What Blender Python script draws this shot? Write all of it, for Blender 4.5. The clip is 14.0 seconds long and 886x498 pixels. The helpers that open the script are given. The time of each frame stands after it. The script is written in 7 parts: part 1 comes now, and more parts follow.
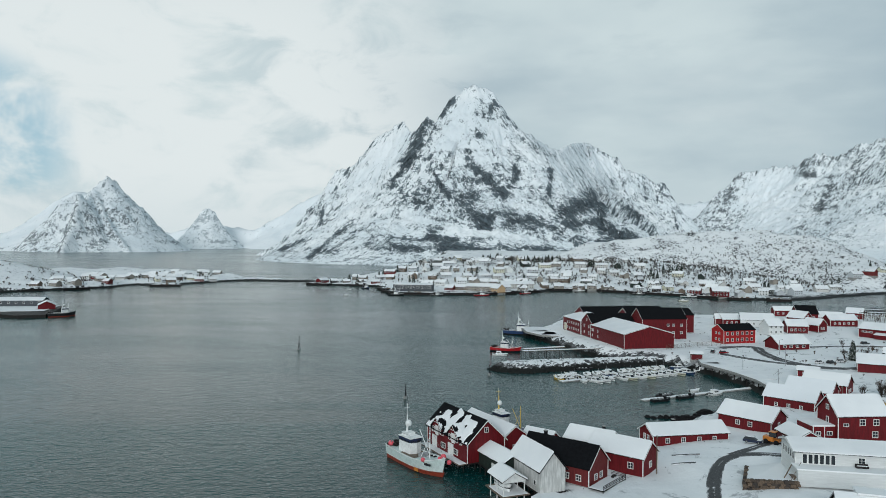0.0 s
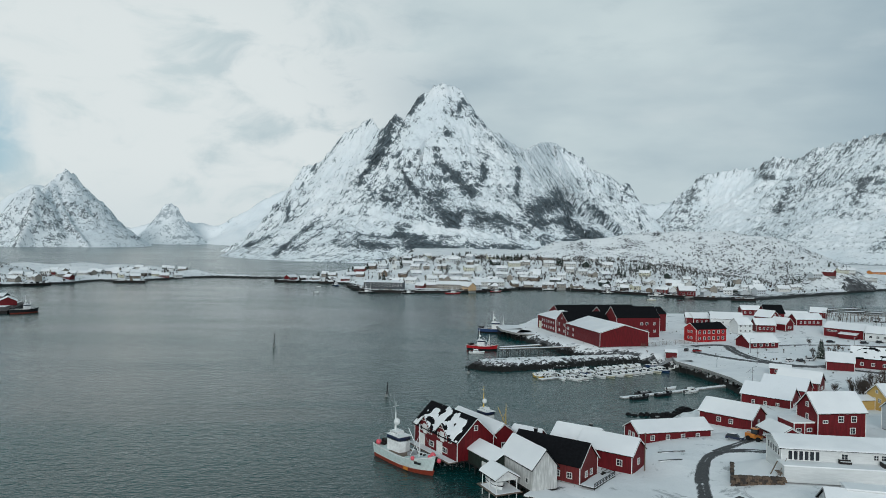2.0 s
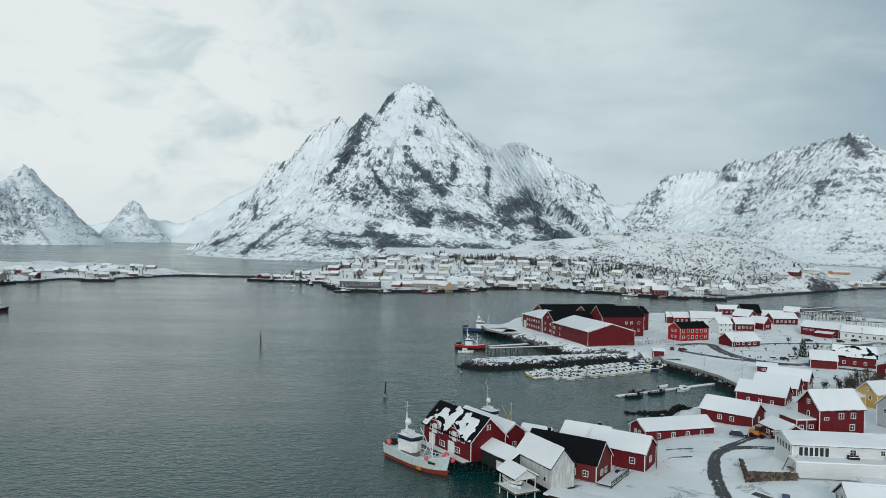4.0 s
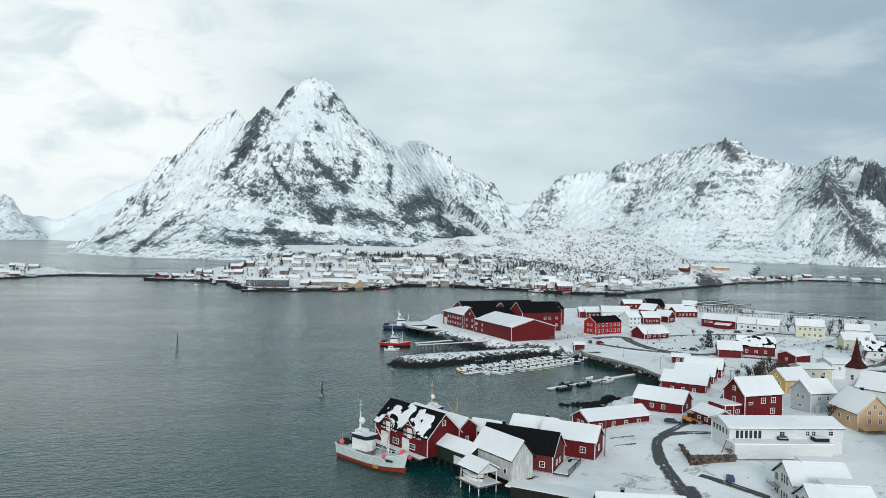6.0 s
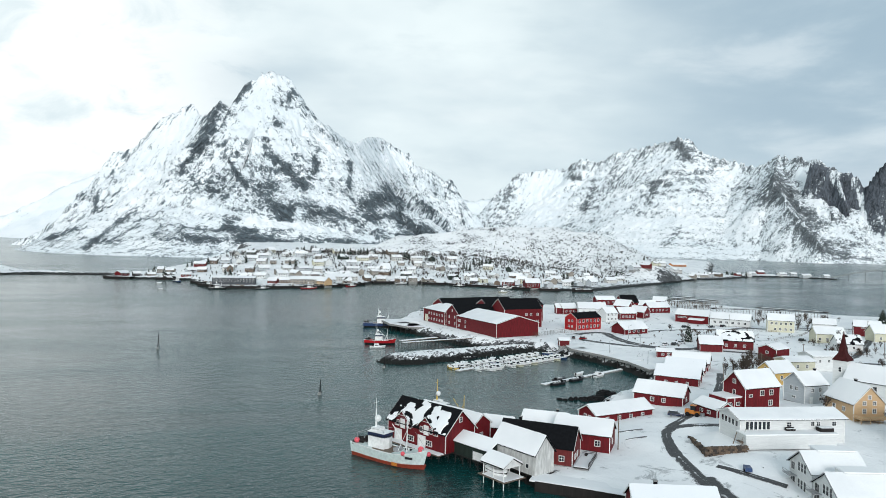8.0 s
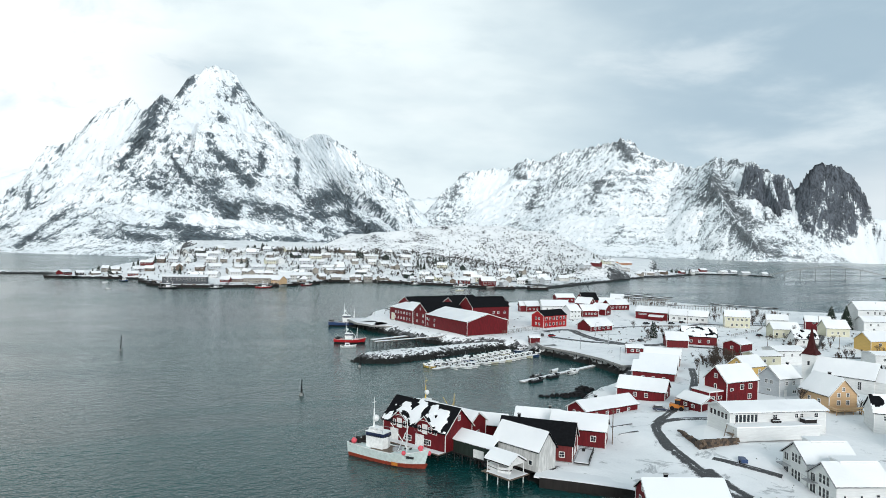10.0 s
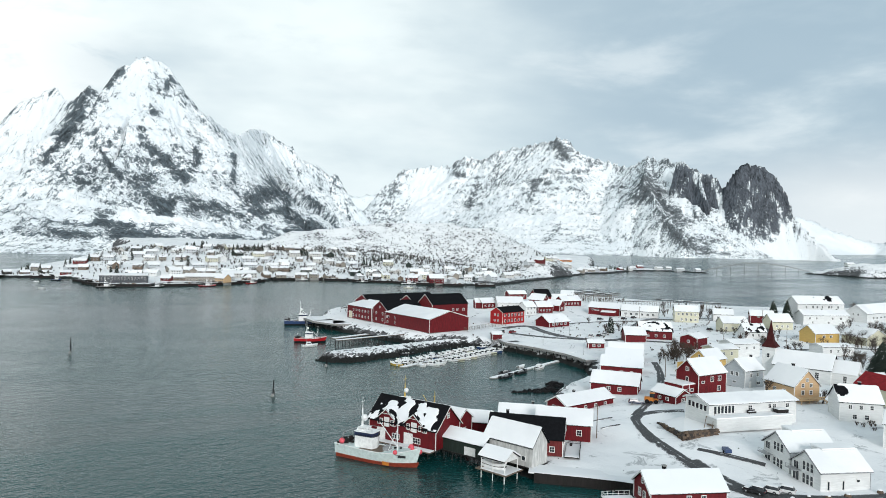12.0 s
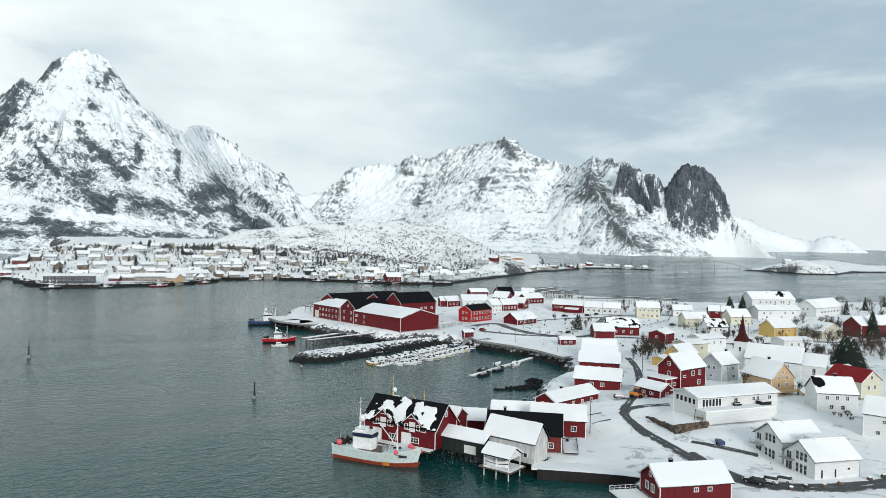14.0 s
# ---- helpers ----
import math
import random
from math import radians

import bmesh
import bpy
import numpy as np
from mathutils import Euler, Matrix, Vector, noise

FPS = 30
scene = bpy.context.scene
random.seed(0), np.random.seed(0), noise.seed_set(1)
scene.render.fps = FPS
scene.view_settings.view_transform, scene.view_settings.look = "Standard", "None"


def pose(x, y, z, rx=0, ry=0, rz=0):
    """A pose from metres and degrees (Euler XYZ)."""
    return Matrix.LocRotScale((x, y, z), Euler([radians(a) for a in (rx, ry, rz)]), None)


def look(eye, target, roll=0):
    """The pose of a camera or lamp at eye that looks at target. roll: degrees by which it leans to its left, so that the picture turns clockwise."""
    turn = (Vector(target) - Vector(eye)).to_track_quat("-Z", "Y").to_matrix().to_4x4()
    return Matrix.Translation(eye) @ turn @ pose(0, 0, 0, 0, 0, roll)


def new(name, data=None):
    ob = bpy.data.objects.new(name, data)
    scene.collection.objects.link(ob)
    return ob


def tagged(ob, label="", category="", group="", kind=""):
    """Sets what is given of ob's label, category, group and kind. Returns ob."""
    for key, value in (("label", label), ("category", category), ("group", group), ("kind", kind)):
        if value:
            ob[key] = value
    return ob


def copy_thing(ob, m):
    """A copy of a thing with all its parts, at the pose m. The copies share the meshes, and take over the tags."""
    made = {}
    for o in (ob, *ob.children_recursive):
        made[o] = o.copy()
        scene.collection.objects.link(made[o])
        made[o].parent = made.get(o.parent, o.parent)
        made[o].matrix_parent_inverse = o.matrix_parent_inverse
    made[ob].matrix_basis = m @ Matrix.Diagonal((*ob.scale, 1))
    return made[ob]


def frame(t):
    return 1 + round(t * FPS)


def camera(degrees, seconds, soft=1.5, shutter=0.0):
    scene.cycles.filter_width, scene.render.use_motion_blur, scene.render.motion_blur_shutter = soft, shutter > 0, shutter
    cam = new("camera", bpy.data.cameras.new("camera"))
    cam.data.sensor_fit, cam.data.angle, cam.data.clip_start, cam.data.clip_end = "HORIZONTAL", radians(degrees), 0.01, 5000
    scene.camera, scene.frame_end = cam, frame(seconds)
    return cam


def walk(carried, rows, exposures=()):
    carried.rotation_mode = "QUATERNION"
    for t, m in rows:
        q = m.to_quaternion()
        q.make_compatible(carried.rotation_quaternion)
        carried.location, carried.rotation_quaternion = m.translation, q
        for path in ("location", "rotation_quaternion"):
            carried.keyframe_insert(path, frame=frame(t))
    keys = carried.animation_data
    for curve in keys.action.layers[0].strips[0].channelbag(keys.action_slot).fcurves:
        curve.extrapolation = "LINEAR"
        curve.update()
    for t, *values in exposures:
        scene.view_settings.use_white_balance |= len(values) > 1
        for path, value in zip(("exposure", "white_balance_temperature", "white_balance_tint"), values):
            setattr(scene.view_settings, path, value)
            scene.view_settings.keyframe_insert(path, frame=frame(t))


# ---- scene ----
cam = camera(64.6, 14.0, 0.8)
PATH = [
    (0, (-3.175, 1.02, 55.753), (-3.14, 3.02, 55.738), 0.5),
    (0.5, (-3.587, 1.35, 55.665), (-3.538, 3.349, 55.649), 0.8),
    (1, (-5.068, 1.208, 55.815), (-4.95, 3.205, 55.797), 0.9),
    (1.5, (-7.161, 1.558, 55.812), (-7.02, 3.553, 55.793), 0.9),
    (2, (-9.385, 1.789, 55.708), (-9.252, 3.784, 55.688), 1.0),
    (2.5, (-11.964, 1.928, 55.659), (-11.83, 3.923, 55.639), 1.1),
    (5, (-27.571, 3.856, 55.39), (-27.201, 5.821, 55.37), 1.2),
    (5.5, (-31.111, 4.253, 55.261), (-30.657, 6.201, 55.242), 1.2),
    (6, (-35.062, 4.862, 55.301), (-34.547, 6.794, 55.28), 1.3),
    (6.5, (-38.834, 5.646, 55.204), (-38.288, 7.57, 55.181), 1.3),
    (7, (-42.51, 6.577, 55.159), (-41.934, 8.492, 55.136), 1.3),
    (7.5, (-46.17, 7.697, 55.054), (-45.564, 9.603, 55.029), 1.3),
    (10, (-62.149, 14.036, 54.588), (-61.365, 15.876, 54.561), 1.4),
    (10.5, (-65.021, 15.421, 54.529), (-64.189, 17.24, 54.5), 1.4),
    (11, (-67.744, 16.925, 54.434), (-66.866, 18.722, 54.406), 1.3),
    (11.5, (-70.603, 18.604, 54.269), (-69.69, 20.383, 54.24), 1.3),
    (12, (-73.419, 20.469, 54.188), (-72.473, 22.23, 54.158), 1.4),
    (12.5, (-75.975, 22.288, 54.07), (-74.994, 24.031, 54.039), 1.4),
    (13, (-78.604, 24.142, 53.927), (-77.589, 25.865, 53.895), 1.3),
    (13.5, (-81.312, 25.907, 53.847), (-80.265, 27.611, 53.816), 1.3),
    (14, (-83.982, 27.674, 53.766), (-82.903, 29.358, 53.735), 1.3),
]
EXPOSURES = [(0.0, -0.43, 6190, 8), (2.5, -0.51, 6190, 8), (5.0, -0.26, 6270, 9), (7.5, 0.04, 6350, 11), (11.0, 0.17, 6450, 12), (14.0, 0.11, 6510, 12)]
walk(cam, [(t, look(eye, target, roll)) for t, eye, target, roll in PATH], EXPOSURES)

# ---- world and sun ----
world = bpy.data.worlds.new("sky")
scene.world = world
world.use_nodes = True
wt = world.node_tree
wt.nodes.clear()


def wnode(kind, **kw):
    n = wt.nodes.new(kind)
    for k, v in kw.items():
        n.inputs[k].default_value = v
    return n


def wmix(a, b, fac, blend="MIX"):
    n = wt.nodes.new("ShaderNodeMix")
    n.data_type, n.blend_type = "RGBA", blend
    for sock, v in ((n.inputs[0], fac), (n.inputs[6], a), (n.inputs[7], b)):
        if isinstance(v, bpy.types.NodeSocket):
            wt.links.new(v, sock)
        else:
            sock.default_value = v
    return n.outputs[2]


def wmath(op, a, b=0.0, clamp=False):
    n = wt.nodes.new("ShaderNodeMath")
    n.operation, n.use_clamp = op, clamp
    for sock, v in ((n.inputs[0], a), (n.inputs[1], b)):
        if isinstance(v, bpy.types.NodeSocket):
            wt.links.new(v, sock)
        else:
            sock.default_value = v
    return n.outputs[0]


SUN_EL, SUN_AZ = 19.0, 196.0      # degrees; azimuth from +y towards +x
coord = wt.nodes.new("ShaderNodeTexCoord").outputs["Generated"]
sep = wt.nodes.new("ShaderNodeSeparateXYZ")
wt.links.new(coord, sep.inputs[0])
sky = wt.nodes.new("ShaderNodeTexSky")
sky.sky_type, sky.sun_disc = "NISHITA", False
sky.sun_elevation, sky.sun_rotation = radians(SUN_EL), radians(SUN_AZ)
blue = wmix((0, 0, 0, 1), sky.outputs[0], 1.0)
blue = wmix(blue, (0.11, 0.11, 0.11, 1), 1.0, "MULTIPLY")
blue = wmix(blue, (0.50, 0.76, 0.88, 1), 0.85)


def wnoise(scale, detail, stretch, off=(0, 0, 0), rough=0.55, dist=0.0):
    m = wt.nodes.new("ShaderNodeMapping")
    m.inputs["Scale"].default_value, m.inputs["Location"].default_value = (1, 1, stretch), off
    wt.links.new(coord, m.inputs[0])
    n = wnode("ShaderNodeTexNoise", Scale=scale, Detail=detail, Roughness=rough, Distortion=dist)
    wt.links.new(m.outputs[0], n.inputs["Vector"])
    return n.outputs["Fac"]


def wramp(fac, lo, hi):
    n = wt.nodes.new("ShaderNodeMapRange")
    n.interpolation_type = "SMOOTHSTEP"
    n.inputs["From Min"].default_value, n.inputs["From Max"].default_value = lo, hi
    wt.links.new(fac, n.inputs["Value"])
    return n.outputs[0]


def wdot(d):
    n = wt.nodes.new("ShaderNodeVectorMath")
    n.operation = "DOT_PRODUCT"
    n.inputs[1].default_value = Vector(d).normalized()
    wt.links.new(coord, n.inputs[0])
    return n.outputs["Value"]


side = wmath("ADD", wmath("MULTIPLY", sep.outputs[0], -0.75), wmath("MULTIPLY", sep.outputs[1], 0.35))
soft = wnoise(4.6, 7, 3.2, (2.3, 1.2, 0.4), 0.55, 0.15)
bright = wramp(wmath("ADD", wmath("MULTIPLY", wnoise(2.2, 5, 2.6, (1.3, 0.2, 0.4), 0.50, 0.1), 1.5), wmath("MULTIPLY", side, 0.34)), 0.50, 1.08)
deep = wramp(wmath("ADD", wmath("MULTIPLY", wnoise(1.5, 5, 2.8, (4.1, 2.2, 0.0), 0.5, 0.3), 1.1), wmath("MULTIPLY", sep.outputs[0], 0.30)), 0.56, 0.84)
cloud = wmix((0.60, 0.72, 0.765, 1), (0.86, 0.96, 0.955, 1), bright)
cloud = wmix(cloud, (0.36, 0.49, 0.58, 1), wmath("MULTIPLY", deep, 0.55))
cloud = wmix(cloud, (0.95, 1.0, 0.99, 1), wmath("MULTIPLY", wramp(soft, 0.50, 0.76), 0.26))
cloud = wmix(cloud, (0.50, 0.62, 0.68, 1), wmath("MULTIPLY", wramp(soft, 0.46, 0.28), 0.30))
# slate cloud towards the open sea
slate = wmath("MULTIPLY", wramp(wdot((0.93, 0.52, 0.42)), 0.86, 0.985), wramp(soft, 0.74, 0.42))
cloud = wmix(cloud, (0.34, 0.47, 0.56, 1), wmath("MULTIPLY", slate, 0.72))
# a bank of bright cloud over the head of the fjord and a rift of clear sky beside it
cloud = wmix(cloud, (1.06, 1.10, 1.07, 1), wmath("MULTIPLY", wramp(wdot((-0.36, 0.92, 0.12)), 0.87, 0.985), wramp(wnoise(8.5, 7, 1.9, (6.3, 1.1, 2.0), 0.58, 0.5), 0.30, 0.54)))
rift = wmath("MULTIPLY", wramp(wdot((-0.545, 0.830, 0.115)), 0.9915, 0.9975), wramp(wnoise(7.0, 5, 1.2, (0.3, 5.1, 1.0), 0.6, 0.3), 0.40, 0.58))
cloud = wmix(cloud, blue, wmath("MULTIPLY", rift, 0.9))
low = wmath("MULTIPLY", wramp(wdot((0.92, 0.40, 0.05)), 0.93, 0.995), wramp(sep.outputs[2], 0.16, 0.05))
cloud = wmix(cloud, (0.93, 0.96, 0.94, 1), wmath("MULTIPLY", low, 0.6))
# sky darkened overhead, mostly unseen, added to dim the ground and near water
overhead_dim = wramp(sep.outputs[2], 0.24, 0.75)
cloud = wmix(cloud, (0.30, 0.40, 0.45, 1), wmath("MULTIPLY", overhead_dim, 0.68))
haze = wramp(sep.outputs[2], 0.11, -0.02)
cloud = wmix(cloud, (0.76, 0.86, 0.88, 1), wmath("MULTIPLY", haze, 0.45))
bg = wt.nodes.new("ShaderNodeBackground")
wt.links.new(cloud, bg.inputs["Color"])
bg.inputs["Strength"].default_value = 0.98
wout = wt.nodes.new("ShaderNodeOutputWorld")
wt.links.new(bg.outputs[0], wout.inputs[0])

sun = new("sun", bpy.data.lights.new("sun", "SUN"))
sun.data.energy, sun.data.angle, sun.data.color = 1.95, radians(20), (1.0, 0.98, 0.95)
sun_dir = Vector((math.sin(radians(SUN_AZ)) * math.cos(radians(SUN_EL)), math.cos(radians(SUN_AZ)) * math.cos(radians(SUN_EL)), math.sin(radians(SUN_EL))))
sun.matrix_world = look(sun_dir * 300, (0, 0, 0))


# ---- materials ----
class Mat:
    """A node material under construction."""

    def __init__(self, name, rough=0.8, metal=0.0, spec=0.5):
        self.m = bpy.data.materials.new(name)
        self.m.use_nodes = True
        self.t = self.m.node_tree
        self.b = self.t.nodes["Principled BSDF"]
        self.b.inputs["Roughness"].default_value, self.b.inputs["Metallic"].default_value = rough, metal
        self.b.inputs["Specular IOR Level"].default_value = spec
        self.tc = self.t.nodes.new("ShaderNodeTexCoord")
        self.geo = self.t.nodes.new("ShaderNodeNewGeometry")
        self.info = self.t.nodes.new("ShaderNodeObjectInfo")

    def put(self, sock, v):
        if isinstance(v, bpy.types.NodeSocket):
            self.t.links.new(v, sock)
        else:
            sock.default_value = v

    def noise(self, scale, detail=4, rough=0.55, dist=0.0, stretch=(1, 1, 1), world=False):
        mp = self.t.nodes.new("ShaderNodeMapping")
        mp.inputs["Scale"].default_value = stretch
        self.t.links.new(self.geo.outputs["Position"] if world else self.tc.outputs["Object"], mp.inputs[0])
        n = self.t.nodes.new("ShaderNodeTexNoise")
        n.inputs["Scale"].default_value, n.inputs["Detail"].default_value = scale, detail
        n.inputs["Roughness"].default_value, n.inputs["Distortion"].default_value = rough, dist
        self.t.links.new(mp.outputs[0], n.inputs["Vector"])
        return n.outputs["Fac"]

    def wave(self, scale, direction="X", dist=0.0, profile="SAW"):
        n = self.t.nodes.new("ShaderNodeTexWave")
        n.bands_direction, n.wave_profile = direction, profile
        n.inputs["Scale"].default_value, n.inputs["Distortion"].default_value = scale, dist
        self.t.links.new(self.tc.outputs["Object"], n.inputs["Vector"])
        return n.outputs["Fac"]

    def ramp(self, v, lo, hi, a=0.0, b=1.0):
        n = self.t.nodes.new("ShaderNodeMapRange")
        n.interpolation_type = "SMOOTHSTEP"
        for k, x in (("From Min", lo), ("From Max", hi), ("To Min", a), ("To Max", b)):
            n.inputs[k].default_value = x
        self.t.links.new(v, n.inputs["Value"])
        return n.outputs[0]

    def math(self, op, a, b=0.0):
        n = self.t.nodes.new("ShaderNodeMath")
        n.operation = op
        self.put(n.inputs[0], a)
        self.put(n.inputs[1], b)
        return n.outputs[0]

    def mix(self, a, b, fac):
        n = self.t.nodes.new("ShaderNodeMix")
        n.data_type = "RGBA"
        self.put(n.inputs[0], fac)
        self.put(n.inputs[6], (*a, 1) if isinstance(a, tuple) else a)
        self.put(n.inputs[7], (*b, 1) if isinstance(b, tuple) else b)
        return n.outputs[2]

    def axis(self, i, normal=False):
        n = self.t.nodes.new("ShaderNodeSeparateXYZ")
        self.t.links.new(self.geo.outputs["True Normal" if normal else "Position"], n.inputs[0])
        return n.outputs[i]

    def color(self, v):
        self.put(self.b.inputs["Base Color"], (*v, 1) if isinstance(v, tuple) else v)
        return self

    def rough(self, v):
        self.put(self.b.inputs["Roughness"], v)
        return self

    def bump(self, h, dist=0.02, strength=0.6):
        n = self.t.nodes.new("ShaderNodeBump")
        n.inputs["Distance"].default_value, n.inputs["Strength"].default_value = dist, strength
        self.t.links.new(h, n.inputs["Height"])
        self.t.links.new(n.outputs[0], self.b.inputs["Normal"])
        return self


def scaled(c, k):
    return tuple(min(1.0, v * k) for v in c)


def paint(name, c, rough=0.55, wear=0.25, spec=0.5):
    m = Mat(name, rough, spec=spec)
    n = m.noise(1.3, 5, 0.6)
    f = m.noise(22, 3)
    base = m.mix(scaled(c, 0.86 if max(c) > 0.5 else 0.72), scaled(c, 1.08 if max(c) > 0.5 else 1.18), m.ramp(n, 0.3, 0.7))
    base = m.mix(base, scaled(c, 0.5 if wear > 0.3 else 0.8), m.ramp(f, 0.62, 0.75, 0, wear))
    return m.color(base).bump(f, 0.01, 0.3).m


def cladding(name, c, upright=True, pitch=0.16, wear=0.35):
    """Painted board cladding: boards stand out by relief, weathered in streaks."""
    m = Mat(name, 0.62, spec=0.3)
    streak = m.noise(1.0, 5, 0.6, 0.2, (2.5, 2.5, 0.35) if upright else (0.4, 0.4, 3.0))
    patch = m.noise(0.35, 4)
    pale = max(c) > 0.5 and wear < 0.6
    base = m.mix(scaled(c, 0.88 if pale else 0.66), scaled(c, 1.06 if pale else 1.22), m.ramp(streak, 0.3, 0.72))
    base = m.mix(base, scaled(c, 0.9 if pale else 0.8), m.ramp(patch, 0.45, 0.7, 0, wear))
    rnd = m.math("MULTIPLY", m.info.outputs["Random"], 0.25)
    base = m.mix(base, scaled(c, 0.75), rnd)
    if upright:
        h = m.math("ADD", m.wave(3.14 / pitch / 10, "X"), m.wave(3.14 / pitch / 10, "Y"))
    else:
        h = m.wave(3.14 / pitch / 10, "Z")
    return m.color(base).bump(h, 0.03, 0.5).m


def snow_mat(name, dirt=0.0):
    m = Mat(name, 0.75, spec=0.25)
    big = m.noise(0.05, 5, 0.55, 0.3, world=True)
    fine = m.noise(1.6, 6, 0.6, world=True)
    base = m.mix((0.79, 0.80, 0.81), (0.89, 0.895, 0.895), m.ramp(big, 0.35, 0.65))
    if dirt:
        base = m.mix(base, (0.42, 0.41, 0.40), m.ramp(m.noise(0.22, 7, 0.62, 0.8, world=True), 0.60, 0.74, 0, dirt))
    return m.color(base).bump(m.math("ADD", fine, m.math("MULTIPLY", big, 2.0)), 0.12, 0.5).m


def land_mat(name, rock_at, scale=1.0, band=1.5, worn=0.75):
    """Snow over rock: bare where steep, dark weed and wet rock below the tide mark."""
    m = Mat(name, 0.8, spec=0.25)
    n1 = m.noise(0.035 * scale, 8, 0.62, 0.5, world=True)
    n2 = m.noise(0.35 * scale, 6, 0.6, world=True)
    snow = m.mix((0.79, 0.80, 0.81), (0.89, 0.895, 0.895), m.ramp(n1, 0.35, 0.65))
    rock = m.mix((0.025, 0.027, 0.028), (0.14, 0.14, 0.145), m.ramp(n2, 0.3, 0.7))
    steep = m.math("ADD", m.axis(2, True), m.math("MULTIPLY", m.math("SUBTRACT", n2, 0.5), 0.7))
    steep = m.math("ADD", steep, m.math("MULTIPLY", m.math("SUBTRACT", n1, 0.5), 0.5))
    base = m.mix(rock, snow, m.ramp(steep, rock_at - 0.06, rock_at + 0.06))
    n3 = m.noise(0.11 * scale, 8, 0.68, 1.2, world=True)
    base = m.mix(base, m.mix((0.16, 0.155, 0.15), (0.50, 0.53, 0.56), n2), m.math("MULTIPLY", m.ramp(n3, 0.57, 0.66), worn))
    tide = m.math("ADD", m.axis(2), m.math("MULTIPLY", m.math("SUBTRACT", n2, 0.5), 3.4))
    base = m.mix((0.012, 0.013, 0.012), base, m.ramp(tide, band - 0.25, band + 0.35))
    return m.color(base).bump(m.math("ADD", n2, m.math("MULTIPLY", n1, 3.0)), 0.5, 0.5).m


def mountain_mat(name, rock_at, rock=(0.082, 0.100, 0.112), scale=1.0, turn=(35.0, -40.0), span=(-60.0, 140.0)):
    """Snow over rock; how bare a place is lies in the mesh, broken up here by strokes down the fall line and by ledges. turn: the strokes' lean at both ends of the span in x."""
    m = Mat(name, 0.85, spec=0.12)

    def strokes(size, lean, long, detail, rough):
        mp = m.t.nodes.new("ShaderNodeMapping")
        mp.vector_type = "TEXTURE"
        mp.inputs["Rotation"].default_value, mp.inputs["Scale"].default_value = (0, radians(lean), 0), (1, 1, long)
        m.t.links.new(m.geo.outputs["Position"], mp.inputs[0])
        n = m.t.nodes.new("ShaderNodeTexNoise")
        n.inputs["Scale"].default_value, n.inputs["Detail"].default_value, n.inputs["Roughness"].default_value, n.inputs["Distortion"].default_value = size * scale, detail, rough, 0.7
        m.t.links.new(mp.outputs[0], n.inputs["Vector"])
        return n.outputs["Fac"]

    side = m.ramp(m.axis(0), span[0], span[1])
    n1 = m.noise(0.0045 * scale, 6, 0.6, 0.8, (1, 1, 0.6), world=True)
    left, right = strokes(0.060, turn[0], 7.0, 6, 0.70), strokes(0.060, turn[1], 6.0, 6, 0.70)
    n2 = m.math("ADD", m.math("MULTIPLY", left, m.math("SUBTRACT", 1.0, side)), m.math("MULTIPLY", right, side))
    n3 = strokes(0.15, -12.0, 5.0, 6, 0.74)
    n4 = m.noise(0.07 * scale, 6, 0.7, 1.6, (0.45, 0.45, 1.5), world=True)
    snow = m.mix((0.82, 0.865, 0.89), (0.93, 0.95, 0.96), m.ramp(n1, 0.35, 0.65))
    dark = m.mix(scaled(rock, 0.28), scaled(rock, 1.7), m.ramp(m.math("ADD", m.math("MULTIPLY", n3, 0.5), m.math("MULTIPLY", n2, 0.5)), 0.38, 0.62))
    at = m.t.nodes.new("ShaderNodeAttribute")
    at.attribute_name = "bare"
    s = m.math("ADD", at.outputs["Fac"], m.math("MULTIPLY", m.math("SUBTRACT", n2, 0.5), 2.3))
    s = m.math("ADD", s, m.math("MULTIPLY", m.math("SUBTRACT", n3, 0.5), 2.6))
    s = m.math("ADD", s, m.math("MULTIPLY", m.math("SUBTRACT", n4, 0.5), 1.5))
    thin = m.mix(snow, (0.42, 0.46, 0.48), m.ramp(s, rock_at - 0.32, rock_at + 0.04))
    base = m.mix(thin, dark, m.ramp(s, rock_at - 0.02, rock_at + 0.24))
    return m.color(base).bump(m.math("ADD", n2, m.math("MULTIPLY", n3, 0.35)), 5.0, 0.7).m


def water_mat():
    m = Mat("sea_water", 0.1)
    m.b.inputs["IOR"].default_value = 1.333
    swell = m.noise(0.05, 3, 0.5, 0.6, (1.5, 0.7, 1), world=True)
    chop = m.noise(0.30, 3, 0.55, 0.7, (0.75, 1.25, 1), world=True)
    ripple = m.noise(0.95, 2, 0.5, 0.4, (0.8, 1.2, 1), world=True)
    gust = m.noise(0.006, 5, 0.58, 0.9, (0.5, 1.8, 1), world=True)
    fjord = m.ramp(m.axis(1), 1000.0, 1300.0)
    m.color(m.mix((0.003, 0.038, 0.038), (0.007, 0.066, 0.064), m.ramp(gust, 0.35, 0.65)))
    m.rough(m.ramp(gust, 0.35, 0.68, 0.10, 0.17))
    windy = m.math("ADD", m.ramp(gust, 0.32, 0.68, 0.75, 1.5), m.math("MULTIPLY", fjord, 1.6))
    h = m.math("ADD", m.math("MULTIPLY", swell, 0.9), m.math("MULTIPLY", m.math("ADD", chop, m.math("MULTIPLY", ripple, 0.55)), windy))
    return m.bump(h, 0.25, 1.0).m


def glass_mat():
    m = Mat("window_glass", 0.06)
    m.color((0.022, 0.027, 0.032))
    return m.m


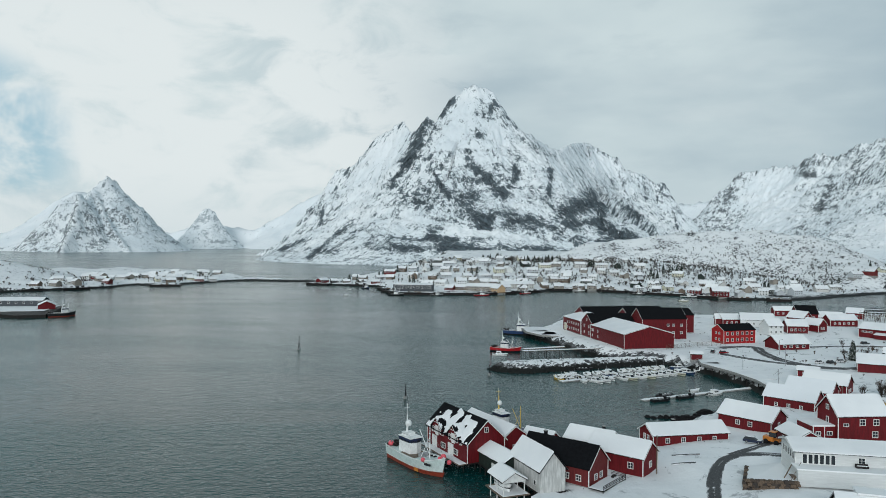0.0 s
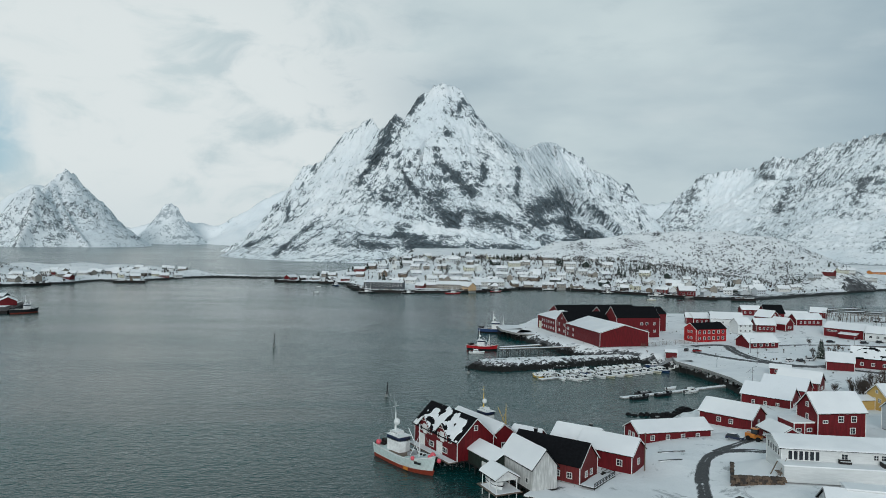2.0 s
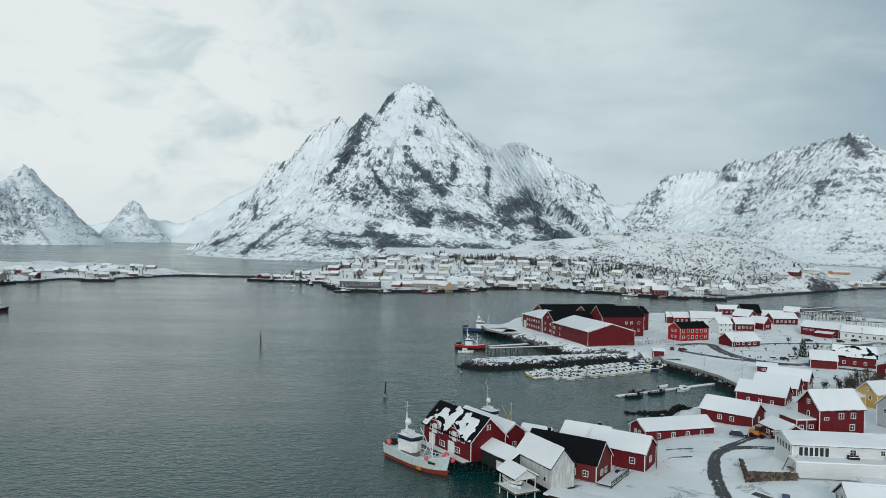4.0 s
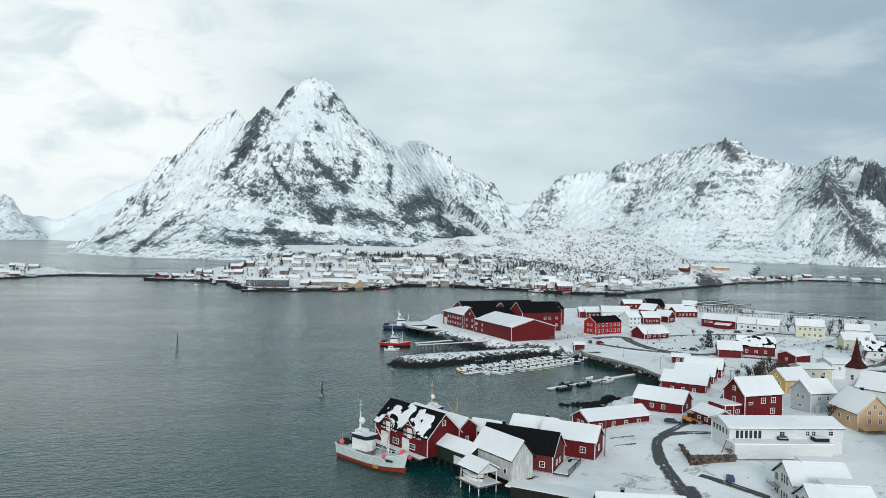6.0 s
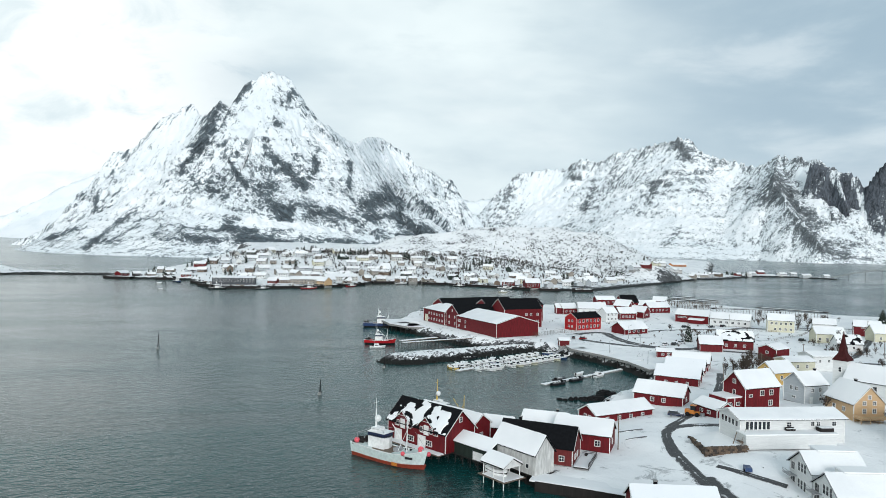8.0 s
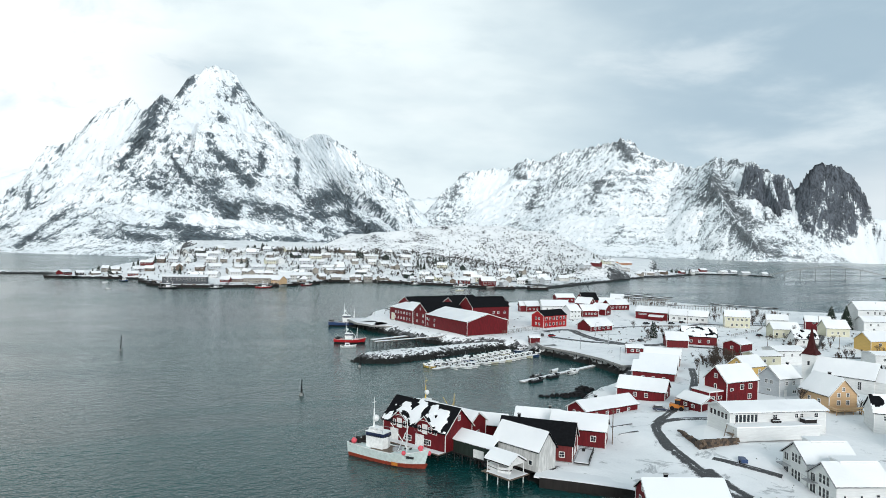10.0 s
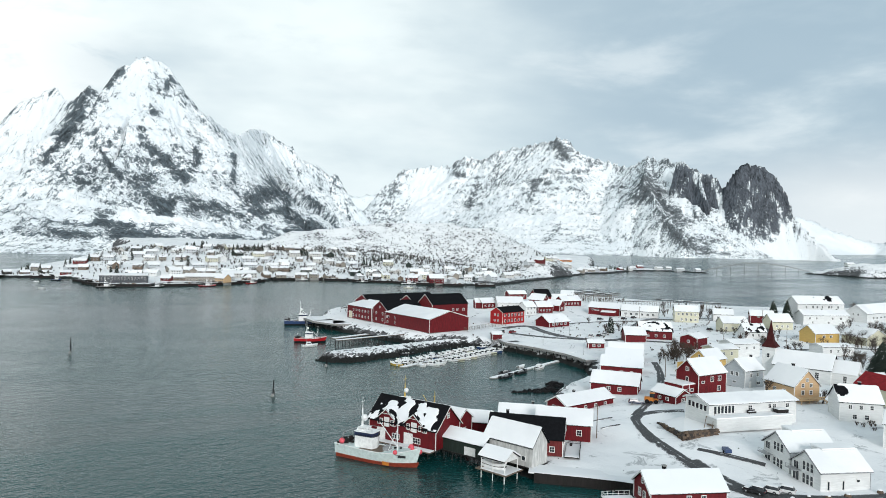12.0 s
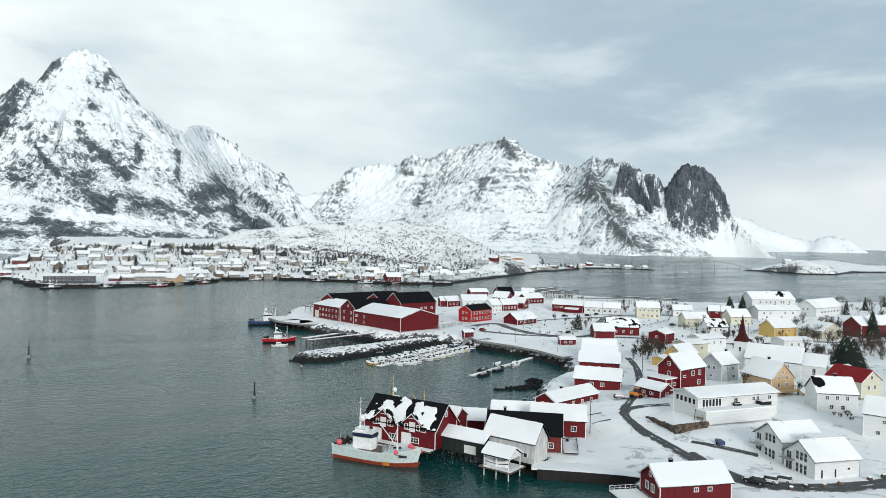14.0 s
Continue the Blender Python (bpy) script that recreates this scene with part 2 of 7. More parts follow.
SNOW = snow_mat("snow")
SNOW_ROOF = snow_mat("roof_snow", 0.0)


def thin_snow():
    """Thin snow through which the roofing shows in speckles and courses."""
    m = Mat("thin_roof_snow", 0.8, spec=0.2)
    fine = m.noise(5.5, 6, 0.75, 0.4)
    broad = m.noise(0.35, 5, 0.6, 0.6)
    s = m.math("ADD", m.math("MULTIPLY", fine, 0.9), m.math("MULTIPLY", broad, 0.7))
    return m.color(m.mix((0.82, 0.84, 0.86), (0.05, 0.05, 0.055), m.ramp(s, 0.97, 1.20))).bump(fine, 0.06, 0.5).m


SNOW_THIN = thin_snow()
GROUND = land_mat("snowy_ground", 0.79)
FARLAND = land_mat("snowy_far_ground", 0.83, 0.8, 2.1, 0.55)
WATER = water_mat()
GLASS = glass_mat()
RED = cladding("red_boards", (0.135, 0.005, 0.009))
RED_BRIGHT = cladding("bright_red_boards", (0.36, 0.013, 0.015), False)
RED_DULL = cladding("faded_red_boards", (0.15, 0.022, 0.022))
WHITE = cladding("white_boards", (0.72, 0.73, 0.72), False)
WHITE_UP = cladding("weathered_white_boards", (0.60, 0.60, 0.58), True, 0.2, 0.8)
YELLOW = cladding("yellow_boards", (0.60, 0.40, 0.13), False)
OCHRE = cladding("apricot_boards", (0.62, 0.42, 0.24), False)
CREAM = cladding("cream_boards", (0.62, 0.60, 0.46), False)
GREY = cladding("grey_boards", (0.50, 0.53, 0.55), False)
GREEN = cladding("dark_green_boards", (0.020, 0.032, 0.026))
TRIM = paint("white_trim", (0.78, 0.78, 0.76), 0.5)
SLATE = paint("black_roofing", (0.008, 0.0085, 0.010), 0.9, 0.25, 0.08)
RED_ROOF = paint("red_roof_tile", (0.22, 0.012, 0.016), 0.7, 0.25, 0.2)
MAROON = paint("maroon_shingle", (0.055, 0.012, 0.012), 0.8, 0.25, 0.15)
CONCRETE = paint("concrete", (0.27, 0.27, 0.26), 0.85)
WOOD = cladding("bare_wood", (0.16, 0.12, 0.09))
DARKWOOD = cladding("tarred_wood", (0.018, 0.015, 0.014))
STEEL = paint("grey_steel", (0.30, 0.31, 0.32), 0.4)
BLACK = paint("black_rubber", (0.010, 0.010, 0.011), 0.8, 0.25, 0.2)
HULL_WHITE = paint("white_hull_paint", (0.80, 0.81, 0.80), 0.35, 0.15)
HULL_PALE = paint("pale_green_hull_paint", (0.60, 0.70, 0.68), 0.4, 0.2)
HULL_RED = paint("red_antifouling", (0.26, 0.040, 0.020), 0.5)
HULL_BLUE = paint("blue_hull_paint", (0.02, 0.05, 0.14), 0.4)
HULL_BLACK = paint("black_hull_paint", (0.02, 0.021, 0.024), 0.4)
BUOY = paint("pink_buoy", (0.75, 0.10, 0.13), 0.4)
ORANGE = paint("orange_paint", (0.55, 0.19, 0.03), 0.4)
MASTARD = paint("mast_yellow", (0.62, 0.42, 0.08), 0.5)
RUBBLE = land_mat("rubble_stone", 0.90, 1.6, 1.9)
BRIGHT_RED = paint("bright_red_hull", (0.42, 0.012, 0.018), 0.4)
MTN_MAIN = mountain_mat("main_mountain", 0.50)
MTN_RIGHT = mountain_mat("ridge_mountain", 0.50, (0.110, 0.122, 0.130), 1.0, (22.0, -25.0), (2000.0, 2500.0))
# rock paled and mostly whitened over: the haze of distance is in this colour
MTN_HAZED = mountain_mat("hazed_far_mountain", 0.85, (0.30, 0.33, 0.35), 0.6)
MTN_DARK = mountain_mat("dark_dome_rock", 0.46, (0.085, 0.095, 0.110), 0.8, (-8.0, -28.0), (2450.0, 2600.0))


# ---- mesh helpers ----
class Geo:
    """Collects boxes, prisms and tubes for one mesh."""

    def __init__(self):
        self.v, self.f = [], []

    def add(self, verts, faces, m=None):
        n = len(self.v)
        self.v += [tuple(m @ Vector(p)) if m else tuple(p) for p in verts]
        self.f += [tuple(n + i for i in f) for f in faces]
        return self

    def box(self, x, y, z, sx, sy, sz, rz=0.0, m=None):
        """Centre and full sizes."""
        c, s = math.cos(rz), math.sin(rz)
        vs = []
        for dz in (-0.5, 0.5):
            for dx, dy in ((-0.5, -0.5), (0.5, -0.5), (0.5, 0.5), (-0.5, 0.5)):
                px, py = dx * sx, dy * sy
                vs.append((x + px * c - py * s, y + px * s + py * c, z + dz * sz))
        return self.add(vs, ((3, 2, 1, 0), (4, 5, 6, 7), (0, 1, 5, 4), (1, 2, 6, 5), (2, 3, 7, 6), (3, 0, 4, 7)), m)

    def beam(self, a, b, r=0.05, n=4, r2=None):
        """A straight bar from a to b."""
        a, b = Vector(a), Vector(b)
        q = (b - a).to_track_quat("Z", "Y")
        r2 = r if r2 is None else r2
        ring = [Vector((math.cos(2 * math.pi * (i + 0.5) / n), math.sin(2 * math.pi * (i + 0.5) / n), 0)) for i in range(n)]
        vs = [a + q @ (p * r) for p in ring] + [b + q @ (p * r2) for p in ring]
        fs = [(i, (i + 1) % n, n + (i + 1) % n, n + i) for i in range(n)] + [tuple(range(n))[::-1], tuple(range(n, 2 * n))]
        return self.add(vs, fs)

    def prism(self, outline, x0, x1):
        """An outline in y, z drawn along x."""
        n = len(outline)
        vs = [(x0, y, z) for y, z in outline] + [(x1, y, z) for y, z in outline]
        fs = [(i, n + i, n + (i + 1) % n, (i + 1) % n) for i in range(n)]
        return self.add(vs, fs + [tuple(range(n)), tuple(range(n, 2 * n))[::-1]])

    def loft(self, rings, caps=True):
        """Rings of equal length joined in order."""
        n = len(rings[0])
        vs = [p for r in rings for p in r]
        fs = [(k * n + i, k * n + (i + 1) % n, (k + 1) * n + (i + 1) % n, (k + 1) * n + i) for k in range(len(rings) - 1) for i in range(n)]
        if caps:
            fs += [tuple(range(n))[::-1], tuple(range((len(rings) - 1) * n, len(rings) * n))]
        return self.add(vs, fs)

    def ball(self, x, y, z, r, n=8, sz=1.0):
        rings = [[(x + r * math.sin(a) * math.cos(2 * math.pi * i / n), y + r * math.sin(a) * math.sin(2 * math.pi * i / n), z - r * sz * math.cos(a)) for i in range(n)] for a in [math.pi * (k + 0.15) / 5.3 for k in range(6)]]
        return self.loft(rings)

    def mesh(self, name, mat, smooth=False, recalc=True):
        me = bpy.data.meshes.new(name)
        me.from_pydata(self.v, [], self.f)
        if recalc:
            bm = bmesh.new()
            bm.from_mesh(me)
            bmesh.ops.recalc_face_normals(bm, faces=bm.faces)
            bm.to_mesh(me)
            bm.free()
        me.materials.append(mat)
        if smooth:
            me.polygons.foreach_set("use_smooth", [True] * len(me.polygons))
        me.update()
        return me


def part(name, geo, mat, parent=None, label="", m=None, smooth=False):
    """One mesh object, under a thing or a part."""
    me = geo if isinstance(geo, bpy.types.Mesh) else geo.mesh(name, mat, smooth)
    ob = new(name, me)
    if parent:
        ob.parent = parent
    if m is not None:
        ob.matrix_basis = m
    return tagged(ob, label)


def empty(name, m, label, category, group="", kind=""):
    ob = new(name)
    ob.empty_display_size = 0.2
    ob.matrix_basis = m
    return tagged(ob, label, category, group, kind)


_perm = np.random.RandomState(7).permutation(512)
_grad = np.random.RandomState(8).uniform(0, 2 * np.pi, 512)


def pnoise(x, y, seed=0):
    """Gradient noise over arrays, about -0.7 to 0.7."""
    xi, yi = np.floor(x).astype(int), np.floor(y).astype(int)
    xf, yf = x - xi, y - yi
    u, v = xf * xf * xf * (xf * (xf * 6 - 15) + 10), yf * yf * yf * (yf * (yf * 6 - 15) + 10)

    def g(ix, iy, dx, dy):
        a = _grad[_perm[(_perm[(ix + seed * 37) & 511] + iy) & 511]]
        return np.cos(a) * dx + np.sin(a) * dy

    n00, n10 = g(xi, yi, xf, yf), g(xi + 1, yi, xf - 1, yf)
    n01, n11 = g(xi, yi + 1, xf, yf - 1), g(xi + 1, yi + 1, xf - 1, yf - 1)
    return (n00 * (1 - u) + n10 * u) * (1 - v) + (n01 * (1 - u) + n11 * u) * v


def fbm(x, y, octaves=5, seed=0, gain=0.5):
    s, a = 0, 1.0
    for k in range(octaves):
        s = s + a * pnoise(x * 2 ** k, y * 2 ** k, seed + k)
        a *= gain
    return s


def ridged(x, y, octaves=4, seed=0, gain=0.5):
    s, a = 0, 1.0
    for k in range(octaves):
        s = s + a * (1 - 2.2 * np.abs(pnoise(x * 2 ** k, y * 2 ** k, seed + k)))
        a *= gain
    return s


def sheet(name, xs, ys, zs, mat, keep=None, smooth=True, bare=None):
    """A height field over a grid as one mesh."""
    nx, ny = len(xs), len(ys)
    gx, gy = np.meshgrid(xs, ys)
    vs = np.stack([gx, gy, zs], -1).reshape(-1, 3)
    used = np.arange(nx * ny)
    i = np.arange(nx * ny).reshape(ny, nx)
    q = np.stack([i[:-1, :-1], i[:-1, 1:], i[1:, 1:], i[1:, :-1]], -1).reshape(-1, 4)
    if keep is not None:
        k = keep.reshape(-1)
        q = q[k[q].any(1)]
        used = np.unique(q)
        lut = np.full(len(vs), -1)
        lut[used] = np.arange(len(used))
        vs, q = vs[used], lut[q]
    me = bpy.data.meshes.new(name)
    me.from_pydata(vs.tolist(), [], q.tolist())
    me.materials.append(mat)
    if smooth:
        me.polygons.foreach_set("use_smooth", [True] * len(me.polygons))
    if bare is not None:
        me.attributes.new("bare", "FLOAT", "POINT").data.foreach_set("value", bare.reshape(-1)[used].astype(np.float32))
    me.update()
    return new(name, me)


def inside_depth(x, y, poly):
    """Distance to an outline, positive inside."""
    d = np.full(x.shape, 1e9)
    odd = np.zeros(x.shape, bool)
    n = len(poly)
    for k in range(n):
        (ax, ay), (bx, by) = poly[k], poly[(k + 1) % n]
        ex, ey = bx - ax, by - ay
        t = np.clip(((x - ax) * ex + (y - ay) * ey) / (ex * ex + ey * ey + 1e-9), 0, 1)
        d = np.minimum(d, np.hypot(x - ax - t * ex, y - ay - t * ey))
        if ay != by:
            odd ^= ((ay > y) != (by > y)) & (x < ex * (y - ay) / ey + ax)
    return np.where(odd, d, -d)


def smooth01(t):
    t = np.clip(t, 0, 1)
    return t * t * (3 - 2 * t)


# ---- the sea ----
def build_sea():
    radii = [0.5, 60, 120, 180, 250, 330, 430, 600, 900, 1400, 2200, 3300, 4200, 5000, 6400]
    lift = [0, 0, 0, 0, 0, 0, 0, 0, 0, 0, 0, 0, 12, 33, 38]
    n = 48
    g = Geo()
    g.loft([[(r * math.cos(2 * math.pi * i / n), r * math.sin(2 * math.pi * i / n), z) for i in range(n)] for r, z in zip(radii, lift)], caps=False)
    g.f.append(tuple(range(n)))
    ob = part("water", g, WATER)
    return tagged(ob, "dark grey-green rippled fjord water with a dull sheen", "water", kind="structure")


build_sea()

# ---- the ground of the near headland ----
HEADLAND = [(121, 250), (123, 270), (121, 288), (116, 307), (112, 322), (100, 332), (84, 337), (77, 350), (69, 380), (62, 404), (58, 425), (66, 442),
            (82, 478), (112, 500), (150, 512), (205, 503), (250, 510), (300, 535), (345, 540), (360, 500), (372, 460), (385, 430), (405, 405), (440, 385),
            (500, 368), (580, 350), (760, 340), (760, 40), (150, 40), (20, 84), (20, 110), (29, 126), (33.5, 133)]
HEADLAND += [(30, 139), (22, 146.5), (17, 156), (24, 163), (30, 173), (36, 184), (45, 190), (58, 197), (70, 206), (76, 213), (84, 222), (100, 228), (112, 238)]
HEIGHTS = np.array([(24, 150, 2.2), (47, 160, 2.6), (62, 161, 5.0), (72, 142, 6.4), (97, 171, 8.0), (110, 171, 8.2), (120, 155, 7.8), (150, 170, 8.0), (150, 187, 8.0),
                    (66, 110, 3.8), (27, 120, 3.2), (52, 182, 3.6), (77, 189, 4.3), (90, 181, 5.5), (102, 201, 5.0), (143, 244, 5.0), (206, 289, 6.0), (91, 340, 5.5)])
HEIGHTS = np.vstack([HEIGHTS, [(150, 360, 5.6), (205, 361, 5.0), (232, 371, 5.5), (271, 267, 8.0), (273, 333, 6.0), (74, 404, 5.0), (121, 270, 3.5), (300, 480, 5.0), (120, 300, 3.6), (231, 434, 9.0), (224, 424, 8.0), (258, 448, 7.5), (290, 478, 7.0), (136, 210, 6.0), (163, 219, 6.2)]])


def ground_field(x, y):
    w = s = 0
    for a, b, c in HEIGHTS:
        k = 1 / ((x - a) ** 2 + (y - b) ** 2 + 30) ** 1.5
        w, s = w + k, s + k * c
    return s / w


def ground_z(x, y):
    return float(ground_field(np.float64(x), np.float64(y)))


def build_headland():
    xs, ys = np.arange(0, 640, 1.6), np.arange(50, 560, 1.6)
    gx, gy = np.meshgrid(xs, ys)
    jag = fbm(gx / 9, gy / 9, 4, 3) * 3.0
    d = inside_depth(gx, gy, HEADLAND) + jag
    h = ground_field(gx, gy) + 0.25 * fbm(gx / 7, gy / 7, 4, 11)
    rise = 1 - np.exp(-np.maximum(d, 0) / 3.0)
    z = np.where(d > 0, h * rise, d * 0.7)
    z = z + np.where(d < 6, 0.55 * fbm(gx / 3, gy / 3, 3, 21) * smooth01((6 - d) / 6), 0)
    ob = sheet("ground", xs, ys, z, GROUND, d > -6)
    return tagged(ob, "snow-covered headland with dark wet rock along the waterline", "ground", kind="structure")


build_headland()

# ---- far village shore ----
VILLAGE = [(-303, 992), (-243, 1000), (-177, 994), (-166, 934), (-129, 914), (-71, 896), (-60, 845), (-40, 774), (-6, 758), (18, 766), (53, 767), (95, 793), (145, 843),
           (204, 846), (223, 816), (267, 778), (295, 742), (325, 717), (363, 708), (439, 761), (478, 781), (580, 861), (684, 932), (754, 951), (847, 1006)]
VILLAGE += [(900, 1060), (880, 1150), (980, 1260), (1350, 1700), (1150, 2150), (500, 2100), (60, 2250), (0, 2050), (20, 1420), (-10, 1250), (-60, 1120), (-150, 1040), (-303, 1004)]
KNOLLS = [((296, 1216, 60), (343, 1232, 66)), ((343, 1232, 66), (445, 1213, 79)), ((445, 1213, 79), (548, 1186, 82)), ((548, 1186, 82), (593, 1137, 74)), ((593, 1137, 74), (602, 1036, 46)), ((602, 1036, 46), (569, 914, 24))]


def seg_dist(x, y, a, b):
    ex, ey = b[0] - a[0], b[1] - a[1]
    t = np.clip(((x - a[0]) * ex + (y - a[1]) * ey) / (ex * ex + ey * ey + 1e-9), 0, 1)
    return np.hypot(x - a[0] - t * ex, y - a[1] - t * ey), t


def village_field(x, y):
    d = inside_depth(x, y, VILLAGE) + fbm(x / 40, y / 40, 4, 5) * 9
    base = 2.5 + 27 * smooth01((y - 800) / 260) * smooth01((x + 160) / 200) * smooth01((620 - x) / 300) + 9 * smooth01((y - 1000) / 300)
    z = base
    for a, b in KNOLLS:
        k, t = seg_dist(x, y, a, b)
        z = np.maximum(z, a[2] + (b[2] - a[2]) * t - 0.42 * np.maximum(k - 25, 0))
    z = z + 3.2 * fbm(x / 45, y / 45, 5, 9) * smooth01(d / 60)
    return np.where(d > 0, np.maximum(z, 0.6) * (1 - np.exp(-np.maximum(d, 0) / 8)), d * 0.35), d


def village_z(x, y):
    return float(village_field(np.array([float(x)]), np.array([float(y)]))[0][0])


def build_village_shore():
    xs, ys = np.arange(-330, 1380, 6.0), np.arange(690, 2300, 6.0)
    gx, gy = np.meshgrid(xs, ys)
    z, d = village_field(gx, gy)
    ob = sheet("ground", xs, ys, z, FARLAND, d > -14)
    return tagged(ob, "snowy far shore with a low rounded hill and dark shoreline rocks", "ground", kind="structure")


build_village_shore()


ISLETS = []


def islet_z(x, y):
    """The ground of whichever islet lies there."""
    for xs, ys, z in ISLETS:
        if xs[0] <= x <= xs[-1] and ys[0] <= y <= ys[-1]:
            return float(z[np.abs(ys - y).argmin(), np.abs(xs - x).argmin()])
    return 0.0


def islet(poly, top, step, jag, label, seed, knob=None):
    px, py = [p[0] for p in poly], [p[1] for p in poly]
    xs, ys = np.arange(min(px) - 20, max(px) + 20, step), np.arange(min(py) - 20, max(py) + 20, step)
    gx, gy = np.meshgrid(xs, ys)
    d = inside_depth(gx, gy, poly) + fbm(gx / (8 * step), gy / (8 * step), 4, seed) * jag
    h = top * (0.6 + 0.8 * fbm(gx / (12 * step), gy / (12 * step), 4, seed + 2))
    if knob:
        for kx, ky, kz, kr in knob:
            h = np.maximum(h, kz - 0.7 * kz * (np.hypot(gx - kx, gy - ky) / kr) ** 1.3)
    z = np.where(d > 0, np.maximum(h, 0.8) * (1 - np.exp(-np.maximum(d, 0) / (1.5 * step))), d * 0.4)
    ISLETS.append((xs, ys, z))
    ob = sheet("ground", xs, ys, z, FARLAND, d > -3 * step)
    return tagged(ob, label, "ground", kind="structure")


islet([(-520, 690), (-459, 751), (-429, 772), (-401, 813), (-383, 847), (-373, 894), (-346, 862), (-316, 877), (-316, 926), (-289, 985), (-266, 1018), (-181, 1000), (-175, 1012), (-270, 1040),
       (-330, 1110), (-440, 1260), (-600, 1330), (-900, 1250), (-900, 700)], 9, 6.0, 8, "low snowy spit with a scatter of small houses", 31, [(-560, 900, 30, 90), (-420, 1080, 14, 110)])
islet([(826, 1018), (900, 1040), (1026, 1010), (1005, 956), (985, 1000), (1000, 1080), (1026, 1120), (900, 1100)], 6.0, 5.0, 5, "low snowy islet with a quay", 41)
islet([(1254, 928), (1249, 861), (1218, 784), (1282, 754), (1420, 800), (1563, 796), (1900, 850), (2000, 1050), (1700, 1150), (1400, 1000)], 7, 7.0, 10, "snowy skerry with a few buildings", 43, [(1290, 830, 27, 70), (1600, 950, 22, 120)])


# ---- mountains ----
def blurred(a, n):
    for _ in range(n):
        p = np.pad(a, 1, mode="edge")
        a = (p[:-2, 1:-1] + p[2:, 1:-1] + p[1:-1, :-2] + p[1:-1, 2:] + a) / 5
    return a


def mountain(name, ridges, box, step, steep, mat, label, seed, rough=1.0, foot=-8.0, zones=(), bare0=0.0, spike=9.0, crest=0.0, cliff=0.25, across=(1.0, 0.0)):
    """Ridge lines from which the flanks fall away, cut by gullies that run downhill. zones: stretches of the face, each from a place to a place along the axis across and a height, with a radius, and how much barer of snow they are."""
    x0, x1, y0, y1 = box
    xs, ys = np.arange(x0, x1, step), np.arange(y0, y1, step)
    gx, gy = np.meshgrid(xs, ys)
    wx = gx + 12 * fbm(gx / 150, gy / 150, 3, seed + 50)
    wy = gy + 12 * fbm(gx / 150, gy / 150, 3, seed + 60)
    best = np.full(gx.shape, -1e9)
    bs, bd = np.zeros(gx.shape), np.zeros(gx.shape)
    a, dd, b = steep
    s0 = 0.0
    for ridge in ridges:
        for p, q in zip(ridge[:-1], ridge[1:]):
            d, t = seg_dist(wx, wy, p, q)
            z = p[2] + (q[2] - p[2]) * t - a * dd * (1 - np.exp(-d / dd)) - b * d
            ln = math.hypot(q[0] - p[0], q[1] - p[1])
            m = z > best
            best = np.where(m, z, best)
            bs, bd = np.where(m, s0 + t * ln, bs), np.where(m, d, bd)
            s0 += ln
        s0 += 500
    amp = np.clip(bd / 150, 0.10, 1) * np.clip(best / 160, 0.0, 1) * rough
    big = ridged(bs / 120 + 0.35 * fbm(gx / 90, gy / 90, 3, seed + 33), bd / 420, 4, seed, 0.55) - 0.7
    small = ridged(bs / 36 + 0.5 * fbm(gx / 40, gy / 40, 3, seed + 35), bd / 190, 4, seed + 5, 0.62) - 0.7
    z = best + amp * (24 * big + 13 * small + 20 * fbm(gx / 100, gy / 100, 5, seed + 9))
    z = z + rough * np.clip(best / 80, 0.0, 1) * (9 * ridged(gx / 36, gy / 36, 4, seed + 17, 0.62) - 6)
    z = z + rough * np.clip(1 - bd / 50, 0, 1) * np.clip(best / 200, 0, 1) * spike * (ridged(gx / 75, gy / 75, 5, seed + 19, 0.62) - 0.75)
    sy, sx = np.gradient(z, step)
    slope = np.hypot(sx, sy)
    warp = fbm(gx / 70, gy / 70, 3, seed + 73)
    streak = fbm((bs + 0.5 * bd) / 13 + 0.8 * warp, bd / 260, 4, seed + 71, 0.6)
    band = fbm((bs - 0.35 * bd) / 60 + 0.9 * warp, bd / 300, 3, seed + 77, 0.55)
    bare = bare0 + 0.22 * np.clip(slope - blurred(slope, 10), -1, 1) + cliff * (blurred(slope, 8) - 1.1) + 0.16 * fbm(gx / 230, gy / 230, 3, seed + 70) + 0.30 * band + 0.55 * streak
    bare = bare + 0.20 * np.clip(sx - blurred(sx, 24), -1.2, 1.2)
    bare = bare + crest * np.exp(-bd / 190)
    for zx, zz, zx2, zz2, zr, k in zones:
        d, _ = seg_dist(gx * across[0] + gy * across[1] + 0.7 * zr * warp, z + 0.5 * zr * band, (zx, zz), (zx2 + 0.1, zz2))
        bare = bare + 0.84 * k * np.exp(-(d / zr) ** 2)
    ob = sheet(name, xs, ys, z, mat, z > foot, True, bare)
    return tagged(ob, label, "mountain", kind="structure")


MAIN = [
    [(-737, 2964, 6), (-640, 2935, 50), (-543, 2903, 109), (-469, 2865, 166), (-456, 2847, 223), (-432, 2830, 267), (-387, 2817, 334), (-306, 2786, 355), (-249, 2751, 419), (-215, 2724, 459), (-112, 2680, 511)],
    [(-112, 2680, 511), (-70, 2575, 445), (-20, 2422, 486), (14, 2424, 460), (26, 2422, 486), (57, 2421, 538), (115, 2419, 588), (144, 2417, 594), (203, 2422, 582), (214, 2432, 545), (258, 2457, 492), (284, 2505, 450)],
    [(284, 2505, 450), (312, 2530, 447), (359, 2570, 448), (406, 2610, 434), (457, 2680, 413), (517, 2790, 424), (581, 3000, 469)],
]
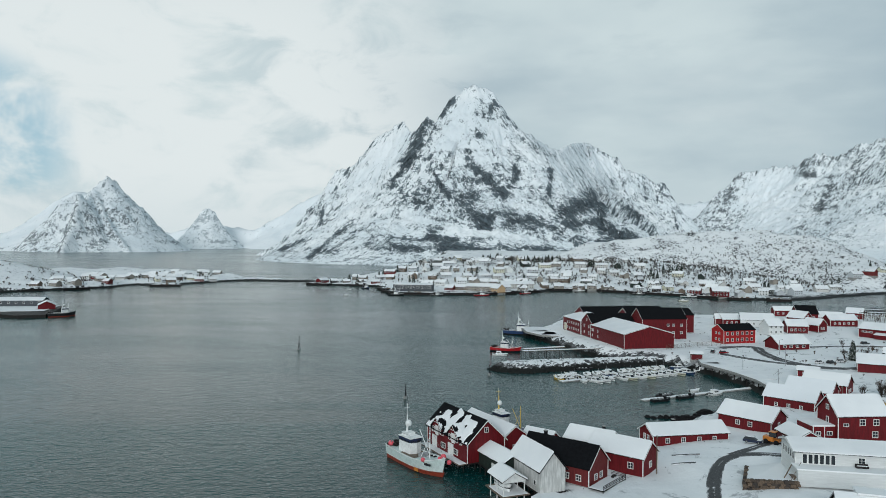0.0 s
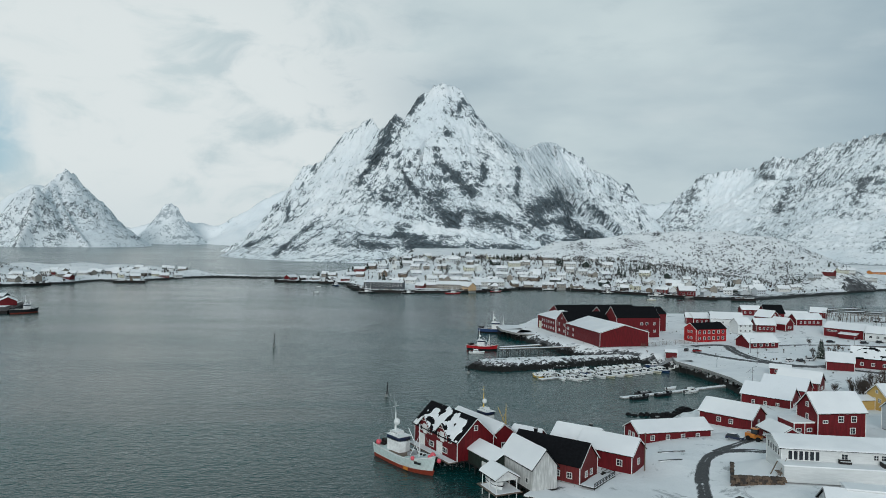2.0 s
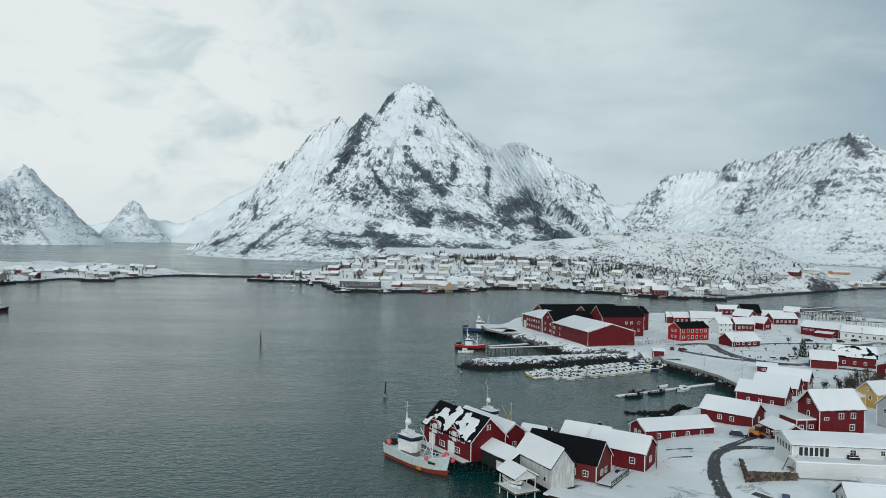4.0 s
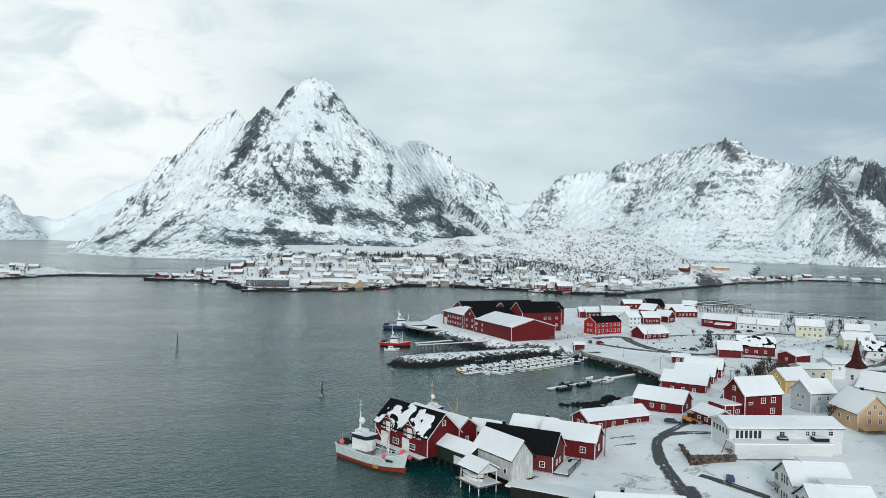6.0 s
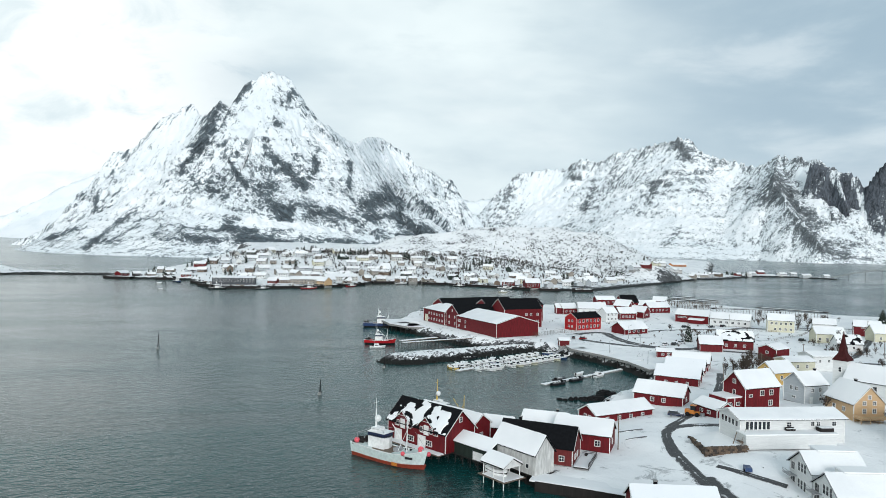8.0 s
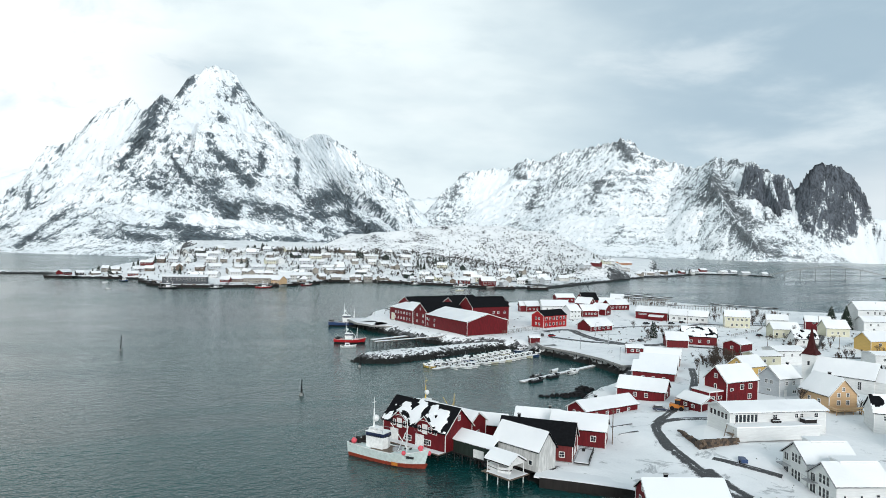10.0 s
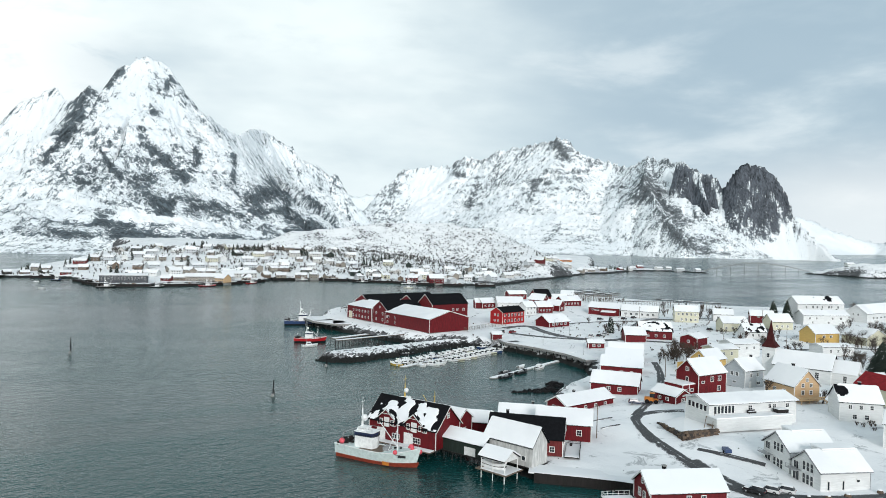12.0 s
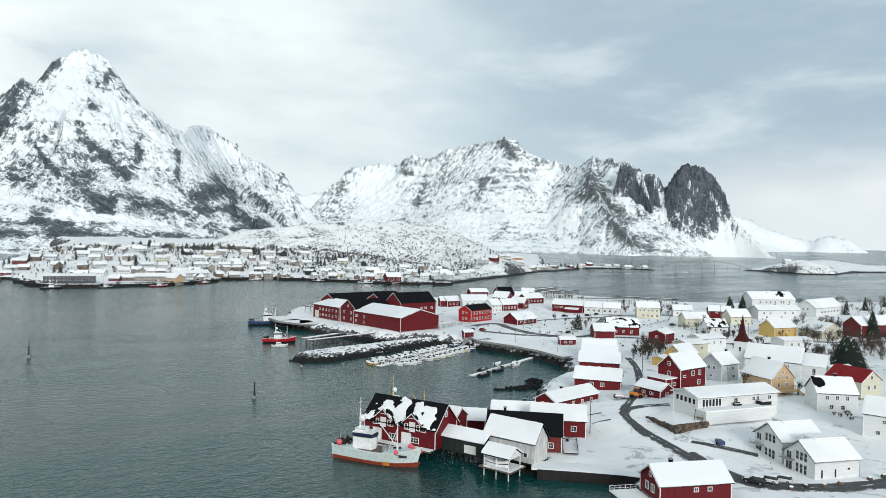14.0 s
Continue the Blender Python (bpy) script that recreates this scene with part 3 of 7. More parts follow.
MAIN += [
    [(581, 3000, 469), (691, 3400, 536), (787, 3650, 579), (835, 3700, 581), (881, 3700, 558), (925, 3700, 529), (956, 3700, 515)],
    [(956, 3700, 515), (984, 3702, 509), (1005, 3706, 423), (1042, 3706, 445), (1099, 3720, 432), (1160, 3725, 407), (1198, 3715, 373), (1233, 3700, 382), (1253, 3690, 327), (1255, 3640, 249), (1246, 3490, 133)],
    [(144, 2417, 594), (169, 2325, 419), (219, 2240, 290), (262, 2135, 194), (316, 2026, 106), (382, 1861, 60)],
]
MAIN += [
    [(-20, 2422, 481), (-85, 2401, 357), (-130, 2379, 258), (-201, 2344, 141), (-260, 2362, 45)],
    [(94, 2330, 427), (64, 2201, 282), (-13, 2022, 120), (18, 1940, 78), (137, 1900, 62), (241, 1880, 56)],
    [(435, 2665, 421), (425, 2413, 254), (452, 2204, 148), (515, 2087, 111), (568, 1917, 70)],
    [(836, 3706, 585), (740, 3150, 330), (700, 2821, 260), (707, 2605, 225), (735, 2283, 110)],
]
CLIFFS = [(-250, 338, -104, 478, 32, -0.5), (95, 551, 173, 573, 28, -0.6), (572, 426, 895, 448, 48, -0.6), (-25, 465, -82, 329, 28, 0.9), (-82, 320, -140, 246, 11, 0.8), (27, 496, 76, 564, 10, 0.7), (156, 412, 156, 410, 19, 0.8), (207, 536, 170, 480, 10, 0.5), (112, 348, 111, 328, 14, 0.7), (-31, 193, 51, 166, 51, 0.5), (5, 275, 51, 192, 7, 0.9), (-56, 193, -14, 157, 14, 0.5), (121, 309, 209, 196, 16, 0.9), (209, 196, 267, 277, 13, 0.6), (108, 183, 141, 103, 36, 0.8)]
CLIFFS += [(141, 103, 194, 148, 22, 0.7), (-5, 79, 46, 41, 20, 0.9), (47, 60, 132, 37, 12, 0.7), (-101, 50, -41, 44, 16, 0.7), (-179, 55, -118, 65, 11, 0.5), (-334, 18, -248, 111, 11, 0.8), (-287, 31, -174, 110, 8, 0.5), (-462, 39, -381, 61, 11, 0.7), (-401, 177, -384, 124, 17, 0.5), (226, 138, 213, 99, 19, 0.9), (272, 128, 354, 84, 14, 0.9), (250, 111, 294, 75, 16, 0.8), (386, 296, 356, 204, 11, 0.8), (276, 336, 249, 285, 9, 0.6), (380, 137, 642, 261, 27, 0.7)]
CLIFFS += [(544, 191, 493, 119, 19, 0.6), (386, 106, 493, 119, 16, 0.7), (507, 97, 603, 82, 25, 1.0), (461, 63, 534, 61, 10, 0.8), (382, 64, 426, 59, 9, 0.6), (711, 174, 719, 166, 23, 0.5), (656, 483, 670, 431, 24, 0.35), (178, 52, 315, 48, 9, 0.5), (104, 510, 65, 402, 33, -0.6), (202, 438, 229, 366, 25, -0.7), (-146, 439, -223, 226, 60, -0.4), (49, 95, 140, 83, 9, -0.9), (139, 80, 290, 66, 9, -0.8), (-77, 127, -13, 118, 11, -0.5), (-34, 282, -67, 225, 22, -0.3)]
CLIFFS += [(304, 378, 337, 311, 25, -0.5), (866, 492, 903, 481, 42, -0.8), (475, 358, 421, 282, 22, -0.7), (1133, 243, 1107, 180, 54, -0.4), (-290, 298, -274, 176, 39, -0.3)]
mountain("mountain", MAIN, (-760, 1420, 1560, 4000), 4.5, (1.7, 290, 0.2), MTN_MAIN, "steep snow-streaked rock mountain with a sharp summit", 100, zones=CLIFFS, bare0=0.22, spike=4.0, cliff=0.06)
mountain("mountain", [[(945, 3700, 457), (962, 3700, 506), (974, 3699, 521)], [(974, 3699, 521), (983, 3698, 500), (997, 3696, 403)]], (842, 1086, 3596, 3816), 4.0, (3.6, 45, 1.0), MTN_MAIN, "thin rock needle on the skyline", 150, 0.3, 250.0, bare0=0.42, cliff=0.05)
# bare and snowy stretches; the broad -0.8 one whitens the face in place of mist
SCREES_AND_MIST = [(-77, 597, -29, 511, 32, 0.6), (-204, 280, -176, 375, 23, 0.6), (-548, 244, -522, 393, 25, 0.5), (371, 379, 303, 265, 40, 0.6), (388, 297, 454, 134, 44, 0.55), (555, 375, 585, 324, 34, 0.7), (423, 83, 550, 40, 29, 0.7), (248, 335, 230, 289, 23, 0.5), (-1064, 390, -1071, 295, 28, 0.5), (-694, 500, -644, 440, 28, 0.5), (-53, 125, -126, 46, 18, 0.45), (-1123, 333, -1123, 333, 25, 0.3), (-424, 525, -444, 428, 27, 0.3), (-862, 373, -769, 186, 126, -0.8), (-27, 229, -2, 168, 79, -0.4)]
SCREES_AND_MIST += [(448, 401, 504, 208, 14, -0.9), (-290, 121, -157, 124, 80, -0.4), (209, 445, 114, 310, 44, -0.4)]
RIGHT = [
    [(1373, 3643, 47), (1583, 3990, 168), (1650, 4070, 330), (1797, 4059, 463), (1957, 3981, 497), (2028, 3887, 484), (2094, 3792, 552), (2159, 3696, 520), (2204, 3609, 571), (2275, 3502, 591), (2326, 3345, 602), (2386, 3175, 622)],
    [(2386, 3175, 622), (2412, 3090, 530), (2475, 2973, 478), (2520, 2865, 443), (2505, 2743, 442), (2510, 2669, 471), (2516, 2521, 445), (2525, 2439, 426), (2532, 2357, 380), (2544, 2267, 322)],
]
RIGHT += [
    [(2510, 2669, 471), (2293, 2461, 318), (2180, 2221, 177), (2112, 2040, 60)],
]
mountain("mountain", RIGHT, (1250, 3000, 1900, 4300), 6.5, (1.05, 430, 0.22), MTN_RIGHT, "long jagged snowy ridge above the fjord", 200, 0.82, zones=SCREES_AND_MIST, bare0=0.22, spike=20.0, crest=0.05, cliff=0.12, across=(0.795, -0.606))
COULOIRS = [(-280, 267, -188, 40, 55, 0.8), (-77, 349, 27, 190, 91, 0.55), (-28, 152, -4, 81, 63, 0.65), (-133, 289, -105, 139, 27, 0.5), (-201, 343, -167, 261, 11, -1.2), (-167, 261, -156, 159, 14, -1.2), (-156, 159, -92, 78, 16, -1.0), (-44, 350, 2, 287, 8, -0.7), (-88, 312, -107, 213, 8, -0.6), (13, 312, 59, 227, 8, -0.6), (-251, 304, -195, 177, 8, -0.7), (-106, 188, -60, 115, 8, -0.5), (-285, 372, -250, 278, 14, -0.9), (-70, 337, -8, 263, 13, -0.6), (-134, 314, -134, 314, 8, -0.5)]
COULOIRS += [(97, 148, 201, 27, 69, -0.9), (159, 49, 240, 17, 58, -0.9), (-79, 38, 116, 39, 23, -0.9), (-157, 29, -101, 42, 21, -0.8), (36, 275, 81, 210, 11, -0.5)]
DOME = [
    [(2480, 2165, 300), (2493, 2140, 357), (2512, 2113, 397), (2537, 2081, 411), (2571, 2038, 392), (2600, 1999, 350), (2620, 1954, 262)],
    [(2620, 1954, 262), (2629, 1924, 170), (2651, 1874, 107), (2666, 1815, 60), (2676, 1743, 5)],
    [(2426, 2395, 425), (2433, 2358, 420), (2454, 2290, 382), (2481, 2229, 360), (2491, 2171, 304)],
    [(2454, 2290, 382), (2425, 2230, 300), (2410, 2190, 240)],
]
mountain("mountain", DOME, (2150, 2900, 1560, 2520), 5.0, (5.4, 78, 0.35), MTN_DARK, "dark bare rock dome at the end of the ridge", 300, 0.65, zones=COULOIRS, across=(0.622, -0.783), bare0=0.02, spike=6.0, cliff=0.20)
PYRAMID = [
    [(-1925, 3163, 18), (-1832, 3218, 49), (-1774, 3250, 135), (-1733, 3294, 216), (-1701, 3333, 253), (-1674, 3369, 269), (-1663, 3419, 242), (-1685, 3520, 312), (-1648, 3592, 373)],
    [(-1648, 3592, 373), (-1625, 3636, 351), (-1609, 3665, 295), (-1559, 3686, 194), (-1496, 3712, 122), (-1418, 3742, 48), (-1379, 3757, 12)],
    [(-1674, 3369, 269), (-1640, 3250, 162), (-1624, 3160, 83), (-1607, 3080, 21)],
    [(-1685, 3520, 312), (-1596, 3420, 196), (-1487, 3330, 87), (-1404, 3260, 21)],
    [(-1609, 3665, 295), (-1477, 3560, 147), (-1376, 3450, 48)],
]
mountain("mountain", PYRAMID, (-2300, -1050, 2900, 4150), 11.0, (1.3, 260, 0.25), MTN_RIGHT, "snowy pyramid peak across the fjord", 400, bare0=0.22)
FAR = [
    [(-2700, 3700, 60), (-2393, 3931, 87), (-2301, 3986, 111), (-2180, 4053, 262), (-2079, 4106, 340), (-1900, 4200, 300), (-1700, 4300, 120)],
    [(-1834, 4380, 63), (-1640, 4420, 111), (-1541, 4440, 137), (-1317, 4520, 151), (-1147, 4560, 132), (-1010, 4600, 219), (-867, 4620, 306), (-708, 4660, 392), (-466, 4680, 377)],
    [(1200, 4500, 250), (1492, 4453, 321), (1596, 4415, 306), (1734, 4360, 329), (1836, 4316, 389)],
]
KNOB = [[(-1415, 4270, 194), (-1393, 4285, 242), (-1355, 4293, 258), (-1323, 4300, 234), (-1294, 4310, 167)]]
# distant slopes whose haze is painted in by the pale material
mountain("mountain", FAR[:2], (-2800, 100, 3500, 4800), 20.0, (0.9, 300, 0.25), MTN_HAZED, "distant snow slopes with cloud haze in their colour", 500, 0.6, bare0=0.1)
mountain("mountain", KNOB, (-1700, -900, 4000, 4500), 8.0, (1.9, 95, 0.35), MTN_HAZED, "small rock knob in snow, paled as by haze, at the head of the fjord", 520, 0.8, bare0=0.55, spike=4.0)
mountain("mountain", FAR[2:], (1000, 2000, 4000, 4700), 20.0, (1.0, 300, 0.25), MTN_HAZED, "distant snow slopes with haze in their colour", 550)
mountain("mountain", [[(3700, 2750, 240), (3829, 2632, 190), (3914, 2499, 123), (3992, 2368, 75), (4035, 2291, 111), (4090, 2189, 97), (4128, 2113, 40)]], (3500, 4500, 1900, 3000), 20.0, (0.8, 200, 0.2), MTN_HAZED, "distant snowy headland paled in colour as by haze", 600, foot=20)


# ---- houses ----
_windows = {}


def window_meshes(w, h, cols, rows, frame_mat):
    key = (round(w, 2), round(h, 2), cols, rows, frame_mat.name)
    if key not in _windows:
        f = Geo()
        t = 0.13
        for s in (-1, 1):
            f.box(s * (w / 2), 0, 0, t, 0.12, h + t)
            f.box(0, 0, s * (h / 2), w - t, 0.12, t)
        for i in range(1, cols):
            f.box(-w / 2 + w * i / cols, 0.01, 0, 0.07, 0.08, h - t)
        for j in range(1, rows):
            f.box(0, 0.012, -h / 2 + h * j / rows, w - t, 0.06, 0.06)
        g = Geo().box(0, 0.02, 0, w - 0.05, 0.04, h - 0.05)
        _windows[key] = (f.mesh("window", frame_mat), g.mesh("pane", GLASS))
    return _windows[key]


def add_window(house, m, w=1.1, h=1.25, cols=2, rows=2, frame_mat=None):
    f, g = window_meshes(w, h, cols, rows, frame_mat or TRIM)
    ob = part("window", f, None, house, "", m)
    part("pane", g, None, ob)
    return ob


def wall_pose(side, u, z, L, W):
    """A pose on a wall: side s or n is a long wall, e or w a gable; u runs along the wall as seen from outside."""
    if side == "s":
        return pose(u, -W / 2 - 0.04, z, 0, 0, 0)
    if side == "n":
        return pose(-u, W / 2 + 0.04, z, 0, 0, 180)
    if side == "e":
        return pose(L / 2 + 0.04, u, z, 0, 0, 90)
    return pose(-L / 2 - 0.04, -u, z, 0, 0, -90)


def snow_sheet(L, W, eave, ridge, over, cover, seed, depth=0.22, cell=0.45, spots=(), sides=(-1, 1)):
    """Lying snow on both roof slopes, thin at its ragged edge."""
    g = Geo()
    run = W / 2 + over
    slope = (ridge - eave) / (W / 2)
    low = eave - slope * over
    nx, ny = max(4, int((L + 2 * over) / cell)), max(3, int(run / cell))
    for s in sides:
        us = np.linspace(-L / 2 - over, L / 2 + over, nx + 1)
        vs = np.linspace(0, run, ny + 1)
        gu, gv = np.meshgrid(us, vs)
        field = cover + 1.1 * fbm(gu / 3.1 + seed * 7.3, gv / 2.4 + seed * 3.1 + s * 20, 4, 3)
        for su, sv, sr, k in spots:
            field = field + k * np.exp(-((gu - su) ** 2 + (gv - sv) ** 2) / sr ** 2)
        edge = np.minimum(np.minimum(gu - us[0], us[-1] - gu), run - gv) / 0.35
        mask = smooth01(field / 0.16) * (0.35 + 0.65 * smooth01(edge + 0.05))
        z = ridge + 0.2 - slope * gv + depth * mask * (1 + 0.35 * fbm(gu / 2, gv / 2, 3, 5)) - 0.06 * (1 - smooth01(field / 0.1))
        vv = [(float(gu[j, i]), s * float(gv[j, i]), float(z[j, i])) for j in range(ny + 1) for i in range(nx + 1)]
        ff = []
        for j in range(ny):
            for i in range(nx):
                if field[j:j + 2, i:i + 2].max() > 0.0:
                    k = j * (nx + 1) + i
                    q = (k, k + 1, k + nx + 2, k + nx + 1)
                    ff.append(q if s > 0 else q[::-1])
        g.add(vv, ff)
        if cover > 0.6:
            # the snow's thick lip at the eaves and verges
            a, b = (nx + 1) * ny, (nx + 1) * (ny + 1)
            lip = vv[a:b]
            g.add(lip + [(p[0], p[1], p[2] - depth * 0.9) for p in lip], [(i, i + 1, len(lip) + i + 1, len(lip) + i) for i in range(nx)])
    return g


def snow_slab(L, W, eave, ridge, over, depth=0.3):
    """A plain rounded snow cover for houses far off."""
    sl = (ridge - eave) / (W / 2)
    r = W / 2 + over
    out = [(0, ridge + 0.16 + depth), (r - 0.3, ridge + 0.16 + depth - sl * (r - 0.3)), (r, ridge + 0.16 - sl * r + 0.08), (r, ridge + 0.14 - sl * r), (0, ridge + 0.15),
           (-r, ridge + 0.14 - sl * r), (-r, ridge + 0.16 - sl * r + 0.08), (-r + 0.3, ridge + 0.16 + depth - sl * (r - 0.3))]
    return Geo().prism(out, -L / 2 - over, L / 2 + over)


def house(name, x, y, yaw, L, W, eave, ridge, mat, label, category="house", z=None, roof_mat=None, snow=1.0, over=0.45, base=1.6, windows=(), doors=(), chimneys=(),
          trim=True, group="", far=False, frame_mat=None, stilts=0.0, seed=None, spots=(), cover_mat=None):
    """A gabled house. L runs along the ridge; eave and ridge are heights over its base. windows: (side, us, height, w, h, cols, rows)."""
    if z is None:
        z = ground_z(x, y)
    seed = seed if seed is not None else (x * 0.37 + y * 0.11)
    roof_mat = roof_mat or SLATE
    h = empty(name, pose(x, y, z, 0, 0, yaw), label, category, group)
    part("wall", Geo().prism([(-W / 2, 0), (W / 2, 0), (W / 2, eave), (0, ridge), (-W / 2, eave)], -L / 2, L / 2), mat, h)
    if stilts:
        k = 0
        for px in np.arange(-L / 2 + 0.3, L / 2, 2.6):
            for py in np.linspace(-W / 2 + 0.3, W / 2 - 0.3, 4):
                part("stilt", Geo().beam((px, py, 0), (px + random.uniform(-.1, .1), py, -stilts), 0.14, 6), DARKWOOD, h)
        part("foundation", Geo().box(0, 0, -0.15, L + 0.3, W + 0.3, 0.3), DARKWOOD, h, "tarred timber deck beam")
    else:
        part("foundation", Geo().box(0, 0, -base / 2 + 0.15, L - 0.1, W - 0.1, base + 0.3), CONCRETE, h)
    sl = (ridge - eave) / (W / 2)
    ln = math.hypot(1, sl)
    r = W / 2 + over
    tk = 0.16
    roof = Geo()
    for s in (-1, 1):
        pts = [(0, ridge + tk * ln), (s * r, ridge + tk * ln - sl * r), (s * r, ridge - sl * r), (0, ridge)]
        roof.prism(pts, -L / 2 - over, L / 2 + over)
    rf = part("roof", roof, roof_mat, h)
    if snow > 0:
        if far and snow > 0.6:
            part("roof_snow", snow_slab(L, W, eave, ridge, over), SNOW_ROOF, h, "thick snow cover")
        else:
            part("roof_snow", snow_sheet(L, W, eave, ridge, over, snow, seed, cell=1.0 if far else 0.45, spots=spots), cover_mat or SNOW_ROOF, h, "thick snow cover" if snow > 0.6 else "ragged patches of snow", smooth=True)
    if trim and not far:
        for e in (-1, 1):
            xx = e * (L / 2 + over + 0.02)
            for s in (-1, 1):
                b = Geo().prism([(0, ridge + 0.17), (s * r, ridge + 0.17 - sl * r), (s * r, ridge - 0.1 - sl * r), (0, ridge - 0.1)], xx - 0.04, xx + 0.04)
                part("bargeboard", b, TRIM, h, "white bargeboard")
            for s in (-1, 1):
                part("corner_board", Geo().box(e * (L / 2 + 0.02), s * (W / 2 + 0.02), eave / 2, 0.18, 0.18, eave - 0.02), TRIM, h, "white corner board")
    for side, us, wz, ww, wh, wc, wr in windows:
        for u in us:
            add_window(h, wall_pose(side, u, wz, L, W), ww, wh, wc, wr, frame_mat)
    for side, u, dw, dh, dmat in doors:
        m = wall_pose(side, u, dh / 2 + 0.05, L, W)
        d = part("door", Geo().box(0, 0, 0, dw, 0.1, dh), dmat, h, "", m)
        part("door_frame", Geo().box(-dw / 2, -0.02, 0, 0.12, 0.12, dh + 0.1).box(dw / 2, -0.02, 0, 0.12, 0.12, dh + 0.1).box(0, -0.02, dh / 2, dw, 0.12, 0.14), TRIM, d)
    for cx, cy, ch in chimneys:
        top = ridge - abs(cy) * sl + ch
        c = part("chimney", Geo().box(cx, cy, top - ch / 2 - 0.4, 0.65, 0.65, ch + 0.8), SLATE, h, "dark brick chimney")
        part("cap", Geo().box(cx, cy, top + 0.09, 0.85, 0.85, 0.16), CONCRETE, c)
    return h


def row(n, span, shift=0.0):
    """n evenly spaced places along a span."""
    return [shift - span / 2 + span * (i + 0.5) / n for i in range(n)]


def win(side, n, span, z, w=1.1, h=1.25, cols=2, rows=2, shift=0.0):
    return (side, row(n, span, shift), z, w, h, cols, rows)


# ---- waterfront ----
warehouse = house("fish_warehouse", 6.0, 181.7, -62.5, 21, 10.6, 5.0, 9.9, RED, "dark red timber warehouse on stilts with snow-patched black roof", "warehouse", z=2.6, snow=0.0, over=0.6, stilts=4.0,
                  windows=(win("s", 2, 13, 1.4, 2.2, 1.3, 3, 2, 1.5), win("e", 1, 2, 7.6, 1.0, 1.2), win("s", 4, 19, 4.4, 1.3, 1.3)), doors=(("s", -6.5, 2.6, 2.8, TRIM), ("s", 2.2, 2.6, 2.8, TRIM)))
house("boathouse", 13.6, 186.6, -62.5, 21, 7.0, 4.8, 7.2, RED, "dark red timber store with a snow roof", "boathouse", z=2.6, stilts=4.0, windows=(win("e", 1, 2, 2.0),))
house("green_shed", 14.3, 167.4, -66, 12, 6.4, 3.2, 4.9, GREEN, "dark green shed on stilts under a white snow roof", "shed", z=2.3, stilts=3.5, trim=False, doors=(("s", 1.5, 1.5, 1.9, TRIM), ("s", 3.1, 1.5, 1.9, TRIM)))
house("white_boathouse", 21.2, 157.8, -69.5, 13.7, 6.2, 5.0, 8.6, WHITE_UP, "weathered white board boathouse with a snow roof", "boathouse", z=2.3, trim=False, stilts=3.0, windows=(win("s", 1, 2, 1.8, 1.0, 1.1, 1, 1, 4.5),))
house("rorbu", 28.0, 162.8, -41, 18, 9.0, 4.2, 8.2, RED_DULL, "worn red cabin with a bare black roof", "cabin", z=2.6, snow=0.0, windows=(win("s", 2, 6, 1.6, 1.2, 1.3, 2, 2, 5), win("e", 2, 5, 1.6, 1.2, 1.3, 2, 3)), chimneys=((-5, 0.4, 1.2),))
house("rorbu", 43.0, 167.2, -41, 14, 8.2, 4.4, 7.3, RED, "dark red cabin under a thick snow roof", "cabin", z=2.8, windows=(win("s", 1, 2, 2.2, 1.3, 1.4, 2, 2, 4), win("e", 1, 2, 2.2, 1.2, 1.4)))
house("rorbu", 39.0, 181.0, -38, 12, 7.4, 3.4, 5.8, RED, "small red cabin with snow roof and chimney", "cabin", z=2.6, windows=(win("s", 3, 8, 1.6, 1.0, 0.9),), chimneys=((3, 0.4, 1.2),))
house("red_store", 26.0, 183.5, -40, 8, 6, 2.8, 5.0, RED, "small red store with snow roof", "shed", z=2.4, stilts=3.0)
house("rorbu", 65.0, 187.2, 10, 21.5, 7.6, 3.1, 5.2, RED, "long red cabin beside the water under snow", "cabin", z=3.3, windows=(win("s", 4, 18, 1.6, 1.1, 1.2), win("w", 2, 4, 1.8, 1.0, 1.4)), chimneys=((-3, 0.3, 1.0),))
house("rorbu", 88.0, 197.2, -50, 15, 9.6, 3.4, 6.4, RED, "red cabin with snow roof beside the yard", "cabin", z=4.8, windows=(win("s", 2, 7, 1.8), win("e", 1, 2, 2.0)))
house("rorbu_annex", 89.5, 174.8, -88, 9.5, 6.2, 2.7, 4.4, RED, "low red annex with snow roof", "shed", z=6.2, windows=(win("s", 2, 6, 1.4, 1.2, 0.9), win("e", 1, 2, 1.4, 1.2, 0.9)))
big = house("red_house", 103.6, 175.8, 3, 13, 8.6, 6.4, 10.4, RED, "tall red wooden house with white corner boards", "house", z=8.0,
            windows=(win("s", 2, 7, 4.6, 1.4, 1.5, 2, 2, 1.5), win("s", 1, 1, 1.6, 1.4, 1.5, 2, 2, 3), win("s", 1, 1, 4.0, 1.3, 0.7, 2, 1, -4.5), win("w", 1, 1, 7.6, 1.1, 1.2), win("w", 1, 1, 4.3, 0.9, 1.7, 1, 1)))
part("porch", Geo().box(-9.3, 0.5, 1.75, 5.6, 7.0, 3.5), RED, big, "flat-roofed red porch")
part("porch_snow", Geo().box(-9.3, 0.5, 3.62, 5.9, 7.3, 0.24), SNOW_ROOF, big)
part("porch_rail", Geo().box(-9.3, -3.05, 3.45, 5.8, 0.12, 0.2).box(-12.1, 0.5, 3.45, 0.12, 7.0, 0.2).box(-12.1, -3.05, 1.7, 0.16, 0.16, 3.4).box(-9.2, -3.05, 1.7, 0.16, 0.16, 3.4), TRIM, big)
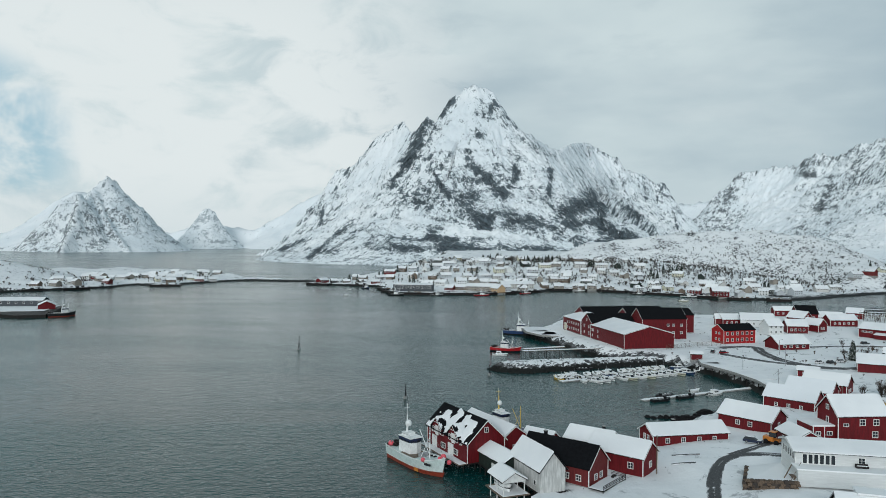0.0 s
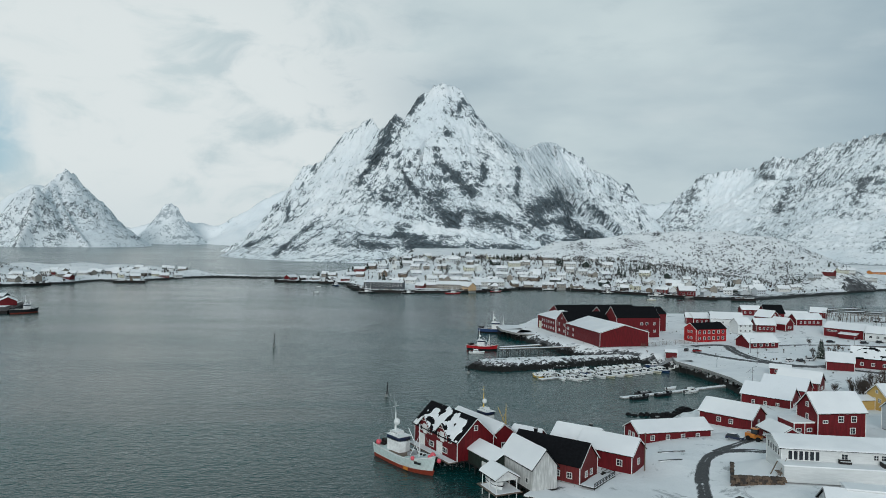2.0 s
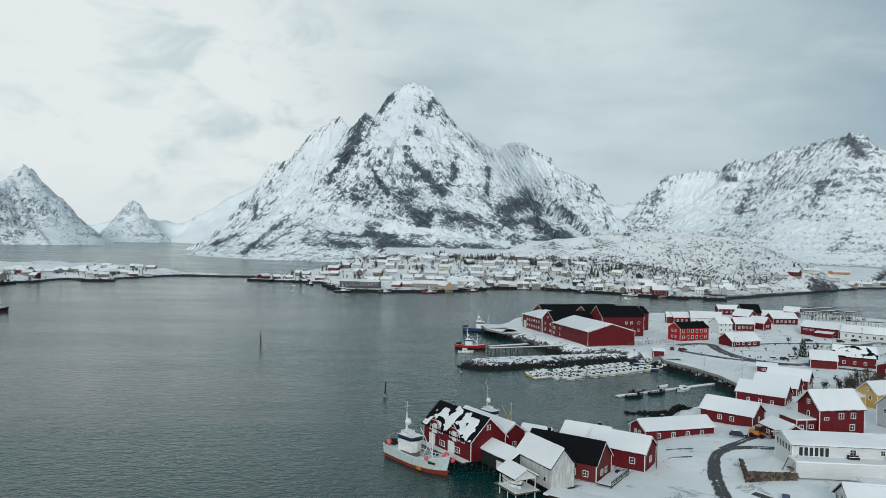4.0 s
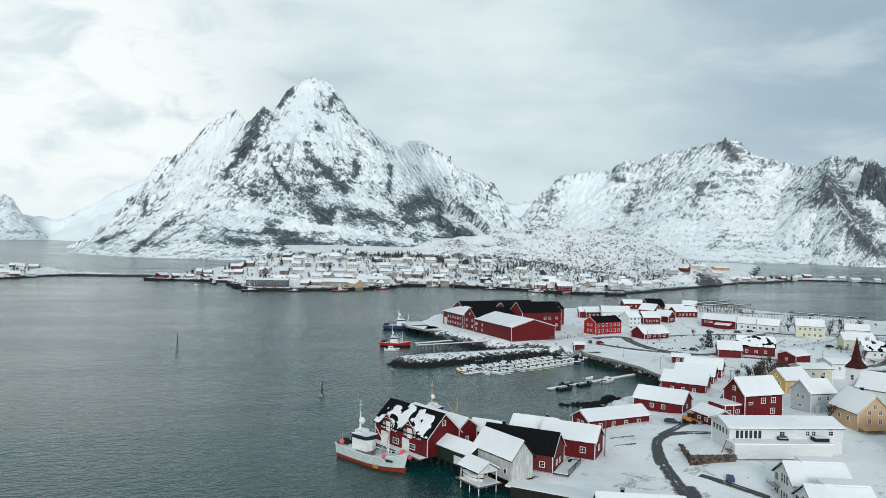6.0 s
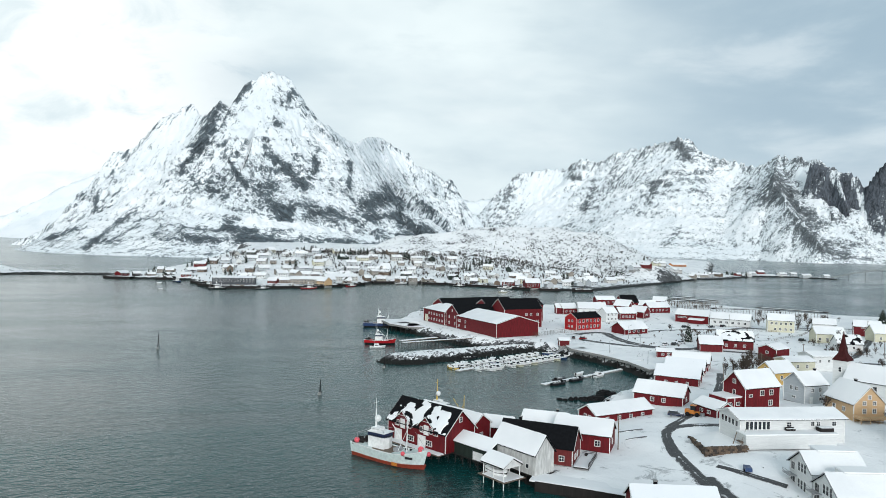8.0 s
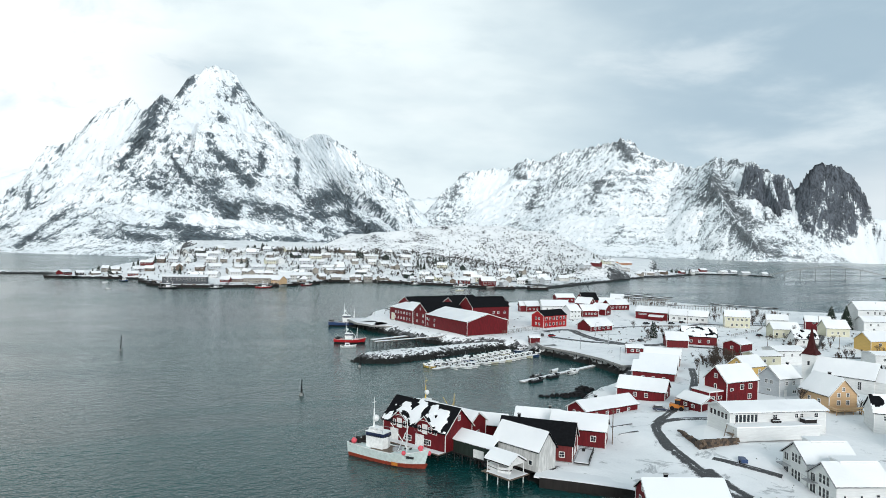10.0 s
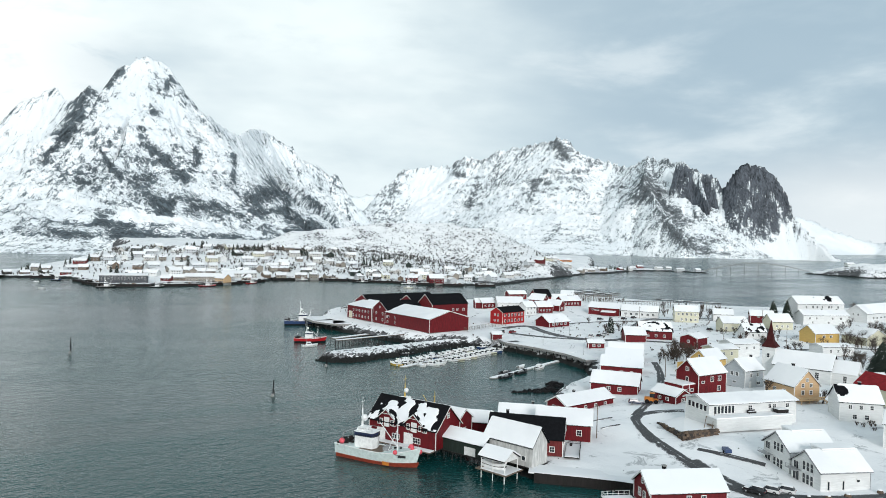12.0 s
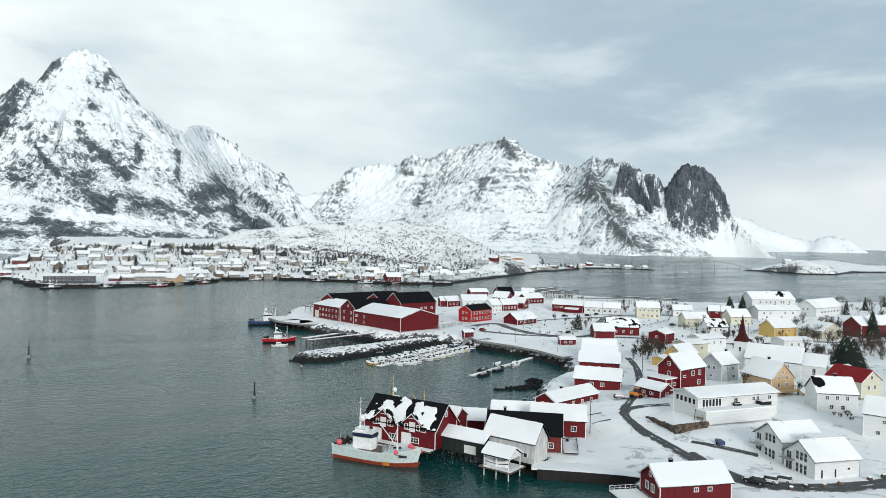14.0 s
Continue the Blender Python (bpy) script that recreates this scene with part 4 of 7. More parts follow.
for dx, dz, sw, sh in ((-10.8, 1.7, 1.2, 0.9), (-7.9, 1.7, 1.3, 0.9)):
    add_window(big, pose(dx, -3.06, dz), sw, sh, 2, 1)

villa = house("white_villa", 88.4, 148.8, -11.5, 27.5, 9.6, 6.3, 7.7, WHITE, "long low white villa with a band of windows under snow", "house", z=6.6, over=0.7,
              windows=(win("s", 6, 6.6, 4.7, 0.9, 2.0, 1, 1, -9.2), win("s", 1, 1, 4.9, 1.3, 1.2, 2, 2, -1), win("s", 2, 3, 5.0, 1.0, 1.1, 2, 2, 6), win("s", 1, 1, 5.0, 1.2, 1.1, 2, 2, 11), win("w", 5, 8.2, 4.9, 1.2, 1.5, 1, 1)))
part("terrace", Geo().box(-2.6, -6.6, 1.7, 23.5, 4.0, 3.4), WHITE, villa, "white-clad terrace over the garage")
part("terrace_snow", Geo().box(-2.6, -6.6, 3.5, 23.9, 4.3, 0.26), SNOW_ROOF, villa, "snow on the terrace")
part("stair", Geo().beam((-15.6, -8.4, 0.1), (-13.0, -6.0, 3.3), 0.12).beam((-17.0, -7.0, 0.1), (-14.4, -4.6, 3.3), 0.12).box(-14.6, -6.6, 1.5, 1.4, 2.2, 0.1).beam((-15.6, -8.4, 1.1), (-13.0, -6.0, 4.3), 0.05), WOOD, villa, "brown wooden stair")
for bx, by, sx, sy, sz, nm, lb in ((-1.2, -5.6, 2.4, 0.8, 0.9, "bench", "dark wooden bench on the snowy terrace"), (7.4, -6.4, 3.4, 2.0, 0.9, "hot_tub", "dark covered hot tub on the terrace")):
    wpt = pose(88.4, 148.8, 6.6, 0, 0, -11.5) @ Vector((bx, by, 3.62))
    it = empty(nm, pose(wpt.x, wpt.y, wpt.z, 0, 0, -11.5), lb, nm.replace("_", " "))
    part("body", Geo().box(0, 0, sz * 0.25, sx, sy, sz * 0.5).box(0, sy * 0.4, sz * 0.7, sx, 0.12, sz * 0.4) if nm == "bench" else Geo().box(0, 0, sz / 2, sx, sy, sz), DARKWOOD, it)
    part("snow", Geo().box(0, 0, sz + 0.08, sx * 0.9, sy * 0.9, 0.14) if nm == "hot_tub" else Geo().box(0, -0.1, sz * 0.5 + 0.05, sx * 0.8, sy * 0.5, 0.08), SNOW_ROOF, it)
apricot = house("apricot_house", 124.6, 159.2, -102, 12, 9.2, 4.9, 9.5, OCHRE, "apricot wooden house with a snow roof", "house", z=7.7, windows=(win("e", 2, 6, 2.8, 1.1, 1.3), win("e", 1, 1, 6.6, 0.9, 1.1), win("e", 2, 6, 5.0, 1.0, 1.1), win("s", 2, 8, 2.6)), chimneys=((0, 0.3, 1.2),))
part("deck", Geo().box(7.6, -0.6, 1.25, 3.4, 8.6, 0.18), OCHRE, apricot, "apricot timber deck")
part("deck_rail", Geo().box(9.25, -0.6, 1.95, 0.08, 8.6, 0.5).box(7.6, -4.9, 1.95, 3.3, 0.08, 0.5), OCHRE, apricot)
for dx, dy in ((9.1, -4.7), (9.1, -2.0), (9.1, 0.8), (9.1, 3.5), (6.4, -4.7)):
    part("post", Geo().beam((dx, dy, -0.6), (dx, dy, 2.2), 0.09), OCHRE, apricot)
part("stair", Geo().beam((9.2, 3.7, 1.2), (10.8, 5.6, -0.3), 0.12).beam((8.2, 3.7, 1.2), (9.8, 5.6, -0.3), 0.12).box(9.5, 4.6, 0.5, 1.4, 1.6, 0.1, 0.9), OCHRE, apricot, "short timber stair")
house("grey_house", 127.0, 178.6, 0, 9, 8.2, 5.8, 9.0, GREY, "pale grey wooden house with a half-snowed roof", "house", z=7.5, windows=(win("s", 2, 6, 4.2), win("s", 1, 1, 1.4, 1.8, 1.0, 2, 1, 2), win("w", 2, 4, 4.3), win("w", 1, 1, 1.6, 1.3, 0.7, 2, 1)), chimneys=((3.6, 0.2, 1.0),), doors=(("s", -2, 1.0, 2.1, TRIM),))

church = house("church", 154.2, 175.1, -70, 18.3, 10, 5.2, 9.6, WHITE, "white wooden church with snow roof and red steeple", "church", z=7.9, trim=False, windows=(win("s", 3, 15, 2.7, 1.2, 2.6, 2, 4),))
part("chancel", Geo().prism([(-3.9, 0), (3.9, 0), (3.9, 4.6), (0, 8.0), (-3.9, 4.6)], 9.15, 16.5), WHITE, church)
ch = snow_slab(7.4, 7.8, 4.6, 8.0, 0.35)
part("chancel_snow", ch, SNOW_ROOF, church, "", pose(12.9, 0, 0))
add_window(church, pose(13.2, -3.95, 2.6), 1.1, 2.3, 2, 4)
tower = part("tower", Geo().box(-11.6, 0, 5.2, 4.4, 4.4, 10.4), WHITE, church)
spire = Geo().loft([[(-11.6 + s * a, s2 * a, z) for s, s2 in ((-1, -1), (1, -1), (1, 1), (-1, 1))] for a, z in ((2.5, 10.3), (2.3, 10.7), (1.15, 12.6), (0.7, 15.4), (0.05, 20.0))])
part("steeple", spire, MAROON, church, "dark red tapering steeple")
add_window(church, pose(-11.6, -2.26, 7.4), 0.9, 1.6, 1, 2)

for (x, y, z, dz) in ((71.1, 112.2, 3.6, 0.0), (74.6, 121.8, 3.9, 0.9)):
    ap = house("apartment_house", x, y, -18, 11.6, 9.0, 4.3 + dz, 7.4 + dz, WHITE, "new white apartment house with tall gable windows", "house", z=z, trim=False,
               windows=(("w", (-0.5, 0.7, 1.9), 1.5, 0.95, 2.1, 1, 2), ("w", (-0.5, 0.7, 1.9), 4.2 + dz, 0.95, 1.9, 1, 2), ("w", (-3.0,), 1.4, 2.0, 2.2, 2, 1), ("w", (-3.0,), 3.6 + dz, 1.6, 1.7, 2, 1), ("s", (-4.0, -0.5), 1.4, 0.6, 1.9, 1, 1), ("s", (3.0,), 2.2, 0.8, 0.6, 1, 1)), group="apartment houses")
    part("dormer", Geo().box(1.4, 1.2, 7.1 + dz, 7.6, 3.4, 1.3), WHITE, ap)
    part("flashing", Geo().box(1.4, -0.54, 6.62 + dz, 7.7, 0.1, 0.32), SLATE, ap, "dark metal flashing under the roof step")
    for e in (-1, 1):
        part("gutter", Geo().beam((-5.9, e * 4.95, 4.02 + dz), (5.9, e * 4.95, 4.02 + dz), 0.09, 6), STEEL, ap, "grey gutter")
    part("verge", Geo().prism([(0, 7.62 + dz), (4.95, 4.2 + dz), (4.95, 3.95 + dz), (0, 7.36 + dz), (-4.95, 3.95 + dz), (-4.95, 4.2 + dz)], -6.32, -6.26), STEEL, ap, "grey metal verge")
    part("downpipe", Geo().beam((5.85, -4.6, 4.0 + dz), (5.85, -4.6, 0.2), 0.06, 5), STEEL, ap)
    part("dormer_snow", Geo().box(1.4, 1.2, 7.86 + dz, 8.0, 3.8, 0.26), SNOW_ROOF, ap)
    part("balcony", Geo().box(-6.6, 2.9, 2.75, 1.6, 3.2, 0.16).box(-7.35, 2.9, 3.6, 0.05, 3.2, 0.06).box(-7.35, 2.9, 3.2, 0.03, 3.2, 0.05).box(-7.35, 1.35, 3.2, 0.06, 0.06, 0.9).box(-7.35, 4.45, 3.2, 0.06, 0.06, 0.9), STEEL, ap, "steel-railed balcony")
rb = house("red_cabin", 34.0, 119.2, -20.5, 15.5, 7.8, 3.4, 6.2, RED, "red cabin with thin snow and a black chimney", "cabin", z=3.3, cover_mat=SNOW_THIN, windows=(win("w", 2, 4.4, 1.9, 1.2, 1.5, 2, 3), win("w", 1, 1, 4.4, 0.8, 0.9), win("s", 2, 6, 2.2, 0.9, 0.8, 2, 1, 1.5)), chimneys=((-3.2, 0.3, 1.1),))
part("deck", Geo().box(-11.2, 0.6, -0.5, 6.4, 8.5, 0.25), DARKWOOD, rb, "snowy wooden deck")
part("deck_snow", Geo().box(-11.2, 0.6, -0.27, 6.2, 8.3, 0.2), SNOW_ROOF, rb)
rail = Geo()
for px in np.linspace(-14.2, -8.3, 6):
    for py in (-3.5, 4.7):
        rail.beam((px, py, -0.4), (px, py, 0.75), 0.05)
for zz in (0.2, 0.72):
    rail.beam((-14.2, -3.5, zz), (-8.3, -3.5, zz), 0.04).beam((-14.2, 4.7, zz), (-8.3, 4.7, zz), 0.04).beam((-14.2, -3.5, zz), (-14.2, 4.7, zz), 0.04)
part("railing", rail, TRIM, rb)
house("white_house", 119.5, 136.4, -40, 10.5, 9, 5.6, 9.2, WHITE, "white wooden house with partly bare dark roof", "house", z=7.0, snow=1.2, spots=((-4.9, 1.0, 1.3, -3.2), (-4.4, 2.3, 1.1, -2.6), (-3.4, 1.2, 1.0, -2.0)), windows=(win("s", 3, 8, 4.2, 0.9, 1.2), win("s", 2, 6, 1.6), win("e", 2, 5, 4.2), win("e", 2, 5, 1.6)), chimneys=((1, 0.2, 1.2),))
house("cream_house", 144.0, 142.5, -100, 12, 9, 5.0, 8.2, CREAM, "cream house with a bare red roof", "house", z=8.0, roof_mat=RED_ROOF, snow=-0.1, windows=(win("e", 2, 5, 3.0), win("e", 1, 1, 6.0)))
house("white_house", 109.5, 114.5, -70, 13, 10, 6.2, 9.6, WHITE, "white rendered house beside the road", "house", z=5.6, windows=(win("s", 2, 8, 4.6, 0.9, 0.9), win("s", 3, 10, 1.7, 1.0, 1.0), win("w", 2, 5, 4.5)))
for x, y, yw, ln, sn in ((137.5, 246, -44, 14, SNOW_ROOF), (125, 233.5, -45, 14, SNOW_THIN), (112, 220.5, -46, 15, SNOW_THIN)):
    house("rorbu", x, y, yw, ln, 8.6, 3.9, 7.0, RED, "red quayside cabin with thin snow on its roof", "cabin", z=4.4, cover_mat=sn, windows=(win("e", 2, 4.5, 1.7, 0.9, 1.1), win("s", 3, 11, 1.7, 0.9, 1.1)), group="quayside cabins")

# ---- fish plant ----
PL = 5.4
plant = house("fish_plant", 100.7, 362.3, -80, 41, 26.4, 6.9, 10.6, RED, "large dark red fish plant hall with snow roof", "factory", z=PL, over=0.3, windows=(("s", (-18.5, -17, -11), 4.6, 1.0, 1.3, 1, 2), ("s", (-18, -11), 1.8, 1.0, 1.3, 1, 2)))
house("fish_plant_wing", 103.0, 389.5, 10, 40, 14, 8.2, 12.6, RED, "red cross wing with black roof", "factory", z=PL, snow=0.0, over=0.3, windows=(("w", (-3.5, 3.0), 5.6, 1.0, 1.4, 1, 2), ("w", (-3.5, 3.0), 2.2, 1.0, 1.4, 1, 2), ("w", (0,), 9.2, 0.9, 1.2, 1, 2)))
house("fish_plant_hall", 92.0, 409.5, -80, 27, 26, 7.4, 10.2, RED, "red hall with white-framed windows and snow roof", "factory", z=PL, over=0.3, windows=(("s", row(6, 20, 2), 5.2, 1.0, 1.3, 1, 2), ("s", row(6, 20, 2), 2.0, 1.0, 1.3, 1, 2)), doors=(("s", -9.5, 3.6, 4.0, CREAM),))
house("fish_plant_tower_block", 122.0, 382.5, 6, 25, 15, 11.0, 16.3, RED, "tall red warehouse with a black roof", "factory", z=PL, snow=0.0, over=0.3, windows=(("s", (2, 5, 9.5), 7.6, 1.3, 1.3, 2, 2), ("s", (2, 5, 9.5), 3.6, 1.3, 1.3, 2, 2), ("e", (0,), 9.5, 1.2, 1.3, 2, 2)))
house("fish_plant_store", 113.0, 428.0, 10, 52, 16, 9.0, 13.0, RED, "long store with a black roof striped by snow", "factory", z=PL, snow=-0.1, over=0.3)
house("fish_plant_store", 128.0, 406.0, 8, 40, 14, 10.5, 14.0, RED, "red store with bare black roof", "factory", z=PL, snow=0.0, over=0.3, windows=(("e", (-2, 2), 8.0, 1.1, 1.3, 2, 2),))
house("red_store", 176, 431, -15, 6, 6, 4.2, 6.6, RED, "small red store with snow roof", "shed")

# ---- houses on the headland ----
house("red_boarding_house", 155.5, 364.5, 16, 19.5, 9.5, 6.8, 9.6, RED_BRIGHT, "bright red two-storey boarding house with rows of white windows", "house", snow=-0.15, over=0.25,
      windows=(win("s", 6, 18, 5.2, 1.3, 1.6, 1, 2), win("s", 6, 18, 2.0, 1.3, 1.6, 1, 2), win("w", 2, 5, 5.2), win("w", 2, 5, 2.0)))
house("red_shop", 174, 345.5, 11, 17, 10.5, 3.0, 6.4, RED, "low red shop with a wide snow roof", "house", over=0.7, windows=(win("s", 4, 14, 1.6, 1.6, 1.2, 2, 1),))
house("red_house", 245, 488, -10, 15, 9, 4.2, 6.6, RED, "red cabin with snow roof by the sound", "house", windows=(win("s", 4, 14, 2.2),))
house("red_house", 232, 437, -8, 12, 11, 5.4, 10.0, RED, "dark red house with black hipped roof", "house", snow=-0.3, windows=(win("s", 3, 10, 3.0),))
house("red_house", 224, 428, -62, 11, 9, 4.3, 8.0, RED, "red gabled cabin with snow roof", "house", windows=(win("e", 2, 5, 2.2), win("e", 1, 1, 5.4)))
house("white_hall", 250, 441, -20, 14, 9, 3.8, 6.8, WHITE, "low white hall under a broad snow roof", "house", windows=(win("s", 3, 12, 1.8),))
house("red_house", 290, 479, -40, 10, 8, 4.0, 7.0, RED, "red gabled cabin beside the fish racks", "house", windows=(win("s", 2, 7, 1.8),))
house("white_house", 190, 394, 10, 9, 8, 5.4, 8.6, WHITE, "white two-storey house with snow roof", "house", windows=(win("s", 3, 9, 4.4), win("s", 3, 9, 1.7)))
house("red_house", 206, 399, -8, 11, 9, 4.0, 7.2, RED, "red cabin with veranda and snow roof", "house", windows=(win("s", 4, 9, 1.8),))
house("red_house", 219, 402, -62, 10, 8, 3.8, 7.0, RED, "red gabled cabin with snow roof", "house", windows=(win("e", 2, 4, 1.8),))
house("red_house", 245, 421, 2, 17, 8.5, 3.8, 6.8, RED, "long red cabin with snow roof", "house", windows=(win("s", 5, 14, 1.8),))
red_hall = house("red_hall", 247, 383, -56, 21, 11, 4.8, 7.8, RED, "red hall with snow roof and lean-to porch", "hall", windows=(win("s", 2, 6, 3.2, 2.4, 0.8, 3, 1, -6),))
part("porch", Geo().prism([(0, 0), (-3.2, 0), (-3.2, 2.3), (0, 3.0)], 0, 9), RED, red_hall, "lean-to porch", pose(-1, -5.5, 0))
part("porch_snow", Geo().prism([(0.0, 3.02), (-3.6, 2.24), (-3.6, 2.5), (0.0, 3.3)], -0.3, 9.3), SNOW_ROOF, red_hall, "snow on the porch roof", pose(-1, -5.54, 0))
house("red_house", 181, 430, 3, 11, 8, 3.8, 6.6, RED, "red cabin under snow", "house", windows=(win("s", 3, 9, 1.8),))
house("white_house", 194, 421, -20, 18, 11, 4.2, 7.6, WHITE, "low white house under a broad snow roof", "house", windows=(win("s", 4, 15, 2.0),))
house("white_longhouse", 258, 362.5, -52, 23, 8, 4.4, 7.6, WHITE, "long white house with many windows", "house", windows=(win("s", 6, 21, 2.2, 1.5, 1.4),))
house("red_kiosk", 147.5, 277, -30, 7.5, 4.5, 2.9, 4.0, RED, "small red kiosk with snow roof", "kiosk", z=4.0, windows=(win("s", 2, 5, 1.7, 1.3, 0.9),))
house("quay_hut", 118.5, 318.5, -15, 5, 3.6, 2.7, 3.6, RED, "red quay hut with snow roof", "hut", z=4.0)
house("white_house", 267.5, 333, -38, 14, 8.5, 6.8, 10.0, CREAM, "cream two-storey house with snow roof", "house", windows=(win("s", 5, 12.5, 5.0, 1.2, 1.4), win("s", 4, 11, 1.8, 1.2, 1.4, 2, 2, 1), win("w", 2, 5, 5.0, 1.1, 1.4), win("w", 2, 5, 1.8, 1.1, 1.4)), chimneys=((0, 0.3, 1.6),))
house("white_house", 297, 330, -40, 12, 8, 4.4, 7.2, WHITE, "white house with snow roof and chimney", "house", windows=(win("s", 3, 10, 2.2),), chimneys=((2, 0.3, 1.4),))
house("beige_house", 251, 285, -25, 14, 9, 4.6, 7.6, CREAM, "beige house with snow roof", "house", windows=(win("s", 4, 14, 2.0), win("e", 1, 2, 2.2)))
house("red_barn", 300, 304, -45, 13, 9, 5.6, 8.4, RED, "red barn with white upper boards", "barn", windows=(win("s", 2, 8, 4.8, 1.5, 0.8),))
house("white_school", 350, 303, -20, 32, 12, 12.0, 16.4, WHITE, "large white three-storey building with snow roof", "building", windows=(("s", (-10, -5.5, -2.5, 1.0, 5.6, 7.4, 12), 10.0, 1.2, 1.5, 2, 2), ("s", (-12, 10), 4.4, 1.2, 1.4, 2, 2), ("e", (-1.5, 1.5), 10.0, 1.2, 1.5, 2, 2)), chimneys=((5, 0.6, 1.6), (9, 0.6, 1.0)), spots=((8, 1.5, 2.6, -2.2), (4, 2.5, 1.2, -1.5), (-2, 1.0, 1.4, -1.0)))
house("white_school_wing", 341, 292, -22, 30, 9, 6.0, 8.6, WHITE, "lower white wing with snow roof", "building", windows=(("s", (-11, -6.5, 4, 9.5), 4.0, 1.2, 1.3, 2, 2), ("s", (-9, 1.5, 11), 1.5, 1.2, 1.2, 2, 2)), chimneys=((0, 0.4, 1.0), (10, 0.4, 1.0)))
house("white_house", 238, 262, -25, 11, 8, 3.6, 7.2, WHITE, "small white gabled house with black roof", "house", snow=0.2, windows=(win("w", 2, 4, 2.0), win("s", 2, 6, 1.8)))
house("beige_house", 280, 278, -25, 12, 10, 4.6, 8.4, CREAM, "beige house with steep snow roof", "house", windows=(win("s", 3, 9, 2.0), win("e", 2, 5, 2.0)))
house("red_house", 192, 284, -35, 16, 10, 4.2, 8.2, RED, "dark red house with half-bare black roof", "house", snow=0.22, windows=(win("e", 2, 5, 1.8), win("s", 3, 12, 1.8)))
house("red_house", 176, 282, -30, 10, 9, 3.6, 6.8, RED, "red gabled store with snow roof", "shed")
house("red_house", 187, 254, 15, 10, 8.5, 5.0, 6.6, RED, "boxy red house with a single window", "house", windows=(win("w", 1, 1, 3.4, 1.2, 1.2),))
house("yellow_house", 145, 209, 6, 11, 8, 4.8, 8.0, YELLOW, "yellow wooden house with snow roof", "house", z=6.0, windows=(win("s", 2, 8, 3.0, 1.2, 1.2), win("w", 2, 4.6, 3.2, 1.1, 1.2), win("w", 1, 1, 5.8, 0.8, 0.9)))
house("yellow_garage", 136.6, 211.5, 6, 5, 5.5, 3.4, 4.2, YELLOW, "yellow flat-roofed annex under snow", "garage", z=5.6)
house("cream_house", 163.5, 219, -8, 11, 8.5, 6.0, 7.2, CREAM, "pale green-cream house with low snow roof", "house", z=6.2, windows=(win("s", 2, 8, 4.2), win("e", 2, 5, 4.2)))
house("white_house", 186, 228, -8, 14, 9, 6.0, 7.2, WHITE, "white house with flat snow roof", "house", z=6.0, windows=(win("s", 3, 12, 4.2, 0.9, 1.2),))
house("yellow_house", 257, 238, -10, 15, 10, 5.0, 8.6, YELLOW, "yellow house with snow roof", "house", z=7.2, windows=(win("s", 2, 9, 3.4, 1.6, 1.2), win("e", 2, 5, 3.4)))
house("white_house", 400, 296, 6, 42, 14, 6.0, 11.0, WHITE, "white house with snow roof near the shore", "house", windows=(win("w", 2, 6, 5.0), win("s", 6, 30, 3.0, 2.4, 1.2)))
house("red_longhouse", 317, 216, -12, 44, 11, 6.6, 10.6, RED_DULL, "long dark red building with snow roof", "building", windows=(win("s", 6, 40, 3.8, 1.5, 1.5),))
house("beige_shed", 275, 226, -100, 14, 14, 4.2, 8.0, CREAM, "beige barn with snow roof", "barn", z=7.0)
house("grey_shed", 305, 190, -100, 16, 16, 4.2, 7.0, GREY, "weathered grey shed with snow roof", "shed", z=7.0)
house("white_annex", 228, 213, -20, 15, 9, 4.0, 4.9, WHITE, "low white house with flat snow roof", "house", z=6.6, windows=(win("s", 3, 11, 2.2),))
house("white_annex", 164, 158, -15, 9, 7, 3.6, 4.6, WHITE, "low white annex under snow", "house", z=7.9)


# ---- far village ----
# grey-beige walls for the far shore, with the shade on them mixed into the colour
PALE_SHADED = cladding("pale_grey_shaded_boards", (0.56, 0.55, 0.52), False)
SLATEBOARD = cladding("slate_grey_boards", (0.075, 0.085, 0.095))
TAUPE_SHADED = cladding("taupe_shaded_boards", (0.30, 0.27, 0.23), False)
FAR_MATS = [(WHITE, "white"), (PALE_SHADED, "pale grey"), (CREAM, "cream"), (PALE_SHADED, "pale grey"), (GREY, "grey"), (WHITE, "white"), (GREY, "grey"), (WOOD, "brown"), (GREEN, "dark green"), (TAUPE_SHADED, "taupe"), (RED_DULL, "faded red"), (TAUPE_SHADED, "taupe"), (WHITE, "white")]
rng = random.Random(5)


def far_house(x, y, yaw, L, W, eave, ridge, mat, colour, z=None, snow=1.0):
    z = village_z(x, y) if z is None else z
    n = max(2, int(L / 3))
    house("village_house", x, y, yaw, L, W, eave, ridge, mat, "small %s wooden house on the snowy far shore" % colour, "house", z=z - 0.3, far=True, snow=snow, base=5.0,
          windows=(win("s", n, L - 1.5, eave - 1.2, 1.3, 1.3, 1, 1),) + ((win("s", n, L - 1.5, eave - 3.7, 1.3, 1.3, 1, 1),) if eave > 4.6 else ()), group="village houses")


